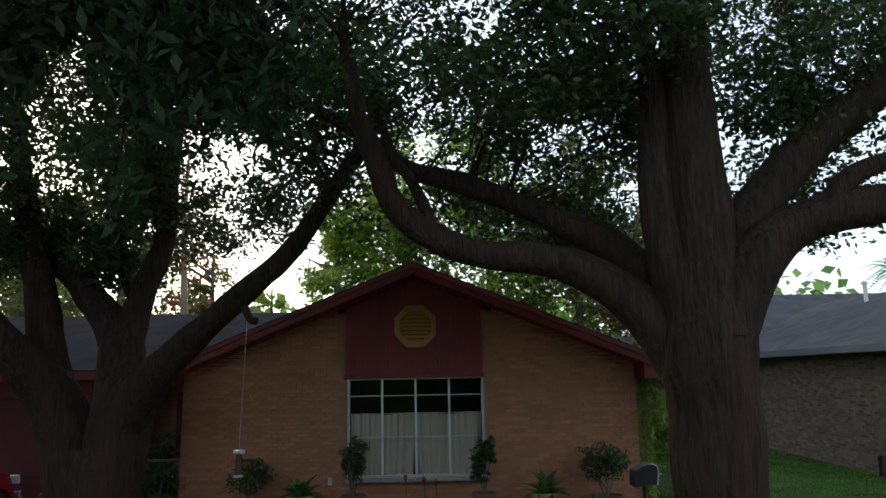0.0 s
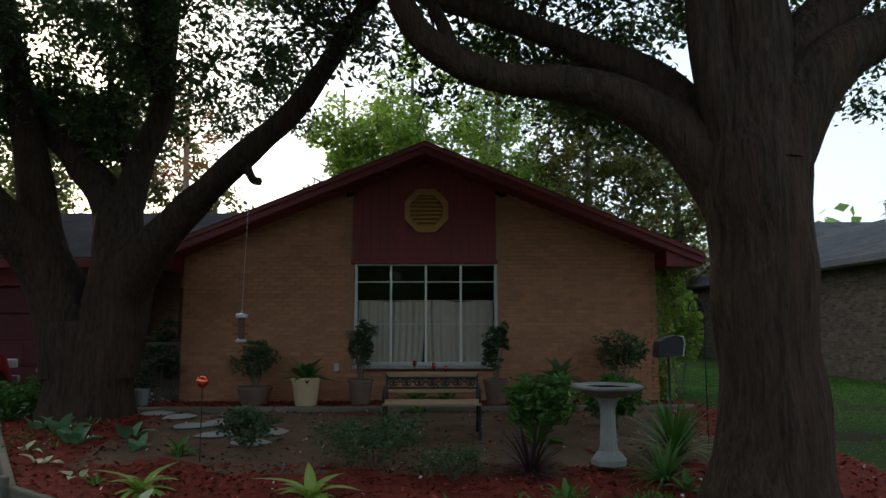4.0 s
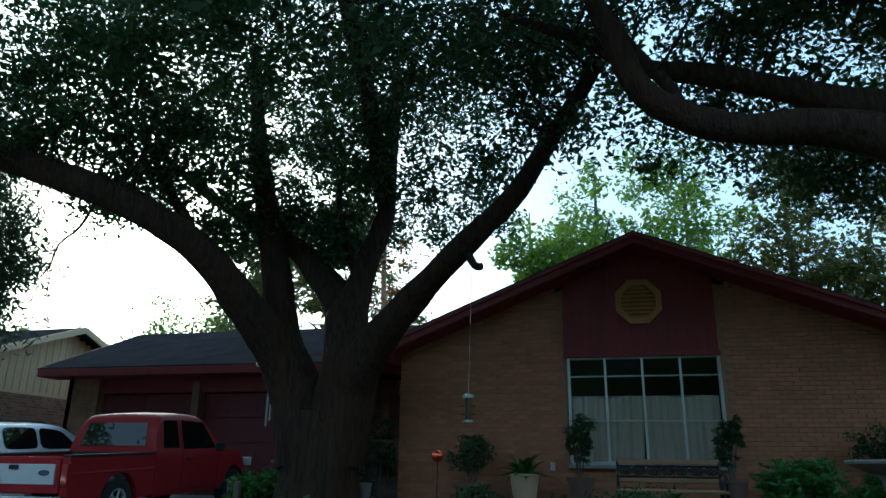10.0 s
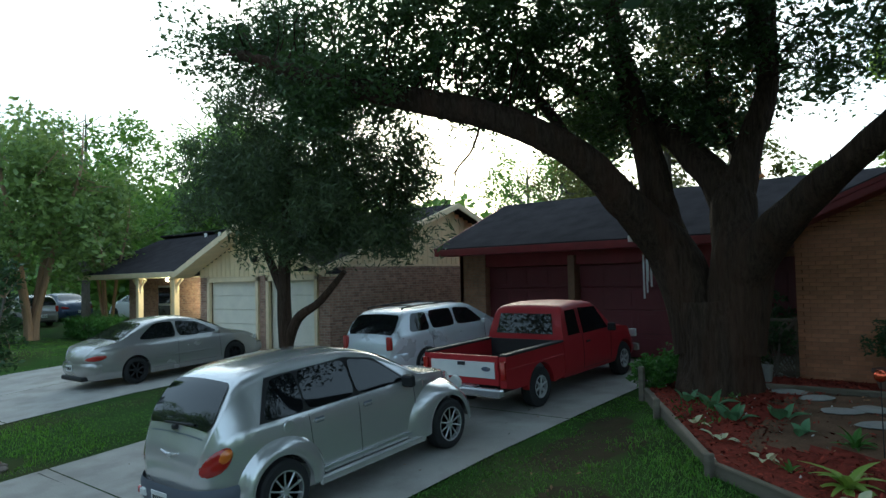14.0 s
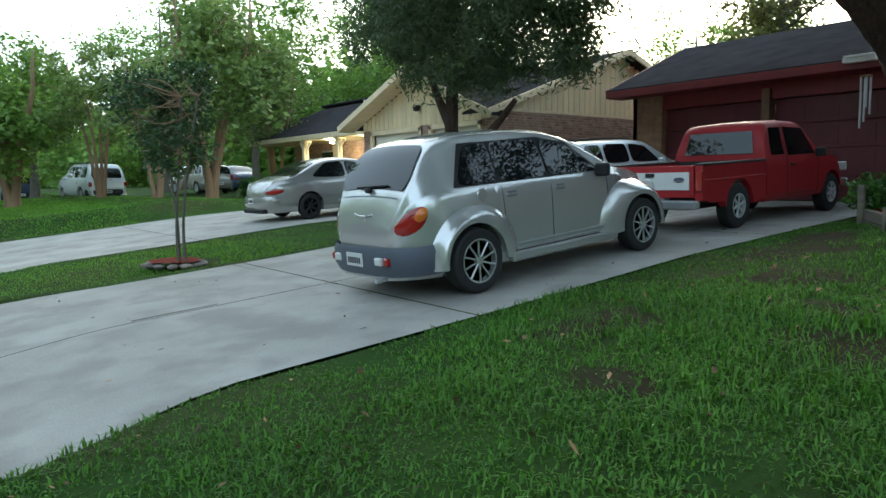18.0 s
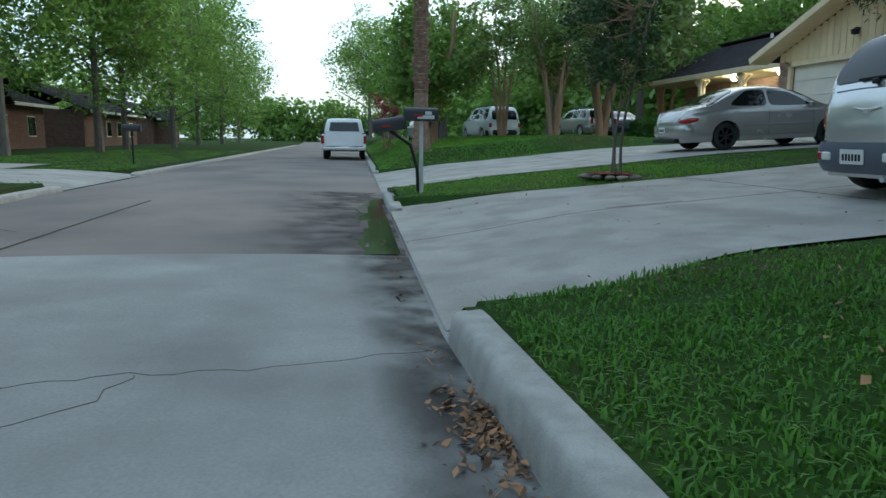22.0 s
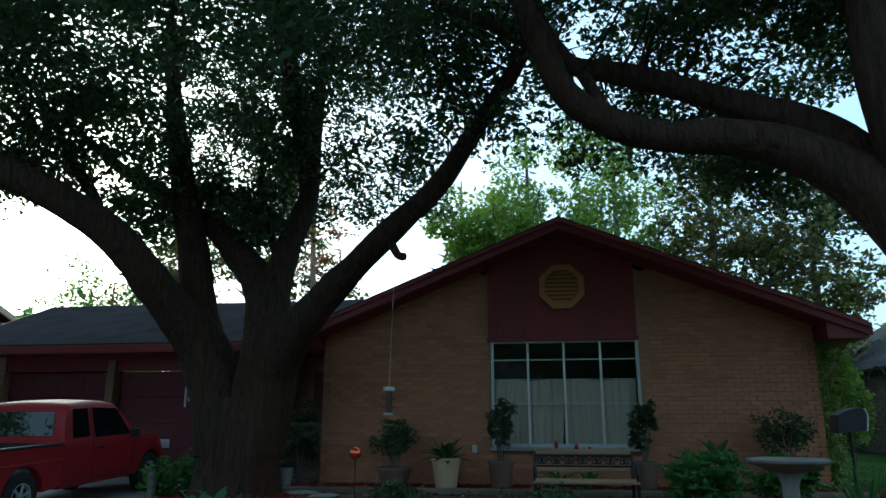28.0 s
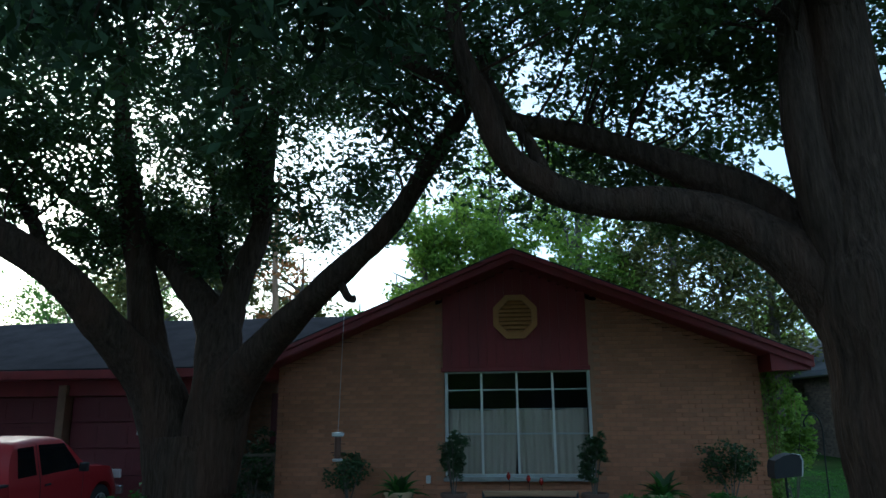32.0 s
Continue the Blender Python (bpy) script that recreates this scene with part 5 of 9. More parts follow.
tree(-38, -9.6, 3.0, 1.3, pink_m, 245, "blossom_tree", "small tree in pinkish red blossom down the street", n=12, per=40, size=0.14, low=0.3, tr=0.06, stems=3, bark=myrtle_m)
# the dark cedar between the drives
rs = np.random.default_rng(77)
CX, CY = -13.1, -2.9
ced = thing("cedar_tree", "dark dense cedar with a forked leaning trunk between two driveways", "tree", loc=(CX, CY, 0.28))
for pts in ([(0, 0, 0, 0.2), (0.0, 0, 0.7, 0.16), (-0.05, 0, 1.5, 0.15), (-0.1, 0.05, 2.6, 0.12), (0.1, 0, 4.2, 0.08), (0.2, 0, 6.2, 0.03)], [(0.02, 0, 0.75, 0.12), (0.35, 0.02, 1.35, 0.1), (0.95, 0.1, 1.7, 0.08), (1.6, 0.2, 2.3, 0.05)], [(-0.1, 0, 1.9, 0.1), (-0.7, 0, 2.9, 0.07), (-1.3, 0.1, 4.0, 0.04)], [(0, 0, 0.7, 0.1), (-0.14, 0, 1.15, 0.09), (-0.17, 0, 1.2, 0.08)]):
    m = M()
    limb(m, pts, 10)
    part("trunk", m, bark_m, ced)
c = clumps([(0.4, 0, 4.2, 2.1, 1.9, 1.2, 130), (-1.4, 0.1, 4.2, 1.5, 1.3, 1.1, 70), (1.9, 0.1, 3.6, 1.3, 1.2, 0.9, 70), (0.0, 0, 5.8, 1.7, 1.5, 1.0, 80), (0.7, 0, 2.9, 1.6, 1.1, 0.4, 36), (0.3, 0, 7.0, 1.2, 1.2, 0.9, 50), (2.6, 0.2, 4.2, 0.9, 1.0, 0.9, 34), (-2.2, 0.1, 4.8, 1.0, 1.0, 0.9, 34), (2.0, 0.1, 5.4, 1.1, 1.1, 0.8, 40), (2.7, 0.2, 2.9, 0.6, 0.6, 0.35, 12)], rs)
c[:, :2] *= 1.14
foliage("crown", c, 105, 0.46, 0.15, cedar_leaf_m, ced, rs, 0.7, 0.2, "", 0.95)
c = clumps([(-2.7, 1.0, 5.0, 1.2, 1.0, 1.0, 60)], rs)
foliage("pale_crown", c, 80, 0.34, 0.14, street_leaf_m, ced, rs, 0.2, 0.4, "lighter green leafy side")
# palm by the road
PX, PYY = -24.5, -9.95
PGZ = ground_z(PX, PYY)
rs = np.random.default_rng(78)
palm = thing("palm_tree", "tall fan palm with a rough pinkish brown trunk", "palm tree", loc=(PX, PYY, PGZ - 0.05))
m = M()
pr = [(0.36, 0), (0.3, 0.2), (0.24, 0.8), (0.215, 1.8)]
z = 1.8
while z < 7.7:
    pr += [(0.2, z), (0.25, z + 0.1), (0.2, z + 0.12)]
    z += 0.12
m.lathe(pr, n=16)
part("trunk", m, palm_m, palm)
m = M()
for k in range(120):
    a, zz = rs.random() * 6.28, rs.uniform(1.9, 7.6)
    m.box((0.23 * math.cos(a), 0.23 * math.sin(a), zz), (0.09, 0.09, 0.13), 0.01, Matrix.Rotation(a, 3, "Z") @ Matrix.Rotation(0.5, 3, "Y"))
tagged(part("leaf_bases", m, palm_m, palm), kind="stuff")


def fan(cx, cy, cz, a, el, ln, nb=16):
    """One fan leaf: a stalk and a spray of pointed blades."""
    d = np.array([math.cos(a) * math.cos(el), math.sin(a) * math.cos(el), math.sin(el)])
    tip = np.array([cx, cy, cz]) + d * ln * 0.55
    side = np.array([-math.sin(a), math.cos(a), 0.0])
    v, f = [], []
    up = np.cross(d, side)
    for k in range(nb):
        g = (k / (nb - 1) - 0.5) * 3.6
        bd = d * math.cos(g) + side * math.sin(g)
        e = tip + bd * ln * 0.55 + np.array([0, 0, -0.25 * ln * abs(math.sin(g * 0.5))])
        w = np.cross(bd, up) * 0.035 * ln
        md = tip + bd * ln * 0.28
        i = len(v)
        v += [tip, md + w, e, md - w]
        f.append((i, i + 1, i + 2, i + 3))
    i = len(v)
    b = np.array([cx, cy, cz])
    v += [b - side * 0.03, b + side * 0.03, tip + side * 0.015, tip - side * 0.015]
    f.append((i, i + 1, i + 2, i + 3))
    return v, f


V, F = [], []
for k in range(46):
    v, f = fan(0, 0, 7.7 + rs.uniform(-0.1, 0.3), rs.random() * 6.28, rs.uniform(-0.3, 1.3), rs.uniform(1.2, 1.7))
    F += [tuple(i + len(V) for i in q) for q in f]
    V += v
tagged(part("fronds", raw("fronds", V, F, street_leaf_m, False), None, palm), kind="stuff")
V, F = [], []
for k in range(60):
    v, f = fan(0, 0, 7.6 + rs.uniform(-0.3, 0.1), rs.random() * 6.28, rs.uniform(-1.45, -0.8), rs.uniform(0.9, 1.3))
    F += [tuple(i + len(V) for i in q) for q in f]
    V += v
tagged(part("dead_fronds", raw("dead_fronds", V, F, dead_leaf_m, False), None, palm, "skirt of dry brown fronds"), kind="stuff")
far_palm = thing("palm_tree", "far palm crown over the neighbour roof", "palm tree", loc=(23.6, 22, 0.7))
m = M()
m.tube([(0, 0, 0), (0, 0, 6.9)], [0.25, 0.18], 8)
part("trunk", m, palm_m, far_palm)
V, F = [], []
for k in range(44):
    a, el, ln = rs.random() * 6.28, rs.uniform(-0.3, 1.3), rs.uniform(1.8, 2.4)
    for j in range(14):
        t = (j + 1) / 14
        p = np.array([math.cos(a) * math.cos(el) * ln * t, math.sin(a) * math.cos(el) * ln * t, 6.9 + math.sin(el) * ln * t - 0.55 * ln * t * t])
        for s in (-1, 1):
            e = p + np.array([math.cos(a + s * 1.0), math.sin(a + s * 1.0), -0.25]) * 0.4 * (1.15 - t)
            i = len(V)
            V += [p, (p + e) / 2 + np.array([0, 0, 0.03]), e, (p + e) / 2 - np.array([0, 0, 0.03])]
            F.append((i, i + 1, i + 2, i + 3))
tagged(part("fronds", raw("fronds", V, F, street_leaf_m, False), None, far_palm), kind="stuff")
# young myrtle with its ring of stones
SX, SY = -12.4, -8.85
SZ = ground_z(SX, SY)
sap = thing("crape_myrtle", "young crape myrtle with thin bare grey-brown stems", "small tree", loc=(SX, SY, SZ))
rs = np.random.default_rng(79)
hub = []
for k, (dx, dy) in enumerate(((-0.22, 0.1), (0.22, 0.0), (0.3, 0.08))):
    m = M()
    s = limb(m, [(dx * 0.7, dy, 0, 0.026), (dx * 0.6, dy, 0.6, 0.022), (dx * 1.4, dy, 1.3, 0.018), (dx * 2.6, dy * 2, 2.4, 0.014)], 8, 0.1)
    part("stem", m, bark2_m, sap)
    hub.append(s[9:, :3])
c = clumps([(0.0, 0, 2.3, 0.95, 0.8, 0.7, 60), (0.5, 0, 1.7, 0.5, 0.5, 0.35, 14), (-0.5, 0, 1.8, 0.5, 0.5, 0.4, 14)], rs)
m = M()
twigs(m, c, np.concatenate(hub), rs, 0.008)
tagged(part("twig_mass", m, myrtle_m, sap), kind="stuff")
foliage("crown", c, 60, 0.2, 0.075, shrub_m, sap, rs)
solo("mulch_patch", blob(SX, SY, 0.42, 0.36, SZ + 0.085, 24, 2, 0.15), mulch_m, "red mulch round the young tree", "mulch", "stuff")


def stone(r, seed, flat=0.6):
    m = M()
    n1, n2 = 9, 6
    m.lathe([(max(0.001, math.sin(math.pi * k / n2)) * r, -math.cos(math.pi * k / n2) * r * flat) for k in range(n2 + 1)], n=n1)
    m.v = [tuple(Vector(p) * (1 + 0.35 * noise.noise(Vector(p) * 3.1 / r * 0.5 + Vector((seed * 7.3, 0, 0))))) for p in m.v]
    return m


stones = [stone(0.085, k, 0.45).mesh("stone", rock_m, 70) for k in range(4)]
for k in range(13):
    a = 2 * math.pi * k / 13
    o = new("edging_stone", stones[k % 4])
    o.matrix_world = pose(SX + 0.44 * math.cos(a), SY + 0.38 * math.sin(a), SZ + 0.03, 0, 0, 50 * k)
    tagged(o, "rough pale field stone round the young tree", "stone", "stones round the young tree")


# ---- the house beside, with its two garage doors ----
def house_block(m, x0, x1, y0, y1, z0, z1):
    m.box(((x0 + x1) / 2, (y0 + y1) / 2, (z0 + z1) / 2), (x1 - x0, y1 - y0, z1 - z0))


NG = 0.42
nh = thing("house", "neighbouring ranch house with cream siding, brick and two garage doors", "house")
NXR, NXL, NPK = -14.4, -20.2, -17.3      # garage's sides and the gable's peak
NYF = -0.55
for x0, x1 in ((NXL, -19.75), (-18.05 + 0.75, -17.3 + 0.42), (-14.85, NXR)):
    m = M()
    house_block(m, x0, x1, NYF, NYF + 0.25, NG - 0.2, 2.62)
    part("brick_pier", m, nbrick_m, nh)
m = M()
house_block(m, NXR - 0.12, NXR, NYF + 0.25, 10.5, NG - 0.2, 2.78)
part("side_wall", m, nbrick_m, nh, "brown brick lower wall")
# boards of the side gable and of the front gable
n = 44
for k in range(n):
    y = NYF + 0.3 + (9.0 - NYF) * (k + 0.5) / n
    top = 4.5 - 0.36 * abs(y - 4.2)
    if top < 2.86:
        continue
    m = M()
    m.box((NXR - 0.03, y, (2.78 + top) / 2), (0.05, (9.0 - NYF) / n - 0.015, top - 2.78), 0.004)
    part("siding_board", m, cream_m, nh)
m = M()
m.prism([(NYF + 0.1, 2.62), (9.2, 2.62), (9.2, 2.66), (4.2, 4.5), (NYF + 0.1, 2.78)], NXR - 0.1, NXR - 0.062, "x")
part("gable_backing", m, tan_m, nh)
m = M()
m.box((NXR - 0.02, 4.9, 2.79), (0.06, 10.8, 0.07), 0.006)
part("band_board", m, tan_m, nh)
n = 26
for k in range(n):
    x = NXL + (NXR - NXL) * (k + 0.5) / n
    top = 3.92 - 0.385 * abs(x - NPK)
    if top < 2.66:
        continue
    m = M()
    m.box((x, NYF + 0.02, (2.58 + top) / 2), ((NXR - NXL) / n - 0.015, 0.05, top - 2.58), 0.004)
    part("siding_board", m, cream_m, nh)
m = M()
m.prism([(NXL, 2.5), (NXR, 2.5), (NXR, 2.7), (NPK, 3.9), (NXL, 2.7)], NYF + 0.05, NYF + 0.1)
part("gable_backing", m, tan_m, nh)
for x0, x1 in ((-19.7, -17.32), (-16.86, -14.87)):
    fr = M()
    for x in (x0, x1):
        fr.box((x, NYF - 0.01, 1.45), (0.12, 0.1, 2.2), 0.008)
    fr.box(((x0 + x1) / 2, NYF - 0.01, 2.5), (x1 - x0 + 0.12, 0.1, 0.14), 0.008)
    part("door_frame", fr, tan_m, nh)
    gd = M()
    gd.box(((x0 + x1) / 2, NYF + 0.13, 1.45), (x1 - x0, 0.03, 2.0))
    gd = part("garage_door", gd, door_white_m, nh, "white sectional garage door")
    for k in range(5):
        m = M()
        m.box(((x0 + x1) / 2, NYF + 0.1, 0.64 + 0.4 * k), (x1 - x0 - 0.06, 0.03, 0.385), 0.01)
        part("door_section", m, door_white_m, gd)
m = M()
slab_roof(m, (-20.75, -1.1, 2.70), (-20.75, 5.6, 2.70), (NPK, -1.1, 4.08), (NPK, 5.6, 4.08), 0.06)
part("roof", m, shingle_m, nh)
m = M()
slab_roof(m, (-13.9, -1.1, 2.62), (-13.9, NYF, 2.62), (NPK, -1.1, 4.08), (NPK, NYF, 4.08), 0.06)
slab_roof(m, (-14.5, NYF, 2.878), (-14.5, 5.6, 2.878), (NPK, NYF, 4.08), (NPK, 5.6, 4.08), 0.06)
part("roof", m, shingle_m, nh)
for xe, ze in ((-20.75, 2.70), (-13.9, 2.62)):
    m = M()
    m.beam((xe, -1.12, ze - 0.04), (NPK, -1.12, 4.08 - 0.06), 0.05, 0.17, 0.006)
    part("rake_board", m, tan_m, nh, "cream rake board")
    m = M()
    m.add([(xe, -1.1, ze - 0.1), (NPK, -1.1, 3.96), (NPK, NYF, 3.96), (xe, NYF, ze - 0.1)], [(0, 1, 2, 3)])
    m.add([(xe, -1.1, ze - 0.12), (NPK, -1.1, 3.94), (NPK, NYF, 3.94), (xe, NYF, ze - 0.12)], [(3, 2, 1, 0)])
    part("soffit", m, tan_m, nh)
# main body and roof, its ridge along the street
m = M()
house_block(m, -30.5, NXR - 0.15, 2.4, 10.4, NG - 0.2, 2.7)
part("wall", m, nbrick_m, nh, "mixed brown brick front wall")
for x0, x1, a, b in ((-31.2, -20.6, (0.55, 2.84), (4.2, 4.44)), (-20.6, -14.95, (1.0, 3.47), (4.2, 4.62)), (-14.95, -14.0, (-1.1, 2.71), (4.2, 4.62)), (-31.2, -14.0, (9.6, 2.68), (4.2, 4.62))):
    m = M()
    slab_roof(m, (x0, a[0], a[1]), (x1, a[0], a[1]), (x0, b[0], b[1]), (x1, b[0], b[1]), 0.06)
    part("roof", m, shingle_m, nh, "dark brown shingle roof")
for a, b in (((-1.1, 2.71), (4.2, 4.62)), ((9.6, 2.68), (4.2, 4.62))):
    m = M()
    m.beam((-14.0, a[0], a[1] - 0.06), (-14.0, b[0], b[1] - 0.07), 0.05, 0.16, 0.006)
    part("rake_board", m, tan_m, nh, "cream rake board")
m = M()
m.box((-26.1, 0.54, 2.76), (10.2, 0.05, 0.18), 0.006)
part("fascia", m, tan_m, nh, "cream eave board")
m = M()
m.box((-26.1, 1.5, 2.68), (10.2, 1.9, 0.03))
part("porch_ceiling", m, tan_m, nh)
for x in (-26.4, -23.9, -21.5):
    m = M()
    m.box((x, 0.75, 1.54), (0.2, 0.2, 2.25), 0.012)
    m.box((x, 0.75, 2.62), (0.34, 0.26, 0.1), 0.012)
    pst = part("porch_post", m, tan_m, nh, "cream porch post with brackets")
    for s in (-1, 1):
        m = M()
        c = spline([(x + s * 0.1, 0.75, 2.1, 0.05), (x + s * 0.16, 0.75, 2.38, 0.05), (x + s * 0.45, 0.75, 2.6, 0.05)], 4)
        m.tube(c[:, :3], c[:, 3], 6)
        part("bracket", m, tan_m, pst)
for x in (-24.9, -22.4):
    m = M()
    m.lathe([(0.0, -0.12), (0.09, -0.1), (0.12, -0.02), (0.06, 0.0)], (x, 1.1, 2.62), 14)
    part("porch_lamp", m, glow("lamp_glow", (1.0, 0.90, 0.66), 130.0), nh, "lit round porch lamp")
for x0, x1 in ((-28.0, -27.0), (-21.3, -20.45)):
    m = M()
    m.box(((x0 + x1) / 2, 2.37, 1.62), (x1 - x0, 0.06, 1.5), 0.01)
    w = part("window", m, alu_m, nh)
    for k in range(2):
        m = M()
        m.box(((x0 + x1) / 2, 2.335, 1.26 + 0.72 * k), (x1 - x0 - 0.1, 0.02, 0.64))
        part("pane", m, reflect_m, w)
for x0, x1 in ((-23.6, -22.9),):
    m = M()
    m.box(((x0 + x1) / 2, 2.36, 1.5), (x1 - x0 + 0.3, 0.06, 2.1), 0.01)
    part("door", m, tan_m, nh, "cream front door")
for x in (-22.5, -21.9, -26.9):
    m = M()
    m.box((x, 2.36, 1.5), (0.4, 0.06, 2.1), 0.01)
    part("siding_panel", m, cream_m, nh)
for x in (-27.2, -26.2):
    m = M()
    m.tube([(x, 4.0, 4.1), (x, 4.0, 4.5)], [0.06, 0.06], 8)
    part("vent_pipe", m, white_m, nh)
m = M()
m.lathe([(0.0, -0.1), (0.08, -0.08), (0.1, 0.02), (0.03, 0.05)], (-17.35, NYF - 0.12, 3.05), 12)
m.box((-17.35, NYF - 0.06, 3.1), (0.06, 0.14, 0.06), 0.01)
part("flood_lamp", m, dark_m, nh)
# the house on the other side, its gable to the street and a higher hipped roof behind
rh = thing("house", "brown brick house with a grey shingle roof and white rake", "house", loc=(10.0, 2.4, 0.0))
m = M()
house_block(m, 0, 9.0, 0, 18, 0.3, 3.35)
part("wall", m, rbrick_m, rh, "rough mixed brown brick wall")
m = M()
m.prism([(0.02, 3.35), (8.98, 3.35), (4.5, 5.05)], 0.02, 0.2)
part("gable_wall", m, white_m, rh, "white boarded gable")
for xe in (-0.5, 9.5):
    m = M()
    slab_roof(m, (xe, -0.6, 3.42), (xe, 12.0, 3.42), (4.5, -0.6, 5.25), (4.5, 12.0, 5.25), 0.06)
    part("roof", m, shingle2_m, rh, "weathered grey shingle roof")
    m = M()
    m.beam((xe, -0.62, 3.36), (4.5, -0.62, 5.17), 0.05, 0.17, 0.006)
    part("rake_board", m, white_m, rh, "white rake board")
for q in (((-0.5, 8.2, 3.43), (9.5, 8.2, 3.43), (3.4, 12.6, 5.8), (9.5, 12.6, 5.8)), ((-0.5, 8.2, 3.43), (-0.5, 18.5, 3.43), (3.4, 12.6, 5.8), (3.4, 14.0, 5.8)), ((-0.5, 18.5, 3.43), (9.5, 18.5, 3.43), (3.4, 14.0, 5.8), (9.5, 14.0, 5.8))):
    m = M()
    slab_roof(m, *q, 0.06)
    part("roof", m, shingle2_m, rh)
m = M()
m.box((-0.52, 8.95, 3.33), (0.05, 19.1, 0.17), 0.006)
part("fascia", m, bumper_m, rh, "dark grey eave board")
m = M()
m.box((-0.27, 8.95, 3.26), (0.46, 19.0, 0.02))
part("soffit", m, kerb_m, rh)
m = M()
m.tube([(3.6, 6.7, 4.7), (3.6, 6.7, 5.55)], [0.06, 0.06], 8)
m.tube([(3.6, 6.7, 5.45), (3.6, 6.7, 5.5)], [0.1, 0.1], 8)
part("vent_pipe", m, white_m, rh)
m = M()
m.tube([(-0.06, 1.1, 0.5), (-0.06, 1.1, 1.0), (-0.02, 1.1, 1.04)], [0.035, 0.035, 0.035], 8)
part("hose_bib_pipe", m, iron_m, rh, "dark standpipe at the wall")
m = M()
house_block(m, -4.2, -0.01, 13.2, 17.9, 0.3, 3.3)
part("wall", m, rbrick_m, rh, "brick wall of the rear wing")
m = M()
slab_roof(m, (-4.7, 12.7, 3.38), (-0.6, 12.7, 3.38), (-4.7, 15.6, 4.5), (1.2, 15.6, 4.5), 0.06)
part("roof", m, shingle2_m, rh)
m = M()
m.box((-2.6, 13.17, 2.1), (1.2, 0.06, 1.3), 0.01)
w = part("window", m, alu_m, rh)
for k in (0, 1):
    m = M()
    m.box((-2.6, 13.13, 1.8 + 0.6 * k), (1.06, 0.02, 0.55))
    part("pane", m, mat("teal_blind", (0.10, 0.16, 0.17), 0.35, var=0.1, bump=0.0), w, "pale teal window blind")
# houses across the street
def far_house(x, y, w, d, label, gable=True):
    th = thing("house", label, "house")
    z = -0.32
    m = M()
    house_block(m, x - w / 2, x + w / 2, y - d, y, z - 0.2, z + 2.6)
    part("wall", m, farbrick_m, th)
    for a, b in ((y + 0.7, y - d / 2), (y - d - 0.7, y - d / 2)):
        m = M()
        slab_roof(m, (x - w / 2 - 0.6, a, z + 2.55), (x + w / 2 + 0.6, a, z + 2.55), (x - w / 2 - 0.6, b, z + 4.6), (x + w / 2 + 0.6, b, z + 4.6), 0.08)
        part("roof", m, shingle_m, th)
    m = M()
    m.box((x, y + 0.7, z + 2.48), (w + 1.2, 0.05, 0.18))
    part("fascia", m, white_m, th)
    if gable:
        for xg in (x + w * 0.28,):
            m = M()
            m.prism([(xg - 1.9, z - 0.2), (xg + 1.9, z - 0.2), (xg + 1.9, z + 2.5), (xg, z + 3.7), (xg - 1.9, z + 2.5)], y, y + 1.6)
            part("front_gable", m, farbrick_m, th, "brick front gable")
            for s in (-1, 1):
                m = M()
                slab_roof(m, (xg + s * 2.3, y + 2.0, z + 2.35), (xg + s * 2.3, y - 2, z + 2.35), (xg, y + 2.0, z + 3.85), (xg, y - 2, z + 3.85), 0.1)
                part("roof", m, shingle_m, th)
    for k, xx in enumerate((x - w * 0.36, x - w * 0.1, x + w * 0.1)):
        m = M()
        m.box((xx, y + 0.03, z + 1.3), (1.2, 0.06, 1.2), 0.01)
        wn_ = part("window", m, white_m, th)
        m = M()
        m.box((xx, y + 0.065, z + 1.3), (1.05, 0.02, 1.05))
        part("pane", m, reflect_m, wn_)


far_house(-42, -29.5, 15, 9, "low brick house with a pale gable across the street")
far_house(-63, -29, 15, 9, "low brick house further along across the street", False)
far_house(-84, -29, 15, 9, "far low house across the street")
far_house(-12, -31, 14, 9, "low brick house straight across the street", False)
far_house(8, -31, 14, 9, "low brick house across the street behind trees")
# hedge before the neighbour's porch
rs = np.random.default_rng(61)
hd = thing("hedge", "clipped green hedge before the neighbour porch", "hedge", loc=(-27.6, -0.3, 0.4))
c = np.stack([rs.uniform(-1.6, 1.6, 150), rs.uniform(-0.5, 0.5, 150), rs.uniform(0.1, 0.85, 150)], 1)
foliage("crown", c, 90, 0.2, 0.08, fern_m, hd, rs)
m = M()
for k in range(9):
    m.tube([(-1.4 + 0.35 * k, 0, -0.1), (-1.4 + 0.35 * k, 0.05, 0.6)], [0.02, 0.01], 6)
tagged(part("stem_tuft", m, bark2_m, hd), kind="stuff")
# woods that close the distance
rs = np.random.default_rng(62)
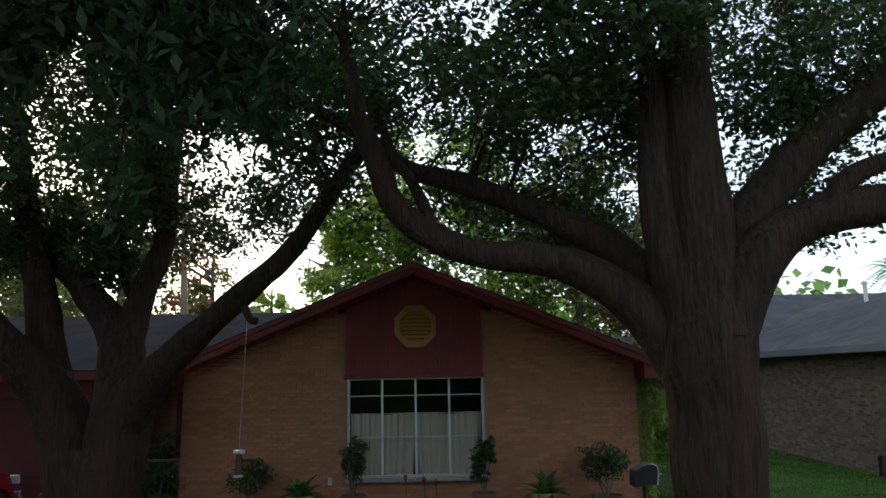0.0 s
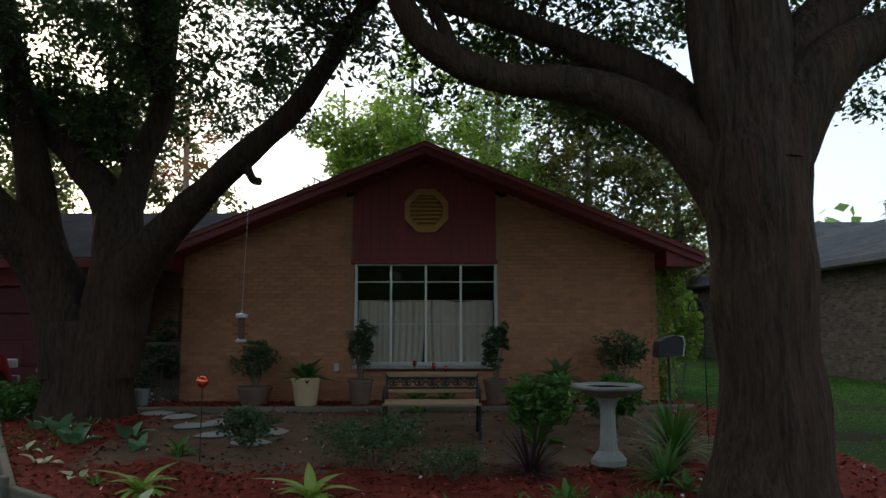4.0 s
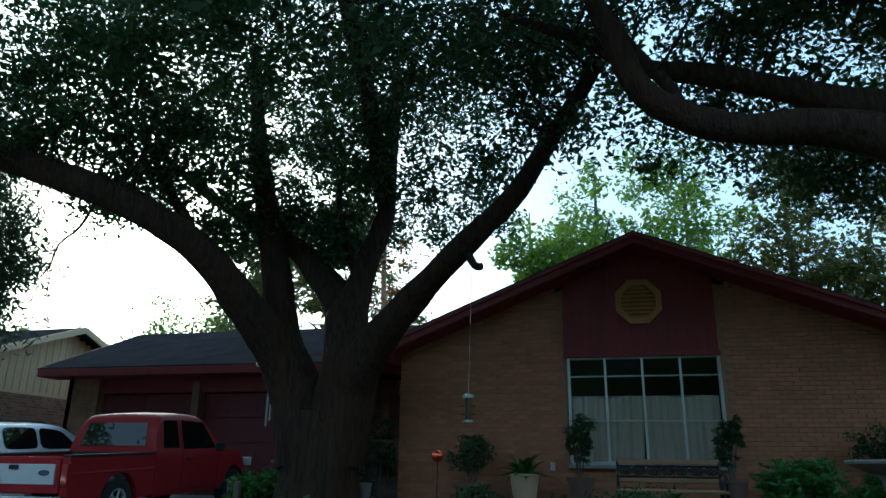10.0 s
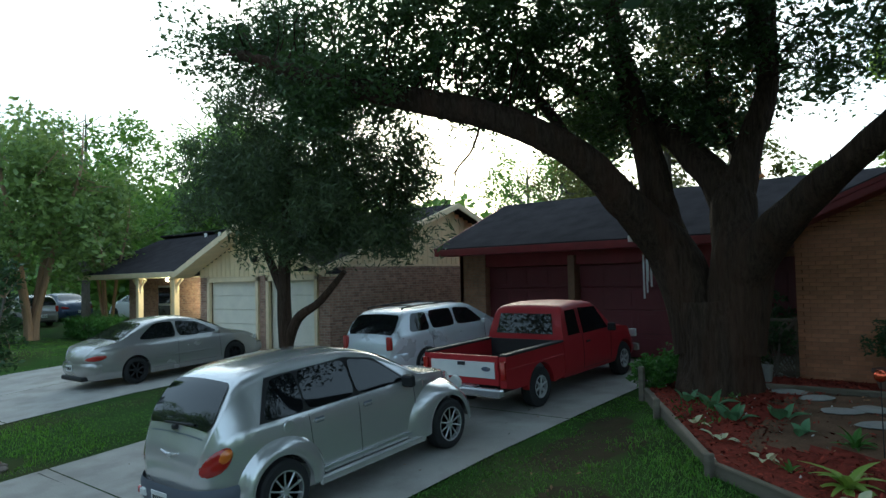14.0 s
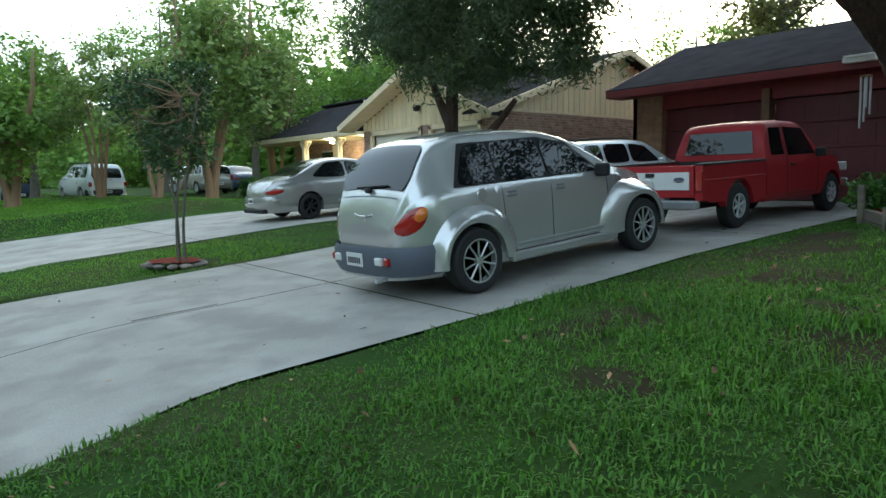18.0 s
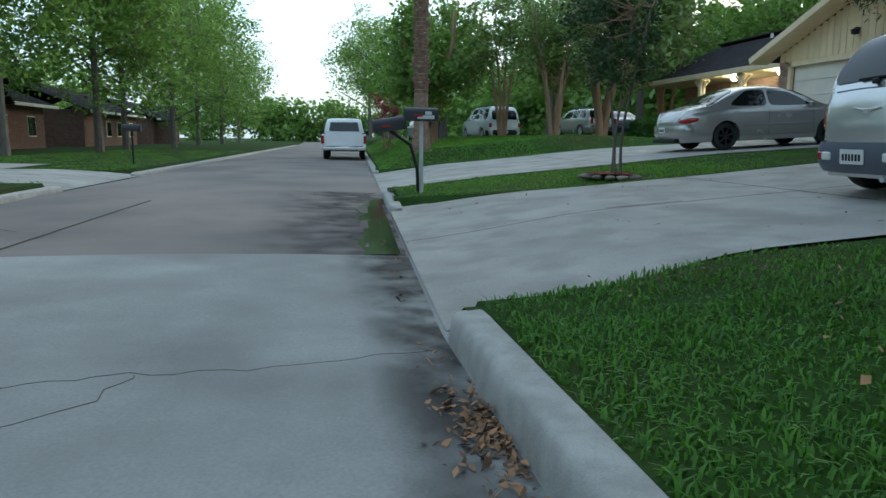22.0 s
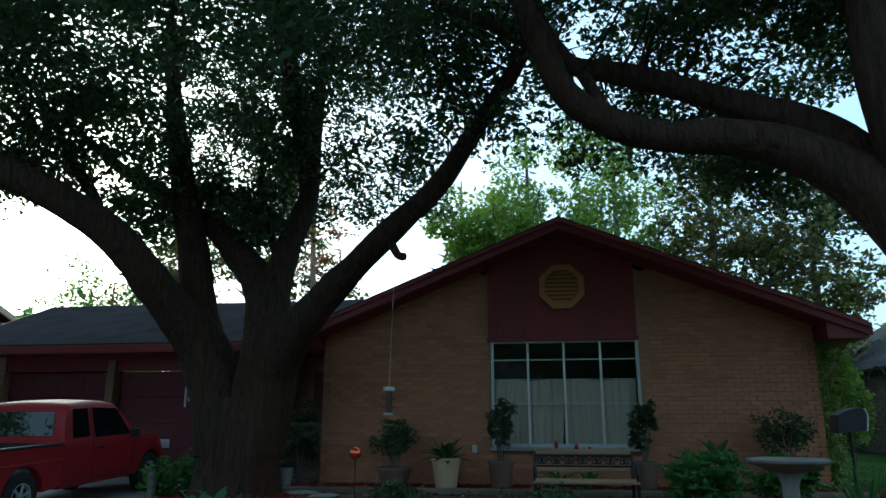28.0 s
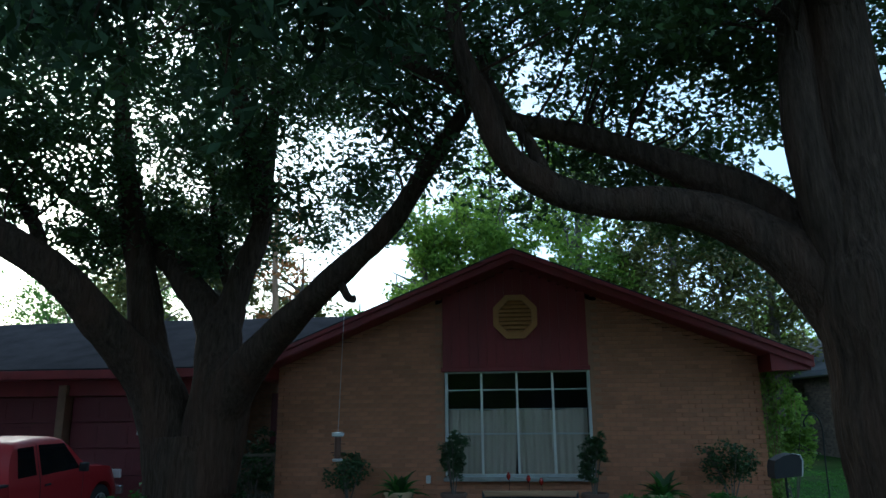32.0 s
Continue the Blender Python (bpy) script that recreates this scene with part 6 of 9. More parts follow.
for (x0, y0, x1, y1, n, h, leaf) in ((-60, 34, 40, 30, 260, 7.5, street_leaf_m), (40, 30, 46, -60, 160, 8, street_leaf_m), (46, -52, -130, -48, 420, 11, street_leaf_m), (-55, 24, -150, 4, 420, 11, street_leaf_m), (-150, -40, -150, 6, 160, 8, street_leaf_m), (-30, 20, -60, 14, 300, 9, street_leaf_m)):
    t = rs.random(n)
    c = np.stack([x0 + (x1 - x0) * t + rs.normal(size=n) * 2, y0 + (y1 - y0) * t + rs.normal(size=n) * 2, rs.random(n) ** 0.8 * h * (0.75 + 0.25 * np.sin(t * 40))], 1)
    q = np.repeat(c, 80, axis=0) + rs.normal(size=(n * 80, 3)) * np.array([1.1, 1.1, 0.8])
    v, f = leaves(q, 0.8, 0.7, rs, 0.2)
    tagged(new("woods", raw("woods", v, f, leaf, False)), "far leafy woods behind the houses", "woods", kind="stuff")


# ---- cars ----
class Shell:
    """A car's outer skin: its height along the middle, shoulder line, sill, plan width and lean of the cabin sides."""

    def __init__(self, top, belt, width, sill, axles, arch, hub, tumble=0.42, bulge=0.0, crown=0.03, soft=0.05):
        self.top, self.belt, self.width = [self.ease(np.array(q, float), soft) for q in (top, belt, width)]
        self.sill, self.axles, self.arch, self.hub, self.tumble, self.bulge, self.crown = sill, axles, arch, hub, tumble, bulge, crown
        self.y0, self.y1 = self.top[0, 0], self.top[-1, 0]

    @staticmethod
    def ease(line, soft):
        """Rounds the corners of a line of (y, value) pairs; its two ends stay."""
        ys = np.unique(np.concatenate([np.arange(line[0, 0], line[-1, 0], 0.03), line[-1:, 0], line[:3, 0], line[-3:, 0]]))
        out = []
        for y in ys:
            h = min(soft * 2, y - line[0, 0], line[-1, 0] - y)
            out.append((y, np.mean(np.interp(y + np.linspace(-h, h, 9), line[:, 0], line[:, 1]))))
        return np.array(out)

    def tz(self, y):
        return float(np.interp(y, self.top[:, 0], self.top[:, 1]))

    def bz(self, y):
        return min(float(np.interp(y, self.belt[:, 0], self.belt[:, 1])), self.tz(y) - 0.02)

    def hw(self, y, z):
        w = float(np.interp(y, self.width[:, 0], self.width[:, 1]))
        b = self.bz(y)
        if z > b:
            w -= 0.015 + self.tumble * (z - b)
        else:
            k = max(0.0, (self.sill + 0.16 - z) / 0.16)
            w -= 0.05 * k * k + 0.012 * max(0.0, (z - b + 0.12) / 0.12)
            for a in self.axles:
                f = math.exp(-((y - a) / 0.42) ** 2) * max(0.0, 1 - max(0.0, (z - self.hub - 0.28)) / 0.3)
                w += self.bulge * f
        return max(w, 0.05)

    def bottom(self, y):
        for a in self.axles:
            d = abs(y - a)
            if d < self.arch:
                return self.hub + math.sqrt(self.arch ** 2 - d * d)
        return self.sill

    def body(self):
        ys = set(np.linspace(self.y0, self.y1, 64).round(4)) | set(self.top[[1, 2, -3, -2], 0].round(4))
        for a in self.axles:
            ys |= {round(a + self.arch * math.cos(t), 4) for t in np.linspace(0.001, math.pi - 0.001, 17)}
            ys |= {round(a - self.arch - 0.002, 4), round(a + self.arch + 0.002, 4)}
        ys = sorted(y for y in ys if self.y0 <= y <= self.y1)
        rings = []
        for y in ys:
            lo, b, t = self.bottom(y), self.bz(y), self.tz(y)
            b2 = max(b, lo + 0.03)
            t = max(t, b2 + 0.02)
            side = [lo + (b2 - lo) * k for k in (0, 0.06, 0.16, 0.35, 0.6, 0.85, 1.0)]
            cab = [b2 + (t - b2) * k for k in (0.08, 0.3, 0.55, 0.78, 0.92)]
            pts = [(0.0, lo)] + [(self.hw(y, z), z) for z in side] + [(self.hw(y, z), z) for z in cab]
            e = self.hw(y, t)
            pts += [(e - 0.03, t - 0.012), (e * 0.8, t + self.crown * 0.3), (e * 0.4, t + self.crown * 0.8), (0.0, t + self.crown)]
            rings.append((y, pts))
        m = M()
        n = len(rings[0][1])
        full = 2 * n - 2
        for y, pts in rings:
            ring = [(x, y, z) for x, z in pts] + [(-x, y, z) for x, z in pts[-2:0:-1]]
            m.v.extend(ring)
        k = len(rings)
        for i in range(k - 1):
            for j in range(full):
                j2 = (j + 1) % full
                m.f.append((i * full + j, i * full + j2, (i + 1) * full + j2, (i + 1) * full + j))
        m.f += [tuple(range(full)), tuple((k - 1) * full + j for j in range(full))[::-1]]
        return m

    def side_patch(self, quad, s, off=0.006, nu=10, nv=5, rnd=0.0):
        """A sheet laid on the side skin between four (y, z) corners, s the side."""
        a, b, c, d = [np.array(q) for q in quad]
        m = M()

        def fn(u, v):
            u, v = 0.5 + (u - 0.5) * (1 - rnd * abs(2 * v - 1) ** 5), 0.5 + (v - 0.5) * (1 - rnd * abs(2 * u - 1) ** 5)
            p = (a * (1 - u) + b * u) * (1 - v) + (d * (1 - u) + c * u) * v
            return (s * (self.hw(p[0], p[1]) + off), p[0], p[1])
        return m.grid(fn, nu, nv)

    def side_blob(self, y, z, ry, rz, s, off=0.02, turn=0.0, n=16):
        m = M()
        m.v = [(s * (self.hw(y, z) + off), y, z)]
        for r, o in ((0.6, off * 0.9), (0.9, off * 0.5), (1.0, -0.004)):
            for k in range(n):
                a = 2 * math.pi * k / n
                dy, dz = ry * r * math.cos(a), rz * r * math.sin(a)
                yy, zz = y + dy * math.cos(turn) - dz * math.sin(turn), z + dy * math.sin(turn) + dz * math.cos(turn)
                m.v.append((s * (self.hw(max(yy, self.y0), zz) + o), yy, zz))
        for k in range(n):
            m.f.append((0, 1 + k, 1 + (k + 1) % n))
            for r in (0, 1):
                m.f.append((1 + r * n + k, 1 + (r + 1) * n + k, 1 + (r + 1) * n + (k + 1) % n, 1 + r * n + (k + 1) % n))
        return m

    def top_patch(self, ya, yb, wa, wb, off=0.006, nv=10, mid=True):
        """A sheet on the upper skin between two places along the car: windscreen, rear window, lid."""
        m = M()

        def fn(u, v):
            y = ya + (yb - ya) * v
            e = self.hw(y, self.tz(y)) * (wa + (wb - wa) * v) * (1 - 0.09 * abs(2 * v - 1) ** 6)
            x = (2 * u - 1) * e
            q = abs(2 * u - 1)
            dy = 0.02
            sl = (self.tz(y + dy) - self.tz(y - dy)) / (2 * dy)
            ln = math.hypot(1, sl)
            full = max(self.hw(y, self.tz(y)), 0.1)
            zz = self.tz(y) + self.crown * (1 - (abs(x) / full) ** 2 * 0.9)
            return (x, y - sl / ln * off, zz + off / ln)
        return m.grid(fn, 10, nv)


def wheel(r, w, parent, at, s, spokes=5, rim=None, label="", rr=0.68):
    """Tyre, rim with spokes, hub cap; s is the outer side."""
    rim = rim or rim_m
    tm = M()
    tm.lathe([(r * (rr - 0.02), -w / 2), (r * 0.9, -w / 2), (r * 0.97, -w * 0.42), (r, -w * 0.25), (r, w * 0.25), (r * 0.97, w * 0.42), (r * 0.9, w / 2), (r * (rr - 0.02), w / 2)], n=32, axis="x", cap=False)
    ty = part("wheel", tm, rubber_m, parent)
    ty.location = at
    rm = M()
    o = s * w / 2
    rm.lathe([(r * rr, o * 1.0), (r * rr, o * 1.04), (r * (rr - 0.05), o * 1.04), (r * (rr - 0.08), o * 0.6), (r * (rr - 0.08), o * 0.5)], n=28, axis="x", cap=False)
    part("rim", rm, rim, ty, label)
    bk = M()
    bk.lathe([(0.0, o * 0.4), (r * (rr - 0.06), o * 0.4)], n=24, axis="x")
    part("brake_disc", bk, dark_m, ty)
    sp = M()
    for k in range(spokes):
        a = 2 * math.pi * k / spokes + 0.3
        sp.box((o * 0.86, r * rr * 0.5 * math.cos(a), r * rr * 0.5 * math.sin(a)), (w * 0.12, r * rr * 0.9, r * rr * (0.2 if spokes < 8 else 0.09)), 0.01, Matrix.Rotation(a, 3, "X"))
    sp.lathe([(0.0, o * 0.98), (r * 0.13, o * 0.96), (r * 0.16, o * 0.8), (r * 0.16, o * 0.6)], n=14, axis="x")
    part("spoke_star", sp, rim, ty)
    return ty


def bumper(shell, y_end, z0, z1, front=False, out=0.035, side=0.45, squash=0.9):
    """A bumper bar that wraps an end of the car."""
    m = M()
    plan = []
    n = 24
    for k in range(n + 1):
        a = -math.pi / 2 + math.pi * k / n
        w = shell.hw(y_end + (0.3 if not front else -0.3), (z0 + z1) / 2) + out
        sx = math.copysign(abs(math.sin(a)) ** 0.62, math.sin(a))
        cy = abs(math.cos(a)) ** 0.72
        plan.append((w * sx, (y_end + side * (1 - cy) - out) if not front else (y_end - side * (1 - cy) + out)))
    prof = [(0.0, 0.0), (0.25, 0.9), (0.5, 1.0), (0.8, 0.95), (1.0, 0.3)]
    for x, y in plan:
        for t, o in prof:
            d = (1 - o) * 0.03 * (1 if not front else -1)
            m.v.append((x * (1 - (1 - o) * 0.04), y + d, z0 + (z1 - z0) * t))
    k = len(prof)
    for i in range(n):
        for j in range(k - 1):
            m.f.append((i * k + j, i * k + j + 1, (i + 1) * k + j + 1, (i + 1) * k + j))
    return m


def seam_lines(shell, runs, s, w=0.007):
    m = M()
    for y0, z0, y1, z1 in runs:
        n = 6
        for k in range(n):
            ya, za = y0 + (y1 - y0) * k / n, z0 + (z1 - z0) * k / n
            yb, zb = y0 + (y1 - y0) * (k + 1) / n, z0 + (z1 - z0) * (k + 1) / n
            m.beam((s * (shell.hw(ya, za) + 0.0005), ya, za), (s * (shell.hw(yb, zb) + 0.0005), yb, zb), w, w)
    return m


def seams(shell, runs, s, parent, w=0.007):
    for run in runs:
        part("door_seam", seam_lines(shell, [run], s, w), dark_m, parent)


def plate(parent, y, z, w=0.3, h=0.15, x=0.0):
    m = M()
    m.box((x, y, z), (w, 0.012, h), 0.003)
    p = part("number_plate", m, plate_m, parent, "pale plate with dark bars")
    b = M()
    for k in range(6):
        b.box((x - w * 0.34 + w * 0.136 * k, y - 0.008, z - 0.005), (w * 0.08, 0.004, h * 0.45))
    part("plate_bar", b, dark_m, p)


def underside(shell, parent, z0=0.2):
    m = M()
    w = float(np.max(shell.width[:, 1]))
    m.box((0, (shell.y0 + shell.y1) / 2, z0 + 0.2), (w * 1.35, (shell.y1 - shell.y0) * 0.86, 0.36), 0.05)
    part("underbody", m, dark_m, parent)


def wheels(shell, th, r, w, track, spokes=5, rim=None, label=""):
    for a in shell.axles:
        for s in (-1, 1):
            wheel(r, w, th, (s * track, a, r), s, spokes, rim, label)


def place(th, x, y, z0, z1, wb, rz=0.0, back=0.0):
    """Stands a car with its rear axle over (x, y), its nose pitched to the slope."""
    pitch = math.degrees(math.atan2(z1 - z0, wb))
    m = pose(x, y, z0, 0, 0, rz) @ pose(0, 0, 0, pitch, 0, 0) @ Matrix.Translation((0, -back, 0))
    th.matrix_world = m
    return th


def glasshouse(shell, th, panes, front, rear, tint=None):
    tint = tint or reflect_m
    for s in (-1, 1):
        for q in panes:
            part("side_window", shell.side_patch(q, s, 0.005, 14, 8, 0.1), tint, th)
    if front:
        part("windscreen", shell.top_patch(*front), tint, th)
    if rear:
        part("rear_window", shell.top_patch(*rear), tint, th)


# silver retro hatchback, nearest
PTZ = 0.955       # trim of the hatchback's height
pt = Shell(*[[(y, z * PTZ) for y, z in q] for q in (
    [(0.06, 0.6), (0.08, 0.74), (0.12, 0.93), (0.2, 1.09), (0.44, 1.44), (0.54, 1.52), (0.7, 1.575), (1.0, 1.605), (1.6, 1.612), (2.1, 1.575), (2.45, 1.475), (3.02, 1.12), (3.12, 1.075), (3.6, 1.01), (3.95, 0.93), (4.13, 0.83), (4.2, 0.68), (4.22, 0.55)],
    [(0.06, 0.56), (0.1, 0.8), (0.18, 0.98), (0.5, 1.055), (2.9, 1.02), (3.2, 0.98), (3.8, 0.86), (4.22, 0.5)])],
    [(0.06, 0.42), (0.1, 0.54), (0.16, 0.62), (0.26, 0.685), (0.5, 0.74), (0.9, 0.765), (2.9, 0.76), (3.2, 0.7), (3.6, 0.58), (4.0, 0.47), (4.22, 0.34)], 0.22, (0.84, 3.456), 0.365, 0.315, 0.42, 0.02, soft=0.06)
car1 = thing("hatchback_car", "silver retro-styled hatchback with grey bumpers parked on the driveway", "car", "cars in the driveway")
part("body", pt.body(), silver_m, car1, angle=75)
underside(pt, car1)
glasshouse(pt, car1, [[(0.70, 1.045), (1.225, 1.035), (1.225, 1.435), (0.9, 1.41)], [(1.25, 1.035), (1.94, 1.03), (1.94, 1.43), (1.25, 1.44)], [(1.975, 1.03), (2.78, 1.025), (2.36, 1.345), (1.975, 1.425)]], (2.98, 2.5, 0.88, 0.92), (0.215, 0.535, 0.99, 0.9))
for s in (-1, 1):
    for q in ([(0.655, 1.03), (1.98, 1.02), (1.98, 1.445), (0.86, 1.44)], [(1.95, 1.02), (2.83, 1.015), (2.37, 1.365), (1.95, 1.445)]):
        part("window_surround", pt.side_patch(q, s, 0.003), dark_m, car1)
    for a, fwd, aft in ((0.84, 0.07, 0.0), (3.456, 0.14, 0.26)):
        m = M()

        def swell(u, v, s=s, a=a, fwd=fwd, aft=aft):
            t = -0.06 + (math.pi + 0.12) * u
            c = math.cos(t)
            r = 0.368 + v * (0.14 + (fwd if c > 0 else aft) * abs(c) ** 1.5 + 0.04 * math.sin(t))
            y, z = a + r * c, 0.315 + r * math.sin(t)
            y = min(max(y, pt.y0 + 0.02), pt.y1 - 0.005)
            b = pt.hw(y, z) - 0.012
            return (s * (b + (0.838 - b) * math.cos(min(1.0, v * 1.02) * math.pi / 2) ** 0.75 - 0.02 * (1 - v) ** 8), y, z)
        m.grid(swell, 30, 12)
        part("fender", m, silver_m, car1, "swelling rounded silver fender", angle=80)
    m = M()
    m.beam((s * 0.775, 1.3, 0.275), (s * 0.775, 2.98, 0.275), 0.09, 0.1, 0.03)
    part("running_board", m, silver_m, car1)
    m = M()
    m.beam((s * (pt.hw(1.35, 0.4) + 0.012), 1.35, 0.385), (s * (pt.hw(2.95, 0.4) + 0.012), 2.95, 0.385), 0.03, 0.05, 0.01)
    part("side_moulding", m, chrome_m, car1, "bright side moulding")
    seams(pt, [(1.27, 0.6, 1.25, 1.0), (1.96, 0.34, 1.96, 1.0), (2.9, 0.6, 2.88, 0.97), (1.3, 0.33, 2.9, 0.33)], s, car1, 0.006)
    for y in (1.36, 2.08):
        h = M()
        h.box((s * (pt.hw(y, 0.91) + 0.018), y, 0.905), (0.03, 0.13, 0.028), 0.01)
        part("door_handle", h, chrome_m, car1)
        h = M()
        h.box((s * (pt.hw(y, 0.91) + 0.002), y + 0.02, 0.905), (0.008, 0.12, 0.06), 0.003)
        part("handle_cup", h, bumper_m, car1)
    m = M()
    m.box((s * 0.83, 2.72, 1.03), (0.17, 0.1, 0.14), 0.045)
    part("door_mirror", m, dark_m, car1)
    tl = part("tail_lamp", pt.side_blob(0.225, 0.77, 0.165, 0.085, s, 0.03, 0.8), red_lens_m, car1, "red and amber teardrop tail lamp")
    part("amber_lens", pt.side_blob(0.275, 0.82, 0.085, 0.055, s, 0.043, 0.8), amber_m, tl)
    m = M()
    m.lathe([(0.0, 0.012), (0.06, 0.01), (0.07, 0.0)], (0, 0, 0), 18, "x")
    m.v = [(s * (pt.hw(0.98, 0.93) + abs(p[0])), p[1] + 0.98, p[2] + 0.93) for p in m.v]
    if s > 0:
        part("fuel_flap", m, silver_m, car1)
    m = M()
    m.lathe([(0.001, 0.05), (0.07, 0.04), (0.1, 0.0), (0.09, -0.04)], (s * 0.47, 4.06, 0.70), 16, "y")
    part("head_lamp", m, plate_m, car1)
part("rear_bumper", bumper(pt, 0.03, 0.26, 0.535, side=0.55, out=0.055), bumper_m, car1, "grey plastic bumper")
part("front_bumper", bumper(pt, 4.27, 0.3, 0.55, True), bumper_m, car1)
for x in (-0.36, 0.36):
    m = M()
    m.box((x, 0.02, 0.41), (0.11, 0.1, 0.075), 0.012)
    part("reverse_lamp", m, plate_m, car1)
    m = M()
    m.box((x + math.copysign(0.1, x), 0.05, 0.41), (0.07, 0.12, 0.075), 0.012)
    part("reflector", m, red_lens_m, car1)
plate(car1, -0.035, 0.41, 0.28, 0.13, -0.02)
bd = M()
bd.box((0, 0.088, 0.80), (0.07, 0.02, 0.05), 0.012)
for s in (-1, 1):
    bd.beam((s * 0.03, 0.09, 0.805), (s * 0.16, 0.1, 0.83), 0.014, 0.02, 0.005)
part("badge", bd, chrome_m, car1, "winged chrome badge")
m = M()
m.beam((-0.22, 0.2, 1.08), (0.3, 0.21, 1.1), 0.02, 0.02, 0.005)
m.box((0.0, 0.18, 1.055), (0.07, 0.05, 0.05), 0.015)
part("rear_wiper", m, dark_m, car1)
part("tailgate_seam", pt.top_patch(0.182, 0.187, 0.95, 0.95, 0.002, 1), bumper_m, car1)
m = M()
m.tube([(0.35, 0.1, 0.24), (0.35, -0.06, 0.235)], [0.028, 0.028], 10)
part("exhaust", m, chrome_m, car1)
wheels(pt, car1, 0.318, 0.2, 0.725, 10, chrome_m, "chrome rim with thin spokes")
place(car1, -7.70, -7.74, drive_z(-7.74) + 0.015, drive_z(-5.17) + 0.015, 2.616, 0, 0.84)


def pickup(paint, label, group="", cab=0.4, white_gate=True, far=False):
    """A small extended-cab pickup with an open bed."""
    sh = Shell([(1.86, 1.02), (1.88, 1.2), (1.97, 1.56), (2.08, 1.61), (2.6, 1.64), (3.1, 1.62), (3.28, 1.56), (3.72, 1.12), (3.82, 1.06), (4.5, 0.99), (4.82, 0.9), (4.92, 0.7), (4.94, 0.5)],
               [(1.86, 1.0), (3.6, 1.0), (3.9, 0.96), (4.5, 0.9), (4.94, 0.5)], [(1.86, 0.82), (3.8, 0.83), (4.6, 0.8), (4.94, 0.7)], 0.34, (4.24,), 0.4, 0.34, 0.22, 0.02, 0.025)
    th = thing("pickup_truck", label, "pickup truck", group)
    part("cab", sh.body(), paint, th, angle=45)
    m = M()
    m.box((0, 2.4, 0.45), (1.1, 4.6, 0.22), 0.04)
    part("chassis", m, dark_m, th)
    for s in (-1, 1):
        m = M()
        out = [(0.02, 0.5), (0.02, 1.0), (1.84, 1.0), (1.84, 0.4)] + [(1.06 + 0.4 * math.cos(t), 0.36 + 0.4 * math.sin(t)) for t in np.linspace(0.0, math.pi, 14)] + [(0.62, 0.45), (0.3, 0.45)]
        m.prism([(y, z) for y, z in out], s * 0.70, s * 0.82, "x")
        bs = part("bed_side", m, paint, th)
        m = M()
        m.beam((s * 0.76, 0.02, 1.01), (s * 0.76, 1.84, 1.01), 0.13, 0.045, 0.015)
        part("bed_rail", m, dark_m, bs, "black rail cap")
        m = M()
        m.beam((s * 0.823, 0.05, 0.78), (s * 0.823, 1.84, 0.78), 0.014, 0.03, 0.006)
        part("body_crease", m, paint, bs)
        m = M()
        m.box((s * 0.78, -0.005, 0.78), (0.1, 0.05, 0.3), 0.012)
        part("tail_lamp", m, red_lens_m, th)
        seams(sh, [(2.55, 0.42, 2.55, 1.0), (3.62, 0.42, 3.66, 1.0), (2.55, 0.42, 3.62, 0.42), (2.55, 1.0, 2.55, 1.55)], s, th)
        m = M()
        m.box((s * (sh.hw(2.7, 0.9) + 0.012), 2.72, 0.9), (0.02, 0.14, 0.035), 0.006)
        part("door_handle", m, dark_m, th)
        m = M()
        m.box((s * 0.93, 3.5, 1.08), (0.16, 0.07, 0.15), 0.025)
        part("door_mirror", m, dark_m, th)
        part("side_window", sh.side_patch([(2.06, 1.08), (2.48, 1.08), (2.48, 1.52), (2.12, 1.52)], s), reflect_m, th)
        part("side_window", sh.side_patch([(2.6, 1.06), (3.58, 1.06), (3.24, 1.5), (2.6, 1.53)], s), reflect_m, th)
        m = M()
        m.box((s * 0.6, 4.93, 0.78), (0.36, 0.06, 0.16), 0.02)
        part("head_lamp", m, plate_m, th)
    m = M()
    m.box((0, 0.93, 0.62), (1.4, 1.8, 0.05))
    m.box((0, 1.82, 0.82), (1.4, 0.04, 0.4))
    part("bed_floor", m, dark_m, th, "black bed liner")
    m = M()
    m.box((0, 0.01, 0.77), (1.40, 0.06, 0.47), 0.02)
    tg = part("tailgate", m, paint, th)
    if white_gate:
        m = M()
        m.box((0, -0.028, 0.78), (1.28, 0.02, 0.26), 0.008)
        part("gate_panel", m, plate_m, tg, "white tailgate panel")
        m = M()
        m.box((0, -0.045, 0.87), (0.15, 0.02, 0.06), 0.012)
        part("gate_latch", m, dark_m, tg)
        m = M()
        m.lathe([(0.0, -0.012), (0.05, -0.01), (0.055, 0.0)], (0.48, -0.04, 0.8), 20, "y", 1.6, 0.7)
        part("maker_oval", m, bluecar_m, tg)
    m = M()
    m.box((0, -0.09, 0.44), (1.62, 0.14, 0.13), 0.025)
    m.box((0, -0.06, 0.52), (0.6, 0.14, 0.02), 0.006)
    part("rear_bumper", m, chrome_m, th, "dented chrome step bumper")
    plate(th, -0.13, 0.56 if white_gate else 0.46, 0.3, 0.12, -0.3 if white_gate else 0)
    m = M()
    m.box((0, 4.98, 0.48), (1.6, 0.1, 0.16), 0.03)
    part("front_bumper", m, chrome_m, th)
    m = M()
    m.grid(lambda u, v: ((2 * u - 1) * 0.6 * (1 - 0.1 * v), 1.852 + 0.085 * v, 1.12 + 0.36 * v), 6, 4)
    part("rear_window", m, reflect_m, th)
    part("windscreen", sh.top_patch(3.68, 3.32, 0.92, 0.92), reflect_m, th)
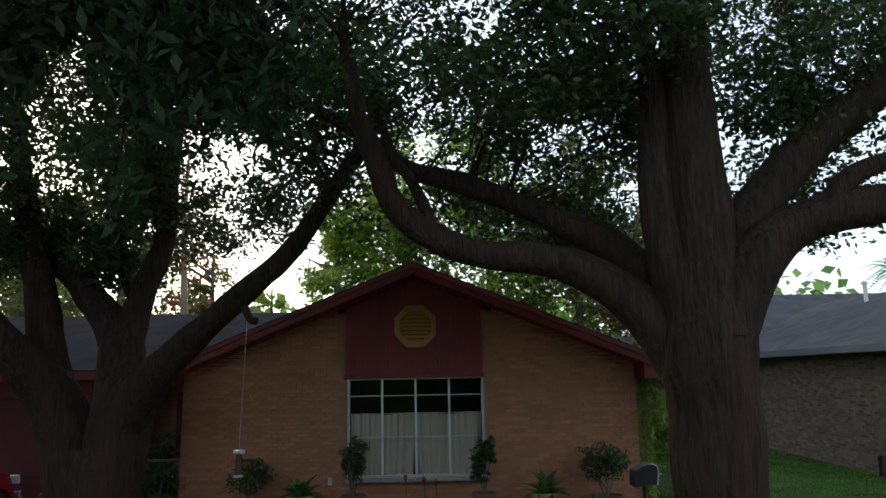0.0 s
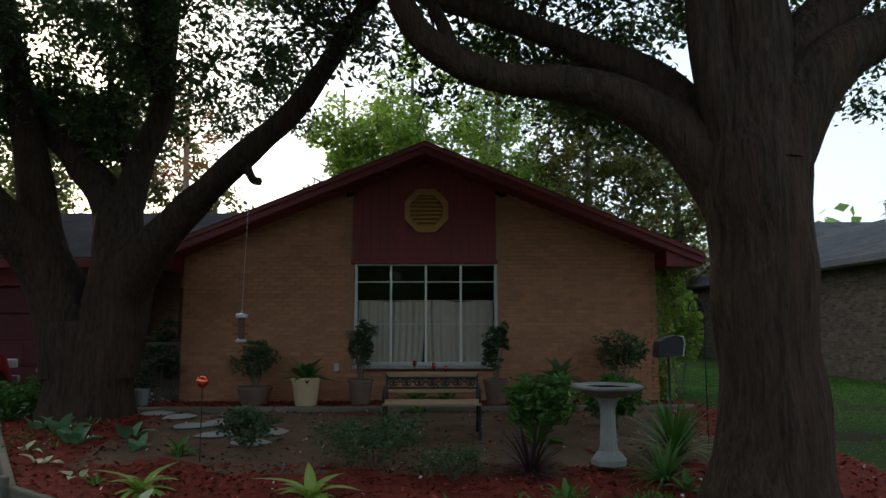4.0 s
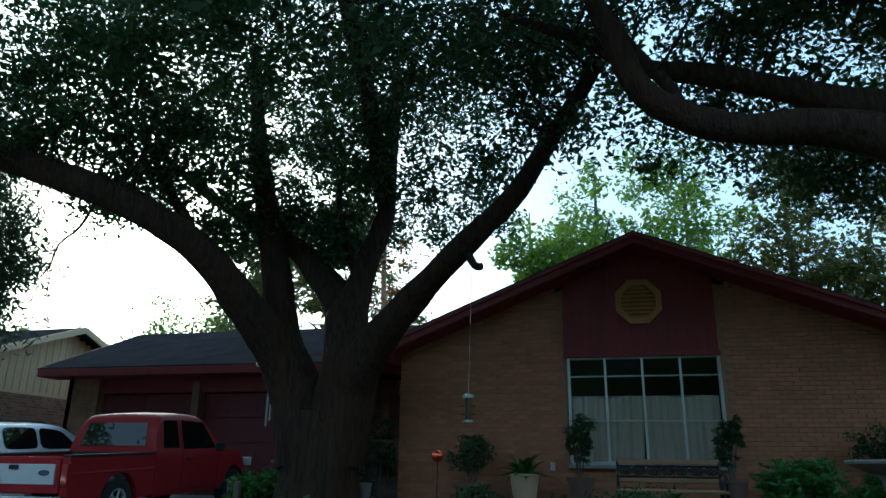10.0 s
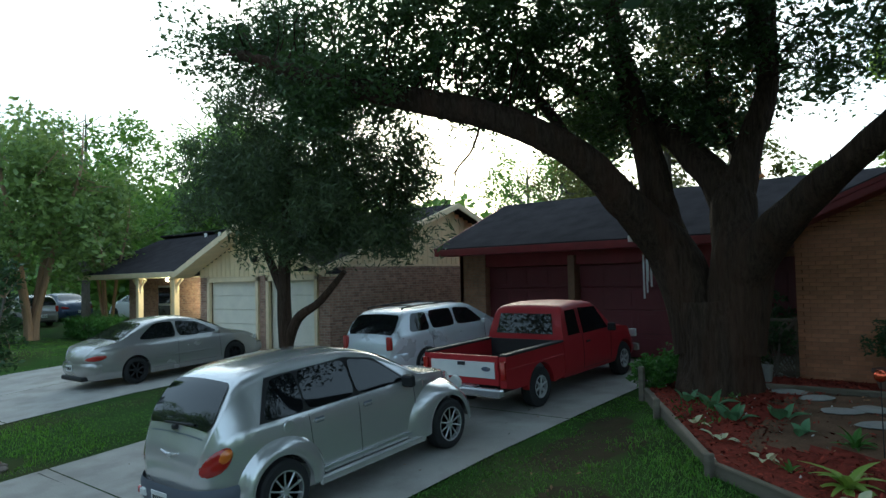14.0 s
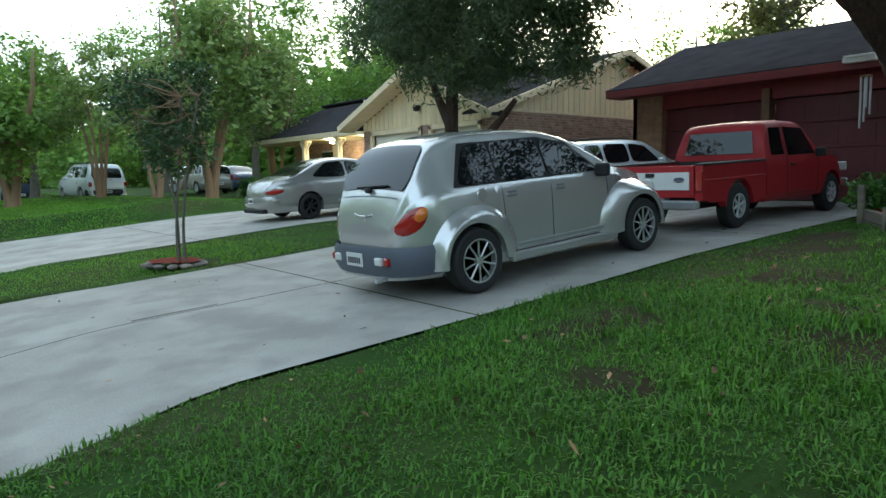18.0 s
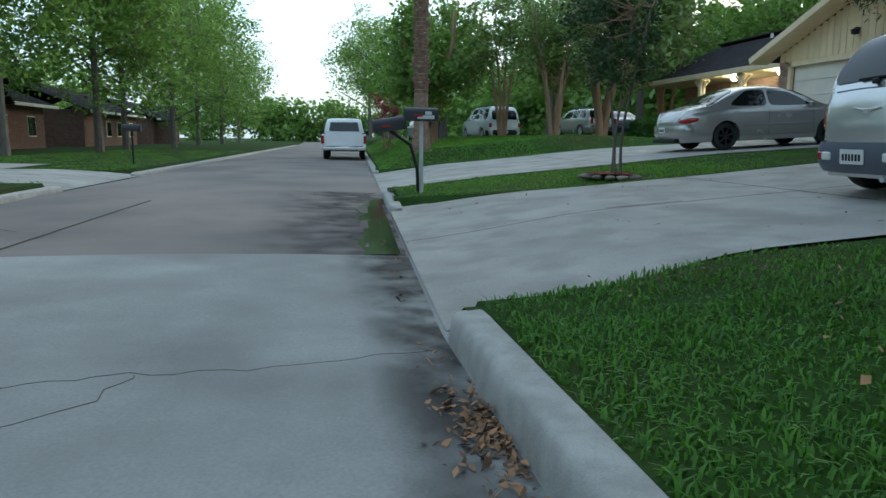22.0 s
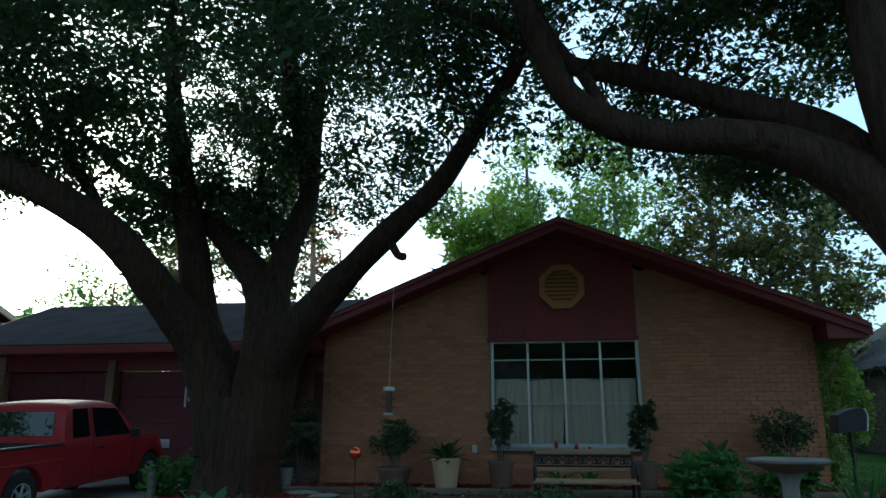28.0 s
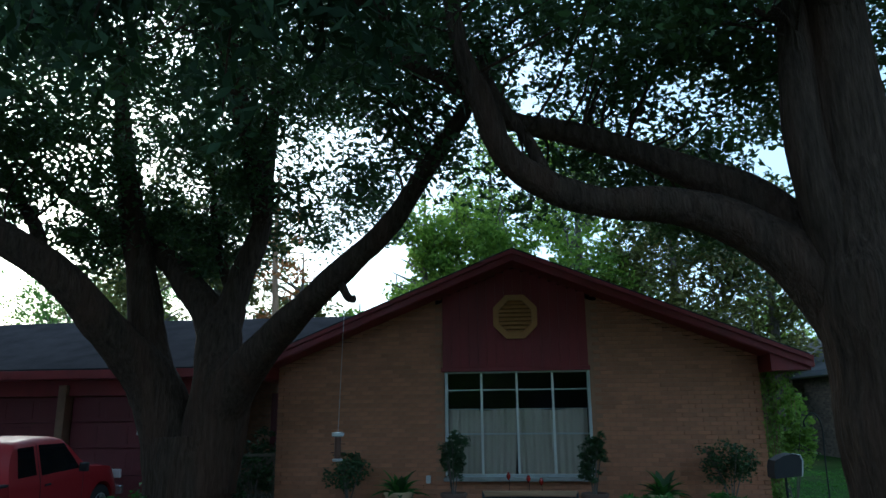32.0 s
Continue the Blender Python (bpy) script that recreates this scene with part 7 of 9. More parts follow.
    for a, tw in ((1.06, 0.70), (4.24, 0.71)):
        for s in (-1, 1):
            wheel(0.345, 0.2, th, (s * tw, a, 0.345), s, 6, None, "", 0.55)
    return th


place(pickup(redcar_m, "faded red extended-cab pickup with a white tailgate panel", "cars in the driveway"), -7.74, -2.68, drive_z(-2.68) + 0.015, drive_z(0.4) + 0.015, 3.18, 0, 1.06).scale = (0.94, 0.93, 0.92)
place(pickup(whitecar_m, "white pickup parked at the kerb down the street", white_gate=False), -34.3, -11.95, -0.51, -0.51, 3.18, 87, 1.06).scale = (1.16, 1.16, 1.13)


def saloon(paint, label, category="car", name="sedan_car", group="", style="sedan", detail=True):
    """A four-door saloon or estate."""
    if style == "sedan":
        sh = Shell([(0, 0.52), (0.015, 0.64), (0.06, 0.78), (0.16, 0.885), (0.34, 0.95), (0.6, 0.995), (0.8, 1.04), (1.15, 1.22), (1.5, 1.35), (1.8, 1.405), (2.3, 1.42), (2.7, 1.385), (3.0, 1.3), (3.7, 0.98), (4.3, 0.86), (4.75, 0.7), (4.95, 0.56), (5.0, 0.42)],
                   [(0, 0.5), (0.06, 0.74), (0.2, 0.84), (0.6, 0.9), (1.2, 0.93), (3.4, 0.91), (4.3, 0.8), (5, 0.4)], [(0, 0.38), (0.04, 0.52), (0.12, 0.64), (0.3, 0.76), (0.6, 0.84), (1.1, 0.89), (3.8, 0.89), (4.5, 0.8), (4.85, 0.64), (5.0, 0.42)], 0.2, (1.12, 3.88), 0.355, 0.315, 0.52, 0.016, 0.04)
        panes = [[(1.18, 1.0), (2.2, 0.965), (2.2, 1.345), (1.68, 1.33)], [(2.26, 0.965), (3.42, 0.955), (2.86, 1.27), (2.26, 1.35)]]
        fr, re = (3.62, 2.98, 0.92, 0.9), (0.74, 1.46, 0.9, 0.84)
    elif style == "estate":
        sh = Shell([(0, 0.6), (0.03, 0.8), (0.12, 0.98), (0.4, 1.34), (0.52, 1.41), (0.8, 1.45), (2.3, 1.46), (2.7, 1.42), (3.45, 1.0), (4.2, 0.87), (4.5, 0.72), (4.6, 0.5)],
                   [(0, 0.58), (0.1, 0.93), (0.4, 0.95), (3.2, 0.93), (4.2, 0.8), (4.6, 0.45)], [(0, 0.66), (0.2, 0.78), (0.8, 0.85), (3.6, 0.85), (4.3, 0.76), (4.6, 0.55)], 0.2, (0.95, 3.55), 0.35, 0.31, 0.36, 0.01, 0.03)
        panes = [[(0.5, 1.0), (1.12, 1.0), (1.12, 1.38), (0.66, 1.38)], [(1.2, 1.0), (1.98, 1.0), (1.98, 1.39), (1.2, 1.39)], [(2.05, 1.0), (3.05, 0.98), (2.62, 1.33), (2.05, 1.39)]]
        fr, re = (3.38, 2.76, 0.92, 0.9), (0.125, 0.43, 0.95, 0.93)
    else:
        sh = Shell([(0, 0.7), (0.03, 0.9), (0.08, 1.08), (0.28, 1.6), (0.4, 1.68), (0.8, 1.72), (2.4, 1.72), (2.75, 1.66), (3.3, 1.16), (3.45, 1.1), (4.2, 1.02), (4.5, 0.9), (4.6, 0.6)],
                   [(0, 0.68), (0.06, 1.0), (3.2, 1.06), (4.2, 0.96), (4.6, 0.55)], [(0, 0.76), (0.2, 0.83), (0.8, 0.87), (3.6, 0.87), (4.3, 0.8), (4.6, 0.65)], 0.34, (0.95, 3.6), 0.4, 0.36, 0.3, 0.03, 0.02)
        panes = [[(0.32, 1.12), (1.0, 1.12), (1.0, 1.6), (0.42, 1.6)], [(1.08, 1.12), (1.9, 1.12), (1.9, 1.61), (1.08, 1.61)], [(1.97, 1.12), (2.95, 1.12), (2.6, 1.58), (1.97, 1.61)]]
        fr, re = (3.24, 2.82, 0.92, 0.92), (0.09, 0.26, 0.86, 0.88)
    th = thing(name, label, category, group)
    part("body", sh.body(), paint, th, angle=50)
    underside(sh, th, sh.sill)
    glasshouse(sh, th, panes, fr, re)
    yb = panes[1][0][0] - 0.03
    for s in (-1, 1):
        if detail:
            seams(sh, [(yb, sh.sill + 0.12, yb, sh.bz(yb)), (panes[-1][1][0] + 0.03, sh.sill + 0.12, panes[-1][1][0], sh.bz(yb)), (1.5, sh.sill + 0.12, 3.3, sh.sill + 0.12)], s, th)
            m = M()
            m.beam((s * (sh.hw(1.7, 0.55) + 0.008), 1.6, 0.55), (s * (sh.hw(3.2, 0.55) + 0.008), 3.3, 0.55), 0.016, 0.04, 0.006)
            part("side_moulding", m, paint, th)
            for y in (yb - 0.2 + 0.3, panes[-1][0][0] + 0.15):
                m = M()
                m.box((s * (sh.hw(y, sh.bz(y) - 0.1) + 0.012), y, sh.bz(y) - 0.1), (0.02, 0.14, 0.03), 0.008)
                part("door_handle", m, paint, th)
        m = M()
        ym = panes[-1][1][0] - 0.1
        m.box((s * (sh.hw(ym, sh.bz(ym)) + 0.08), ym, sh.bz(ym) + 0.06), (0.15, 0.09, 0.11), 0.03)
        part("door_mirror", m, paint, th)
        if style == "sedan":
            part("tail_lamp", sh.side_blob(0.26, 0.70, 0.2, 0.06, s, 0.012, 0.12), red_lens_m, th)
        else:
            m = M()
            m.box((s * (sh.hw(0.08, 0.8) - 0.06), 0.03, 0.82), (0.13, 0.1, 0.28 if style == "estate" else 0.2), 0.03)
            part("tail_lamp", m, red_lens_m, th)
        part("head_lamp", sh.side_blob(sh.y1 - 0.28, 0.66, 0.15, 0.06, s, 0.015), plate_m, th)
        if style in ("estate", "suv"):
            m = M()
            zr = sh.tz(1.5) + 0.05
            s2 = spline([(s * 0.5, 0.62, zr - 0.05, 0.014), (s * 0.5, 0.75, zr, 0.014), (s * 0.5, 2.2, zr, 0.014), (s * 0.5, 2.4, zr - 0.06, 0.014)], 4)
            m.tube(s2[:, :3], s2[:, 3], 6)
            part("roof_rail", m, dark_m, th)
    if style in ("estate", "suv"):
        for y in (1.0, 2.0):
            m = M()
            m.tube([(-0.5, y, sh.tz(1.5) + 0.055), (0.5, y, sh.tz(1.5) + 0.055)], [0.012, 0.012], 6)
            part("roof_bar", m, dark_m, th)
    part("rear_bumper", bumper(sh, -0.03, 0.34, 0.6), paint if style != "suv" else dark_m, th)
    part("front_bumper", bumper(sh, sh.y1 + 0.03, 0.26, 0.5, True), paint, th)
    plate(th, -0.075, 0.5, 0.28, 0.13)
    m = M()
    m.box((0, 0.05, 0.25), (1.1, 0.2, 0.1), 0.03)
    part("rear_valance", m, dark_m, th)
    wheels(sh, th, sh.hub, 0.19, float(np.max(sh.width[:, 1])) - 0.12, 7, rim_m if style != "sedan" else dark_m)
    return th


place(saloon(silver2_m, "silver oval-styled sedan parked on the neighbour driveway"), -16.95, -4.45, drive_z(-4.45) + 0.015, drive_z(-1.95) + 0.015, 2.76, 0, 1.12).scale = (0.92, 0.9, 0.94)
place(saloon(wagon_m, "pale silver estate car with roof rails in the driveway", "station wagon", "estate_car", "cars in the driveway", "estate"), -11.3, -1.35, drive_z(-1.75) + 0.015, drive_z(0.85) + 0.015, 2.6, 0, 0.95).scale = (0.96, 0.95, 0.95)
place(saloon(blackcar_m, "black sport utility car on the drive across the street", "car", "suv_car", "", "suv"), -22.6, -23.2, drive_z(-23.2) + 0.02, drive_z(-25.8) + 0.02, 2.65, 180, 0.95).scale = (0.88, 0.88, 0.86)
for x, y, rz, paint, style, label in ((-37.5, 1.2, 95, silver2_m, "estate", "pale grey estate car parked on a far drive"), (-36.0, -4.4, 95, wagon_m, "suv", "silver utility car parked on a far drive"), (-33.6, 5.6, 92, whitecar_m, "sedan", "white sedan parked beyond the trees"), (-44, -6.5, 92, bluecar_m, "suv", "dark car parked far down the street"), (-40, 4, 92, bluecar_m, "sedan", "dark blue car parked beyond the trees")):
    place(saloon(paint, label, "car", "parked_car", "far parked cars", style, False), x, y, drive_z(y) + 0.03, drive_z(y) + 0.03, 2.7, rz, 1.0)


# ---- the front garden ----
WALL = [(-5.75, -1.7, 0.62), (-5.0, -2.9, 0.60), (-3.66, -4.85, 0.45), (-1.57, -6.3, 0.40), (0.89, -6.36, 0.40), (1.62, -7.4, 0.40), (2.0, -8.1, 0.39), (2.6, -9.2, 0.40)]


def bed_z(x, y):
    return max(0.38 + 0.24 * step(-5.5, -1.0, y), ground_z(x, y) + 0.035) + 0.018 * noise.noise(Vector((x * 2.1, y * 2.1, 5)))


edge = thing("bed_wall", "low weathered grey timber wall holding the flower bed", "retaining wall")
for k in range(len(WALL) - 1):
    (xa, ya, za), (xb, yb, zb) = WALL[k], WALL[k + 1]
    for r in range(2):
        b = M()
        o = 0.012 * ((k + r) % 2)
        b.beam((xa, ya + o, za - 0.075 - 0.155 * r), (xb, yb + o, zb - 0.075 - 0.155 * r), 0.085, 0.148, 0.012)
        b.v = [(p[0], p[1] + 0.006 * noise.noise(Vector(p) * 3), p[2] + 0.01 * noise.noise(Vector((p[0] * 0.8, p[1], k + r)))) for p in b.v]
        part("timber", b, damp_wood_m if k in (3, 4, 5) and r == (0 if k == 3 else 1) or k == 4 else wood_m, edge)
for k, (x, y, top) in enumerate(((-5.78, -1.78, 0.95), (-5.05, -2.98, 0.70), (-3.69, -4.93, 0.55), (-1.57, -6.38, 0.5), (0.89, -6.44, 0.6), (2.02, -8.2, 0.5))):
    b = M()
    b.box((x, y, top / 2 + 0.0), (0.085, 0.085, top), 0.012, Matrix.Rotation(0.6 * k, 3, "Z"))
    part("post", b, wood_m, edge)

OUT = [(p[0] + 0.02, p[1] + 0.04) for p in WALL] + [(3.4, -9.3), (4.3, -8.2), (4.75, -6), (4.7, -3.0), (4.3, -0.3)]
seg = np.cumsum([0] + [math.dist(OUT[k], OUT[k + 1]) for k in range(len(OUT) - 1)])
NB = 70


def bed_pt(u, v):
    s = u * seg[-1]
    ox, oy = np.interp(s, seg, [p[0] for p in OUT]), np.interp(s, seg, [p[1] for p in OUT])
    ix, iy = -5.5 + 9.6 * u, -0.02 if u > 0.12 else 0.3
    x, y = ox + (ix - ox) * v, oy + (iy - oy) * v
    z = bed_z(x, y)
    if v == 0:
        z = ground_z(x, y) - 0.03 if s > seg[7] + 0.1 else float(np.interp(s, seg[:8], [p[2] for p in WALL])) - 0.06
    return (x, y, z)


bed = M()
bed.grid(bed_pt, NB, 34)
bed_ob = solo("flower_bed", bed, mulch_m, "flower bed of red bark mulch with bare brown soil in the middle", "flower bed", "structure", angle=80)
bed_ob.data.materials.append(soil_m)
for p in bed_ob.data.polygons:
    c = p.center
    if -3.6 < c.x + 0.5 * noise.noise(c * 1.3) < 3.6 and -4.1 < c.y + 0.6 * noise.noise(c * 1.1) < -0.95:
        p.material_index = 1


def scatter(n, rs, keep):
    """Random spots on the flower bed."""
    p = np.column_stack([rs.uniform(-5.8, 4.6, n), rs.uniform(-9.2, 0, n)])
    return [q for q in p if inside(q[0], q[1]) and keep(q[0], q[1])]


def inside(x, y, poly=OUT + [(3.9, 0), (-5.4, 0.2)]):
    c = False
    for k in range(len(poly)):
        (x1, y1), (x2, y2) = poly[k], poly[k - 1]
        if (y1 > y) != (y2 > y) and x < (x2 - x1) * (y - y1) / (y2 - y1) + x1:
            c = not c
    return c


def flakes(name, spots, z_of, size, material, label, category, rs, lift=0.012, tilt=0.35, wide=0.35):
    """Loose flat bits lying about: bark chips, dry leaves, pebbly crumbs."""
    n = len(spots)
    sp = np.array(spots)
    a = rs.random(n) * 6.28
    ln = size * (0.5 + rs.random(n))
    d = np.column_stack([np.cos(a), np.sin(a), rs.normal(size=n) * tilt]) * ln[:, None]
    s = np.column_stack([-np.sin(a), np.cos(a), rs.normal(size=n) * tilt]) * (ln * wide)[:, None]
    c = np.column_stack([sp[:, 0], sp[:, 1], [z_of(q[0], q[1]) + lift for q in sp]])
    up = np.array([0, 0, 1.0]) * (ln * 0.12)[:, None]
    v = np.stack([c - d, c - s + up, c + d, c + s + up], 1).reshape(-1, 3)
    ob = tagged(new(name, raw(name, v, np.arange(n * 4).reshape(n, 4), material, False)), label, category, "", "stuff")
    return ob


rs = np.random.default_rng(401)
flakes("bark_chips", scatter(26000, rs, lambda x, y: not (-3.4 < x < 3.4 and -3.9 < y < -1.05) or rs.random() < 0.12), bed_z, 0.032, chip_m, "loose red bark chips over the bed", "bark chips", rs)
flakes("pale_crumbs", scatter(420, rs, lambda x, y: True), bed_z, 0.016, plate_m, "small pale bits of stone in the soil", "gravel", rs, 0.015, 0.5, 0.8)
flakes("fallen_leaves", scatter(900, rs, lambda x, y: y > -4.5), bed_z, 0.025, dead_leaf_m, "dry fallen leaves in the flower bed", "fallen leaves", rs, 0.02, 0.4, 0.5)

# timber edging in front of the house, with the mulch strip behind it
strip = M()
strip.grid(lambda u, v: (-4.3 + 8.25 * u, -0.86 + 0.85 * v + 0.1 * u * (1 - v), 0.685 + 0.015 * noise.noise(Vector((u * 30, v * 4, 0)))), 50, 5)
solo("mulch_strip", strip, mulch_m, "strip of red mulch along the house wall", "mulch", "structure", angle=80)
flakes("bark_chips", [(x, y) for x, y in np.column_stack([rs.uniform(-4.3, 3.9, 1800), rs.uniform(-0.8, -0.02, 1800)])], lambda x, y: 0.685, 0.032, chip_m, "loose red bark chips along the wall", "bark chips", rs)
edging = thing("timber_edging", "grey landscape timbers edging the strip by the house", "edging")
for x0, x1, y0, y1 in ((-4.35, -2.2, -0.95, -0.92), (-2.19, 0.0, -0.92, -0.88), (0.01, 2.1, -0.88, -0.84), (2.11, 4.05, -0.84, -0.78)):
    b = M()
    b.beam((x0, y0, 0.655), (x1, y1, 0.655), 0.09, 0.10, 0.02)
    part("timber", b, wood_m, edging)


# leaves and plants
def blade_mesh(name, material, ln, w, rise, droop, fold=0.2, peak=0.5, nu=6):
    """One leaf growing along x from its root: arching, tapered and folded along its middle."""
    m = M()

    def fn(u, v):
        wd = w * (math.sin(math.pi * min(1, u ** (math.log(0.5) / math.log(peak)))) ** 0.8 * 0.97 + 0.03 * (1 - u))
        s = (v - 0.5) * 2
        return (ln * (u - 0.12 * droop * u * u), s * wd / 2, rise * u - droop * u * u * ln + abs(s) * wd * fold)
    m.grid(fn, nu, 2)
    return m.mesh(name, material, 0)


def plant(name, label, x, y, z, meshes, n, rs, tilt=(5, 60), scale=(0.7, 1.15), category="plant", group="", spread=0.03, parent=None):
    """A clump of leaves, each its own piece, fanned out round the root."""
    th = parent or thing(name, label, category, group, loc=(x, y, z))
    for k in range(n):
        a = 360 * (k * 0.381966 + 0.05 * rs.random())
        t = tilt[0] + (tilt[1] - tilt[0]) * ((k + 0.5) / n)
        ob = new("leaf", meshes[k % len(meshes)])
        s = rs.uniform(*scale)
        r = spread * rs.random()
        ob.matrix_world = pose(x if parent else r * math.cos(radians(a)), y if parent else r * math.sin(radians(a)), z if parent else 0, 0, -t, a) @ Matrix.Scale(s, 4)
        ob.parent = th
        tagged(ob)
    return th


def bush(name, label, x, y, z, r, h, leaf, n, size, seed, category="shrub", stretch=0.5, droop=0.1, per=26, group="", stems=6, bark=bark2_m):
    """A shrub: a handful of stems and a crown of leaf tufts."""
    rs = np.random.default_rng(seed)
    th = thing(name, label, category, group, loc=(x, y, z))
    m = M()
    for k in range(stems):
        a = rs.random() * 6.28
        s = spline([(0.02 * math.cos(a), 0.02 * math.sin(a), 0, 0.011), (r * 0.35 * math.cos(a), r * 0.35 * math.sin(a), h * 0.45, 0.008), (r * 0.7 * math.cos(a), r * 0.7 * math.sin(a), h * 0.8, 0.003)], 3)
        m.tube(s[:, :3], s[:, 3], 5, False)
    tagged(part("stem_tuft", m, bark, th), kind="stuff")
    c = clumps([(0, 0, h * 0.58, r * 0.8, r * 0.8, h * 0.36, n), (r * 0.3, -r * 0.2, h * 0.7, r * 0.5, r * 0.5, h * 0.3, n // 4), (-r * 0.35, 0.1 * r, h * 0.45, r * 0.55, r * 0.5, h * 0.28, n // 4)], rs)
    foliage("foliage", c, per, r * 0.26, size, leaf, th, rs, droop, stretch)
    return th


def spiky(name, label, x, y, z, n, ln, w, material, seed, lo=-5, hi=85, droop=0.6, category="plant", group=""):
    """A spray of narrow arching blades from one root, joined where they are too fine to tell apart."""
    rs = np.random.default_rng(seed)
    th = thing(name, label, category, group, loc=(x, y, z))
    v, f = [], []
    for k in range(n):
        a, el = rs.random() * 6.28, radians(rs.uniform(lo, hi))
        l, ca = ln * rs.uniform(0.6, 1.15), math.cos(el)
        d, s = np.array([math.cos(a), math.sin(a)]), np.array([-math.sin(a), math.cos(a), 0.0])
        i = len(v)
        for j in range(5):
            t = j / 4
            q = np.array([*(d * (0.03 + l * t * (ca + 0.25 * t * droop))), l * t * math.sin(el) - droop * l * 0.5 * t * t * (0.3 + ca)])
            wd = w * (1 - t) ** 0.6 * (0.55 + 0.9 * min(t * 2, 1)) / 2
            v += [q - s * wd, q + s * wd]
        f += [(i + 2 * j, i + 2 * j + 1, i + 2 * j + 3, i + 2 * j + 2) for j in range(4)]
    tagged(part("blade_spray", raw("blade_spray", v, f, material, False), None, th), kind="stuff")
    return th


hosta_l = [blade_mesh("striped_leaf", hosta_m, 0.30 + 0.04 * k, 0.095, 0.06, 0.7 + 0.2 * k, 0.2, 0.42) for k in range(3)]
eleph_l = [blade_mesh("broad_leaf", elephant_m, 0.30, 0.2, 0.05, 0.5, 0.15, 0.4), blade_mesh("broad_leaf", elephant_m, 0.26, 0.17, 0.08, 0.4, 0.15, 0.4)]
pale_l = [blade_mesh("pale_leaf", pale_leaf_m, 0.16, 0.11, 0.04, 0.6, 0.12, 0.4), blade_mesh("pale_leaf", pale_leaf_m, 0.13, 0.09, 0.03, 0.4, 0.12, 0.4)]
fern_l = [blade_mesh("green_leaf", fern_m, 0.28, 0.06, 0.05, 0.45, 0.2, 0.45), blade_mesh("green_leaf", fern_m, 0.24, 0.075, 0.05, 0.6, 0.2, 0.45)]
dark_l = [blade_mesh("dark_leaf", shrub_m, 0.26, 0.09, 0.05, 0.5, 0.18, 0.45)]
rs = np.random.default_rng(402)
for x, y, n, s in ((-2.44, -4.94, 18, 1.0), (-0.89, -5.21, 20, 1.15)):
    plant("striped_hosta", "clump of yellow-green striped lance leaves in red mulch", x, y, bed_z(x, y), hosta_l, n, rs, (0, 78), (0.75 * s, 1.15 * s), group="striped plants")
for x, y, n, s in ((-4.05, -3.0, 6, 1.0), (-4.5, -2.5, 6, 1.1), (-3.55, -2.75, 5, 1.1), (-4.9, -2.2, 5, 0.9), (-3.2, -3.3, 4, 0.8)):
    plant("elephant_ear", "broad upright blue-green leaves by the tree foot", x, y, bed_z(x, y), eleph_l, n, rs, (30, 82), (0.7 * s, 1.1 * s), group="broad-leaved plants", spread=0.12)
for x, y, n in ((-1.75, -5.85, 7), (-1.62, -5.95, 4), (-3.3, -4.4, 6), (-3.9, -3.9, 5), (-2.3, -5.4, 4), (-4.4, -3.4, 4), (1.55, -6.3, 7), (1.75, -6.6, 6), (2.15, -7.3, 8), (2.3, -7.8, 7), (2.05, -7.0, 6), (2.45, -8.4, 6), (1.85, -5.6, 6), (3.0, -7.4, 6)):
    plant("caladium", "pale green and white heart-shaped leaves", x, y, bed_z(x, y) + 0.02, pale_l, n, rs, (0, 60), (0.7, 1.3), group="pale-leaved plants", spread=0.12)
for x, y, n, s in ((-2.6, -3.6, 14, 1.0), (1.35, -3.1, 18, 1.35), (1.2, -5.9, 10, 0.7), (1.3, -5.2, 12, 0.8), (2.45, -4.9, 12, 0.9), (1.0, -5.7, 8, 0.7), (-3.0, -4.6, 8, 0.6), (0.3, -5.5, 7, 0.5), (-0.1, -1.0, 10, 0.8)):
    plant("garden_plant", "bright green leafy clump in the flower bed", x, y, bed_z(x, y), fern_l, n, rs, (5, 80), (0.7 * s, 1.15 * s), group="green clumps", spread=0.06)
bush("low_shrub", "dark low spreading shrub in the mulch", -1.9, -3.4, bed_z(-1.9, -3.4), 0.42, 0.5, shrub_m, 34, 0.055, 410)
bush("low_shrub", "dark low spreading shrub before the bench", -0.45, -4.0, bed_z(-0.45, -4.0), 0.72, 0.55, shrub_m, 60, 0.06, 411, stretch=0.3)
bush("low_shrub", "dark low spreading shrub before the bench", 0.35, -4.5, bed_z(0.35, -4.5), 0.45, 0.35, shrub_m, 28, 0.05, 412, stretch=0.3)
bush("corner_shrub", "green leafy shrub by the driveway corner", -5.35, -0.9, 0.5, 0.62, 0.85, fern_m, 70, 0.07, 413, droop=0.3)
bush("corner_shrub", "green leafy shrub by the driveway corner", -5.75, -1.45, 0.42, 0.42, 0.7, fern_m, 40, 0.08, 414, droop=0.3)
bush("entry_shrub", "dark shrub beside the entry", -4.3, 0.1, 0.6, 0.42, 1.1, shrub_m, 50, 0.06, 415)
bush("entry_shrub", "dark shrub beside the entry", -4.5, 0.9, 0.6, 0.4, 1.5, shrub_m, 50, 0.06, 416)
bush("garden_shrub", "bright green leafy shrub beside the bird bath", 1.4, -2.9, bed_z(1.4, -2.9), 0.5, 0.8, fern_m, 60, 0.10, 417, stretch=0.35)
bush("garden_shrub", "bright green leafy shrub beside the bird bath", 2.5, -2.3, bed_z(2.5, -2.3), 0.45, 0.7, fern_m, 46, 0.10, 418, stretch=0.35)
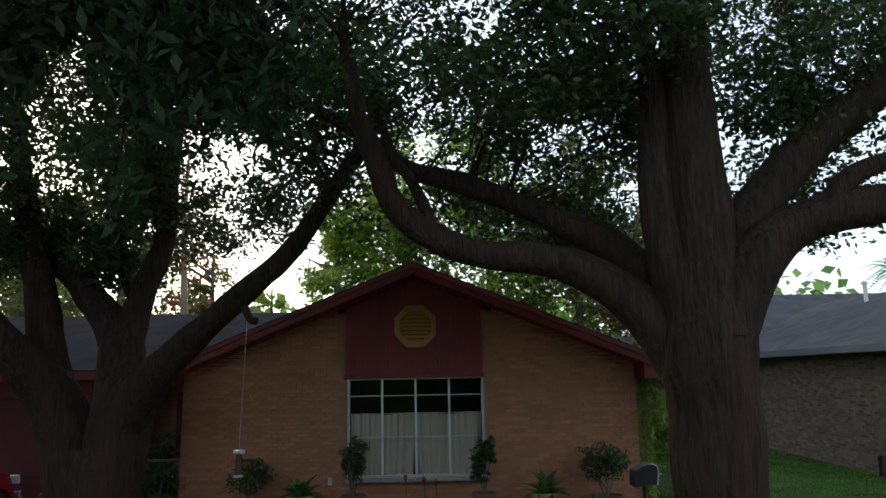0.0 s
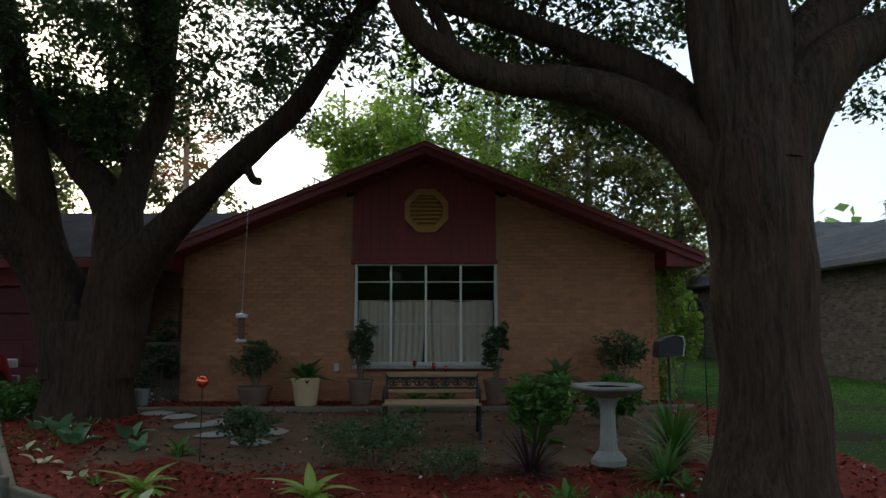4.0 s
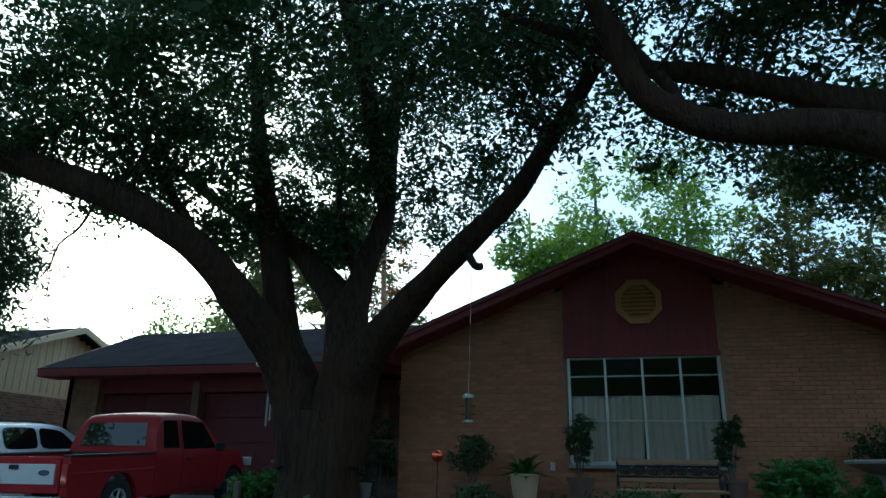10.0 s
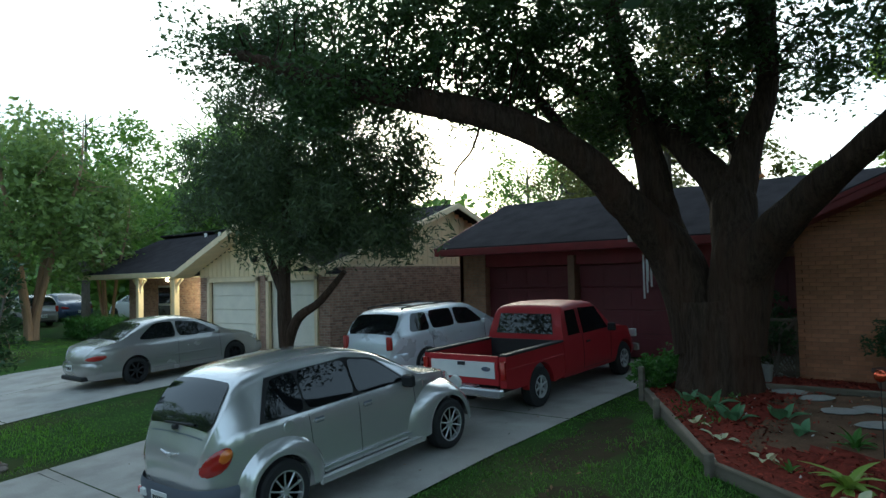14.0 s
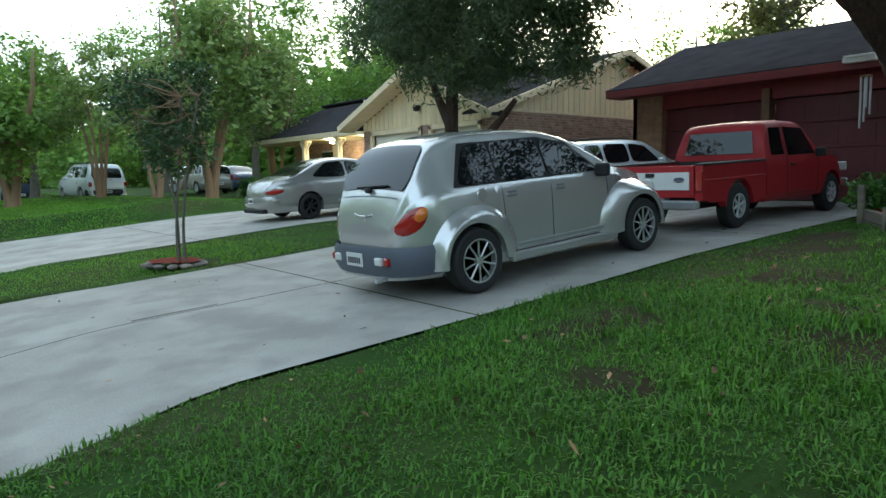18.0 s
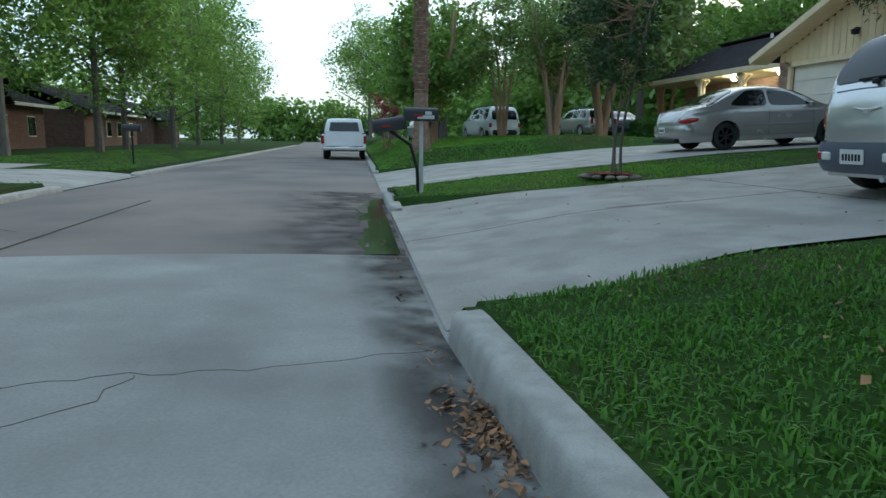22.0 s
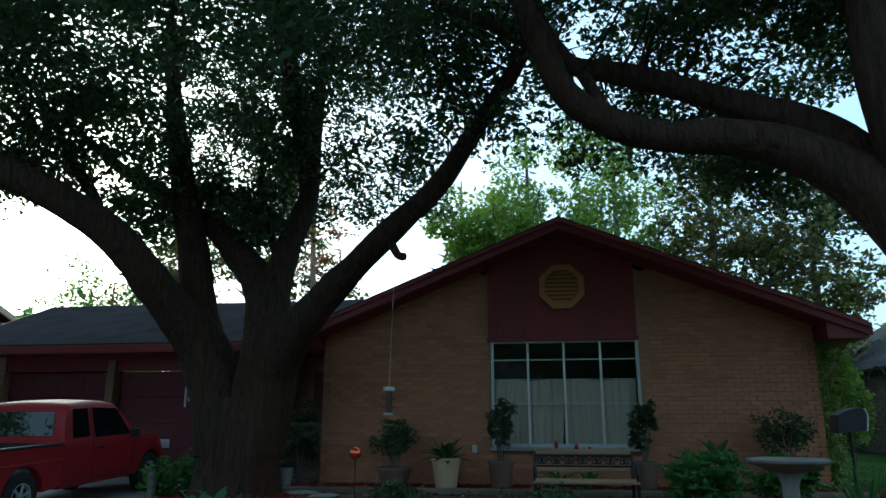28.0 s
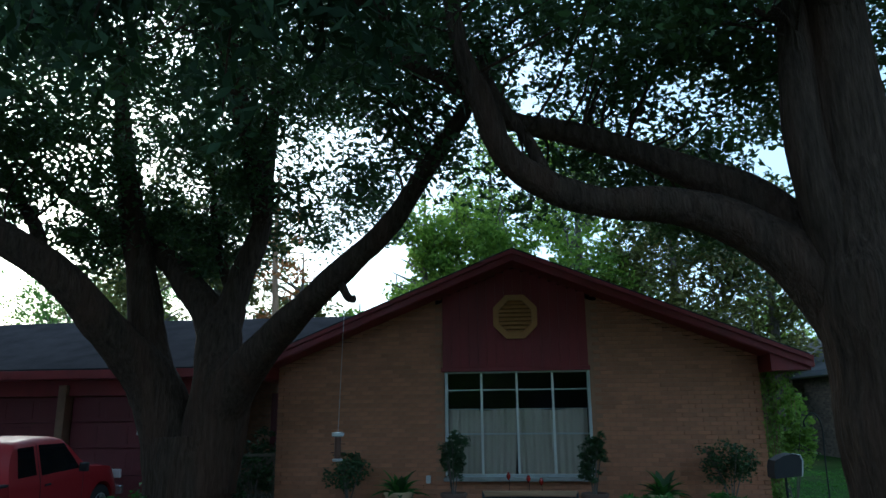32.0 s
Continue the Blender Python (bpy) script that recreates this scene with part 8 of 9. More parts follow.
spiky("purple_plant", "dark purple spiky plant by the wall post", 1.12, -4.3, bed_z(1.12, -4.3), 150, 0.58, 0.022, purple_m, 420, -10, 85, 0.5)
spiky("arching_lily", "green arching lily clump beside the oak trunk", 2.75, -3.7, bed_z(2.75, -3.7), 130, 0.85, 0.03, fern_m, 421, 35, 88, 0.9)
spiky("arching_lily", "green arching lily clump beside the oak trunk", 2.35, -4.6, bed_z(2.35, -4.6), 90, 0.5, 0.025, fern_m, 422, 20, 85, 0.9)
rs = np.random.default_rng(403)
cover = scatter(6000, rs, lambda x, y: (x > 0.95 and y < -5.0 and math.hypot(x - 2.9, y + 5.7) > 0.85 and x < 3.2) or (-5.2 < x < -4.2 and y < -1.9 and rs.random() < 0.25))
c = np.array([(x, y, bed_z(x, y) + 0.05) for x, y in cover])
v, f = leaves(np.repeat(c, 5, axis=0) + rs.normal(size=(len(c) * 5, 3)) * np.array([0.05, 0.05, 0.03]), 0.075, 0.32, rs, -0.9)
tagged(new("ground_cover", raw("ground_cover", v, f, fern_m, False)), "green grassy ground cover along the timber wall", "ground cover", "", "stuff")

# stepping stones
slab = stone(0.27, 3, 0.12).mesh("slab_stone", stone_m, 60)
for k, (x, y) in enumerate(((-3.81, -1.12), (-3.4, -1.4), (-2.68, -1.83), (-3.0, -2.1), (-1.86, -2.47), (-1.99, -3.01), (-2.5, -2.6))):
    o = new("stepping_stone", slab)
    o.matrix_world = pose(x, y, bed_z(x, y) + 0.005, 0, 0, 67 * k) @ Matrix.Diagonal((1, 0.8, 1, 1))
    tagged(o, "flat pale round stepping stone in the soil", "stepping stone", "stepping stones")


# pots
def pot(x, y, z, r, h, material, label, rim=0.03, rb=0.68):
    th = thing("plant_pot", label, "plant pot", "pots along the house", loc=(x, y, z))
    m = M()
    m.lathe([(r * rb, 0), (r * rb + 0.005, 0.01), (r * 0.93, h - rim * 1.6), (r, h - rim * 1.5), (r + 0.006, h - rim * 0.7), (r, h), (r - 0.025, h), (r * 0.88, h - 0.06)], n=28)
    part("pot_body", m, material, th)
    m = M()
    m.lathe([(0.001, h - 0.045), (r * 0.9, h - 0.05)], n=20)
    part("potting_soil", m, soil_m, th)
    return th


def potted(kind, x, y, r, h, material, label, seed, ph, pr):
    z = 0.69
    pot(x, y, z, r, h, material, label)
    zt = z + h - 0.06
    rs = np.random.default_rng(seed)
    if kind == "bush":
        bush("potted_bush", "dense dark green bush growing in a pot", x, y, zt, pr, ph, shrub_m, 46, 0.055, seed, category="plant", group="potted plants")
    elif kind == "leafy":
        plant("potted_plant", "leafy green plant with arching leaves in a cream pot", x, y, zt, fern_l + dark_l, 34, rs, (10, 85), (1.1, 1.8), group="potted plants", spread=0.08)
    else:
        bush("potted_plant", "tall dark feathery plant in a brown pot", x, y, zt, pr, ph, shrub_m, 40, 0.09, seed, category="plant", stretch=0.18, group="potted plants")


potted("bush", -2.6, -0.5, 0.27, 0.27, brownpot_m, "wide brown clay pot on the mulch strip", 430, 0.8, 0.42)
potted("leafy", -1.78, -0.68, 0.225, 0.42, terra_m, "cream glazed pot with a thick rim", 431, 0.5, 0.3)
potted("tall", -0.98, -0.5, 0.2, 0.38, brownpot_m, "brown clay pot below the window edge", 432, 1.0, 0.27)
potted("tall", 1.1, -0.5, 0.2, 0.38, brownpot_m, "brown clay pot below the window edge", 433, 0.95, 0.25)
potted("leafy", 2.05, -0.6, 0.22, 0.38, terra_m, "cream glazed pot with a thick rim", 434, 0.45, 0.25)
potted("bush", 3.05, -0.5, 0.27, 0.3, brownpot_m, "large brown clay pot by the house corner", 435, 0.95, 0.48)
pot(-4.27, -0.6, 0.66, 0.11, 0.28, stone_m, "pale slim pot by the entry")
plant("window_plant", "green leafy plant under the window", -0.15, -0.35, 0.69, fern_l, 16, rs, (20, 85), (0.9, 1.5), spread=0.1)
plant("window_plant", "green leafy plant under the window", 0.3, -0.4, 0.69, fern_l, 16, rs, (20, 85), (0.9, 1.4), spread=0.1)
for x, h in ((-0.16, 0.56), (0.14, 0.52), (0.33, 0.48)):
    orn = thing("garden_stake", "thin stake with a small red ornament under the window", "ornament", "red ornaments", loc=(x, -0.3, 0.69))
    m = M()
    m.tube([(0, 0, 0), (0.01, 0, h)], [0.004, 0.004], 6)
    part("stake", m, dark_m, orn)
    m = M()
    m.lathe([(0.001, h - 0.02), (0.03, h + 0.02), (0.035, h + 0.05), (0.02, h + 0.09), (0.001, h + 0.1)], n=10)
    part("ornament", m, red_lens_m, orn)

# bench
bench_wood = mat("bench_tan_wood", (0.30, 0.19, 0.105), 0.75, var=0.22, scale=6, fine=50, bump=0.4, dist=0.003, stretch=(0.3, 3, 3))
bench = thing("garden_bench", "cast-iron garden bench with wooden seat slats and a scrolled back", "bench", loc=(0.13, -2.7, 0.545))
for s in (-1, 1):
    m = M()
    x = s * 0.57
    m.tube([(x, 0.27, 0), (x, 0.24, 0.2), (x, 0.2, 0.4), (x, 0.25, 0.58), (x, 0.29, 0.75)], [0.022, 0.018, 0.02, 0.018, 0.016], 8)
    m.tube([(x, -0.32, 0), (x, -0.27, 0.2), (x, -0.3, 0.37), (x, -0.25, 0.4), (x, 0.2, 0.38)], [0.022, 0.018, 0.018, 0.018, 0.018], 8)
    m.tube([(x, 0.24, 0.58), (x, -0.05, 0.6), (x, -0.28, 0.57), (x, -0.33, 0.5), (x, -0.28, 0.47), (x, -0.24, 0.5)], [0.016, 0.018, 0.018, 0.015, 0.012, 0.01], 8)
    m.tube([(x, -0.27, 0.4), (x, -0.26, 0.5), (x, -0.27, 0.58)], [0.014, 0.012, 0.014], 8)
    m.tube([(x, -0.28, 0.16), (x, 0, 0.24), (x, 0.25, 0.16)], [0.01, 0.01, 0.01], 6)
    part("end_frame", m, iron_m, bench)
for k in range(5):
    m = M()
    m.box((0, -0.27 + 0.105 * k, 0.41), (1.18, 0.085, 0.028), 0.006)
    part("seat_slat", m, bench_wood, bench)
m = M()
m.box((0, 0.285, 0.725), (1.16, 0.03, 0.06), 0.008)
part("top_rail", m, bench_wood, bench)
m = M()
m.box((0, 0.245, 0.52), (1.16, 0.028, 0.045), 0.006)
part("lower_rail", m, bench_wood, bench)
scroll = M()
for z, y in ((0.56, 0.252), (0.68, 0.275)):
    scroll.tube([(-0.56, y, z), (0.56, y, z)], [0.012, 0.012], 6)
for k in range(-3, 4):
    for s in (-1, 1):
        pts = []
        for j in range(17):
            t = j / 16 * 2.6 * math.pi
            r = 0.052 * (1 - 0.72 * j / 16)
            z = 0.62 + r * math.sin(t)
            pts.append((k * 0.162 + s * (0.036 + r * math.cos(t) - 0.01), 0.263 + (z - 0.62) * 0.18, z))
        scroll.tube(pts, [0.010] * 17, 6)
    scroll.lathe([(0.001, -0.012), (0.022, 0), (0.001, 0.012)], (k * 0.162, 0.262, 0.62), 8, "y")
part("scroll_panel", scroll, iron_m, bench, "openwork black iron scrolls")

# bird bath
bath = thing("bird_bath", "pale cast-stone bird bath with a fluted column", "bird bath", loc=(1.92, -4.2, 0.50))
m = M()
m.lathe([(0.18, 0), (0.18, 0.05), (0.16, 0.07), (0.14, 0.1), (0.11, 0.13)], n=8)
part("plinth", m, stone_m, bath)
m = M()
prof = [(0.1, 0.12), (0.086, 0.2), (0.075, 0.4), (0.072, 0.54), (0.1, 0.62), (0.14, 0.66)]
m.lathe(prof, n=48)
m.v = [(p[0] * (1 - 0.07 * (0.5 + 0.5 * math.cos(12 * math.atan2(p[1], p[0])))), p[1] * (1 - 0.07 * (0.5 + 0.5 * math.cos(12 * math.atan2(p[1], p[0])))), p[2]) for p in m.v]
part("column", m, stone_m, bath)
m = M()
m.lathe([(0.10, 0.65), (0.2, 0.68), (0.31, 0.73), (0.355, 0.75), (0.365, 0.77), (0.355, 0.785), (0.32, 0.785), (0.29, 0.76), (0.2, 0.735), (0.001, 0.725)], n=8)
m.v = [tuple(Matrix.Rotation(radians(22.5), 3, "Z") @ Vector(p)) for p in m.v]
part("bowl", m, stone_m, bath)
m = M()
m.lathe([(0.001, 0.758), (0.275, 0.758)], n=8)
m.v = [tuple(Matrix.Rotation(radians(22.5), 3, "Z") @ Vector(p)) for p in m.v]
part("water", m, glass("murky_water", (0.05, 0.035, 0.025), 0.05), bath, "murky brown water")

# gazing ball
ball = thing("gazing_ball", "small shiny copper ball on a thin stake", "ornament", loc=(-2.31, -3.8, 0.46))
m = M()
m.tube([(0, 0, 0), (0, 0, 0.8)], [0.006, 0.006], 6)
part("stake", m, dark_m, ball)
m = M()
m.lathe([(max(0.001, 0.064 * math.sin(math.pi * k / 12)), 0.83 - 0.064 * math.cos(math.pi * k / 12)) for k in range(13)], n=20)
part("ball", m, mat("copper_shine", (0.75, 0.13, 0.06), 0.2, metal=0.9, var=0.05, bump=0.0), ball, angle=80)

# tube feeder on its string
feed = thing("bird_feeder", "slim tube bird feeder hanging on a string from an oak limb", "bird feeder", loc=(-2.15, -2.95, 1.69))
m = M()
m.tube([(0, 0, 0.33), (0.02, 0.12, 2.0)], [0.003, 0.003], 5)
part("string", m, plate_m, feed)
m = M()
m.lathe([(0.04, 0.03), (0.04, 0.3)], n=14)
part("tube", m, mat("brown_feeder", (0.10, 0.045, 0.03), 0.35, var=0.2, bump=0.0), feed)
for z0, z1, r in ((0.0, 0.035, 0.065), (0.285, 0.34, 0.075)):
    m = M()
    m.lathe([(r * 0.8, z0), (r, z0 + 0.01), (r, z1 - 0.01), (r * 0.6, z1)], n=14)
    part("cap", m, alu_m, feed)
for z in (0.1, 0.2):
    m = M()
    m.tube([(-0.09, 0, z), (0.09, 0, z)], [0.005, 0.005], 6)
    part("perch", m, dark_m, feed)

# hooded feeder on a pole by the oak
hood = thing("pole_feeder", "black hooded box on a thin pole beside the oak", "bird feeder", loc=(2.95, -3.0, 0.55))
m = M()
m.tube([(0, 0, -0.05), (0, 0, 1.0)], [0.016, 0.014], 8)
part("pole", m, iron_m, hood)
m = M()
m.prism([(-0.15, 0.95), (0.13, 0.98), (0.15, 1.14), (0.13, 1.2), (0.06, 1.215), (-0.04, 1.19), (-0.13, 1.14), (-0.15, 1.07)], -0.12, 0.12)
part("hood", m, blackpl_m, hood)
m = M()
m.prism([(0.13, 0.975), (0.143, 0.975), (0.165, 1.14), (0.143, 1.208), (0.13, 1.2), (0.15, 1.14)], -0.123, 0.123)
part("rim", m, plate_m, hood, "pale rim")
hook = M()
s = spline([(3.35, -3.1, 0.5), (3.35, -3.1, 1.6), (3.36, -3.1, 2.05), (3.28, -3.1, 2.2), (3.18, -3.1, 2.12), (3.18, -3.1, 2.05)], 5)
hook.tube(s, [0.008] * len(s), 6)
solo("shepherd_hook", hook, iron_m, "thin black iron hook standing in the bed", "garden hook")

# wind chime under the garage eave
chime = thing("wind_chime", "long pale tube wind chime hanging from the eave", "wind chime", loc=(-6.9, 1.2, 2.75))
m = M()
m.lathe([(0.09, 0.02), (0.1, 0.03), (0.09, 0.045)], n=16)
part("top_disc", m, bench_wood, chime)
m = M()
m.tube([(0, 0, 0.04), (0, 0, 0.32)], [0.003, 0.003], 5)
part("cord", m, dark_m, chime)
for k, ln in enumerate((0.62, 0.74, 0.85, 0.5)):
    a = 1.57 * k + 0.4
    m = M()
    x, y = 0.075 * math.cos(a), 0.05 * math.sin(a)
    m.tube([(x, y, 0.02), (x, y, -ln)], [0.019, 0.019], 10)
    part("tube", m, plate_m, chime)

# vine at the wall's corner
rs = np.random.default_rng(404)
vine = thing("hanging_vine", "yellowing vine hanging at the brick corner", "vine", loc=(3.86, 0.1, 0.6))
m = M()
pts = []
for k in range(9):
    x0 = rs.uniform(-0.05, 0.12)
    s = spline([(x0, rs.uniform(-0.12, 0.1), 2.3, 0.006), (x0 + rs.uniform(-0.03, 0.08), rs.uniform(-0.15, 0.1), 1.4, 0.006), (x0 + rs.uniform(-0.05, 0.1), rs.uniform(-0.15, 0.1), 0.5, 0.005), (x0, 0, 0.05, 0.005)], 8)
    m.tube(s[:, :3], s[:, 3], 5, False)
    pts.extend(s[:, :3])
tagged(part("vine_stem", m, myrtle_m, vine), kind="stuff")
c = np.repeat(np.array(pts), 10, axis=0) + rs.normal(size=(len(pts) * 10, 3)) * 0.05
v, f = leaves(c, 0.06, 0.55, rs, 0.6)
tagged(part("vine_leaf_mass", raw("vine_leaf_mass", v, f, hosta_m, False), None, vine), kind="stuff")
rs = np.random.default_rng(441)
spray = thing("hanging_spray", "bright yellow-green leaves hanging under the eave corner", "vine", loc=(4.08, -0.05, 2.9))
m = M()
for k in range(6):
    m.tube([(0.04 * k - 0.1, 0, 0.0), (0.05 * k - 0.12, -0.03, -0.4), (0.06 * k - 0.15, 0, -0.85)], [0.004, 0.004, 0.002], 5, False)
tagged(part("vine_stem", m, myrtle_m, spray), kind="stuff")
c = np.column_stack([rs.normal(0, 0.13, 46), rs.normal(0, 0.1, 46), rs.uniform(-0.85, 0.0, 46)])
foliage("vine_leaf_mass", c, 12, 0.09, 0.1, bright_leaf_m, spray, rs, 0.9, 0.35)
bush("side_shrub", "light green shrub in the gap beside the house", 4.5, 1.2, 0.6, 0.55, 2.0, bright_leaf_m, 60, 0.09, 440)

# soil mound and worn lawn patches, whose colour also holds the oaks' shade
solo("soil_mound", (lambda m: (m.lathe([(0.3, -0.1), (0.25, 0.03), (0.17, 0.09), (0.08, 0.12), (0.001, 0.125)], (1.38, -7.22, ground_z(1.38, -7.22)), 22), m)[1])(M()), soil_m, "small mound of dug brown soil against the timber wall", "soil mound", "stuff", angle=80)
BARE = [(-3.6, -10.6, 0.7, 0.45), (-3.5, -7.9, 0.9, 0.5), (-5.3, -4.5, 0.85, 1.5), (-4.6, -6.1, 0.7, 0.5), (5.3, -2.5, 0.9, 0.5), (7.6, -0.6, 1.3, 0.5), (9.0, -2.6, 1.6, 0.7), (6.6, -4.2, 1.2, 0.8), (8.3, 0.9, 0.9, 0.3), (-5.6, -3.4, 0.5, 0.8), (-4.3, -9.1, 0.5, 0.3), (-5.1, -8.2, 0.6, 0.8), (-4.1, -7.1, 0.7, 0.35)]


def bare(x, y):
    return min(1.0, sum(max(0.0, 1.25 - (((x - a) / r) ** 2 + ((y - b) / s) ** 2)) for a, b, r, s in BARE) * (0.8 + 0.6 * noise.noise(Vector((x * 4, y * 4, 2)))))


for k, (x, y, r, s) in enumerate(BARE):
    m = M()
    m.v = [(x, y, ground_z(x, y) + 0.008)]
    for ring in (0.5, 1.0):
        for j in range(28):
            a = 2 * math.pi * j / 28
            q = 1 + 0.3 * noise.noise(Vector((math.cos(a) * 2, math.sin(a) * 2, k)))
            px, py = x + r * ring * q * math.cos(a), y + s * ring * q * math.sin(a)
            m.v.append((px, py, ground_z(px, py) + (0.006 if ring < 1 else -0.02)))
    m.f = [(0, 1 + j, 1 + (j + 1) % 28) for j in range(28)] + [(1 + j, 29 + j, 29 + (j + 1) % 28, 1 + (j + 1) % 28) for j in range(28)]
    solo("bare_patch", m, worn_m, "worn bare brown patch in the lawn with shade in its colour", "bare soil", "stuff", angle=80)


# letter boxes
def mailbox(x, y, z, ph, rz, label, plate=True, tilt=0.0, stem=None):
    """A black box with a rounded lid on a post; stem: the bends of a crooked post."""
    th = thing("mailbox", label, "mailbox", "mailboxes", loc=(x, y, z), rz=rz)
    m = M()
    if stem:
        m.tube(stem + [(0, 0, ph)], [0.028] * (len(stem) + 1), 8)
    else:
        m.beam((0.03, 0, -0.08), (0, 0, ph), 0.055, 0.055, 0.008)
    part("post", m, iron_m if stem else rim_m, th)
    m = M()
    prof = [(-0.085, 0), (0.085, 0), (0.085, 0.12)] + [(0.085 * math.cos(math.pi * k / 8), 0.12 + 0.085 * math.sin(math.pi * k / 8)) for k in range(1, 8)] + [(-0.085, 0.12)]
    m.prism(prof, -0.25, 0.25)
    box = part("box", m, blackpl_m, th)
    box.matrix_local = pose(0, 0, ph, tilt)
    m = M()
    m.prism([(p[0] * 1.06, p[1] * 1.03) for p in prof], -0.262, -0.25)
    part("front_flap", m, blackpl_m, box)
    m = M()
    m.box((0.093, -0.06, 0.08), (0.012, 0.14, 0.03), 0.002)
    part("flag", m, red_lens_m, box, "small red flag")
    if plate:
        m = M()
        m.box((0.09, 0.06, 0.06), (0.006, 0.26, 0.055), 0.002)
        m.box((0.09, 0.1, 0.12), (0.006, 0.1, 0.05), 0.002)
        part("number_plate", m, plate_m, box, "pale plate")
    return th


MZ = ground_z(-13.02, -11.69)
mailbox(-13.02, -11.69, MZ, 1.08, 0, "black mailbox with pale plates on a thin grey post")
mailbox(-13.25, -12.14, MZ, 0.93, 0, "black mailbox tilted on a crooked black post", False, 9, [(0.15, 0.42, -0.1), (0.15, 0.4, 0.35), (0.12, 0.3, 0.72), (0.02, 0.08, 0.88)])
mailbox(-24.6, -18.6, -0.4, 1.0, 180, "black mailbox across the street", False, 0, [(0, 0, -0.1), (0, 0, 0.5)])

# dry leaves in the gutter
rs = np.random.default_rng(405)
sp = np.concatenate([np.column_stack([rs.normal(-4.35, 0.27, 300), -12.72 - np.abs(rs.normal(0, 0.1, 300))]), np.column_stack([rs.uniform(-4.8, 2.5, 190), -12.71 - np.abs(rs.normal(0, 0.05, 190))]), np.column_stack([rs.uniform(-9, -5, 40), -12.85 + rs.normal(0, 0.1, 40)])])
flakes("fallen_leaves", [(x, warp(x, y)) for x, y in sp], lambda x, y: -0.523 + 0.02 * rs.random(), 0.018, dead_leaf_m, "dry brown leaves blown into the gutter", "fallen leaves", rs, 0.004, 0.5, 0.45)
sp = np.column_stack([rs.uniform(-11.2, -6.5, 150), rs.uniform(-12, 1.5, 150)])
flakes("fallen_leaves", sp, lambda x, y: drive_z(y) + 0.014, 0.022, dead_leaf_m, "few dry leaves on the driveway", "fallen leaves", rs, 0.004, 0.3, 0.45)
sp = np.column_stack([rs.uniform(-6, 3, 260), rs.uniform(-12, -5, 260)])
flakes("fallen_leaves", sp, lambda x, y: ground_z(x, y) + 0.06, 0.025, dead_leaf_m, "dry leaves lying in the grass", "fallen leaves", rs, 0.004, 0.5, 0.45)


# ---- grass ----
def blades(name, x0, x1, y0, y1, per, h, w, seed, keep, label, bent=False, material=grass_m):
    """Grass over a stretch of lawn: bent blades of two faces each."""
    rs = np.random.default_rng(seed)
    n = int((x1 - x0) * (y1 - y0) * per)
    p = np.column_stack([rs.uniform(x0, x1, n), rs.uniform(y0, y1, n)])
    ok = np.array([keep(x, y) for x, y in p])
    p = p[ok]
    y = np.array([warp(a, b) for a, b in p]) if bent else p[:, 1]
    z = np.array([ground_z(a, b) for a, b in zip(p[:, 0], y)]) - 0.012
    n = len(p)
    a = rs.random(n) * 6.28
    hh = h * (0.45 + 0.75 * rs.random(n)) * np.array([0.75 + 0.5 * noise.noise(Vector((q[0] * 1.7, q[1] * 1.7, seed))) for q in p])
    ln = 0.25 + 0.95 * rs.random(n)
    hh *= np.array([(1 - 0.5 * step(-7.4, -6.5, q[1])) * (1 - 0.42 * step(-1.6, -3.4, q[0]) * step(-8.0, -9.6, q[1])) for q in p])
    d = np.column_stack([np.cos(a), np.sin(a), np.zeros(n)])
    s = np.column_stack([-np.sin(a), np.cos(a), np.zeros(n)]) * (w * (0.6 + 0.8 * rs.random(n)) / 2)[:, None]
    b = np.column_stack([p[:, 0], y, z])
    m = b + d * (hh * ln * 0.3)[:, None] + np.array([0, 0, 1.0]) * (hh * 0.62)[:, None]
    t = b + d * (hh * ln)[:, None] + np.array([0, 0, 1.0]) * (hh * (1.05 - 0.35 * ln))[:, None]
    v = np.stack([b - s, b + s, m + s * 0.9, m - s * 0.9, t + s * 0.12, t - s * 0.12], 1).reshape(-1, 3)
    k = np.arange(n)[:, None] * 6
    f = np.concatenate([k + np.array([0, 1, 2, 3]), k + np.array([3, 2, 4, 5])])
    tagged(new(name, raw(name, v, f, material, True)), label, "grass", "", "stuff")


def off_bed(x, y):
    return not inside(x, y) and math.hypot(x - 1.38, y + 7.22) > 0.25 and random.random() > 0.82 * bare(x, y) + 1.1 * step(-1.2, -3.2, x) * max(0.0, noise.noise(Vector((x * 1.6, y * 1.6, 7)))) and y < -0.2 + (0 if x < 4.6 else 9)


def drive_gap(x, y):
    """Keeps grass off the flared mouths of the drives."""
    w = 0.75 * (1 - step(0, 2.4, abs(y + 12.69)))
    return x > -6.25 + 0.77 * w or -15.24 + w < x < (-12.65 if y > -4.7 else -11.5 - w)


random.seed(5)
blades("lawn_grass", -5.2, 4.0, -12.5, -6.2, 2600, 0.135, 0.0105, 501, off_bed, "long green lawn grass in front of the flower bed")
blades("lawn_grass", -6.4, -5.2, -12.5, -1.6, 1500, 0.11, 0.010, 502, lambda x, y: off_bed(x, y) and drive_gap(x, y), "short thin grass beside the driveway")
blades("lawn_grass", -5.2, -2.4, -6.2, -2.4, 1300, 0.17, 0.010, 503, off_bed, "short grass before the timber wall")
blades("lawn_grass", 4.0, 12.5, -12.5, 9, 560, 0.10, 0.013, 504, lambda x, y: off_bed(x, y) and (x < 9.95 or y < 2.35), "patchy lawn grass beside the oak and the grey-roofed house")
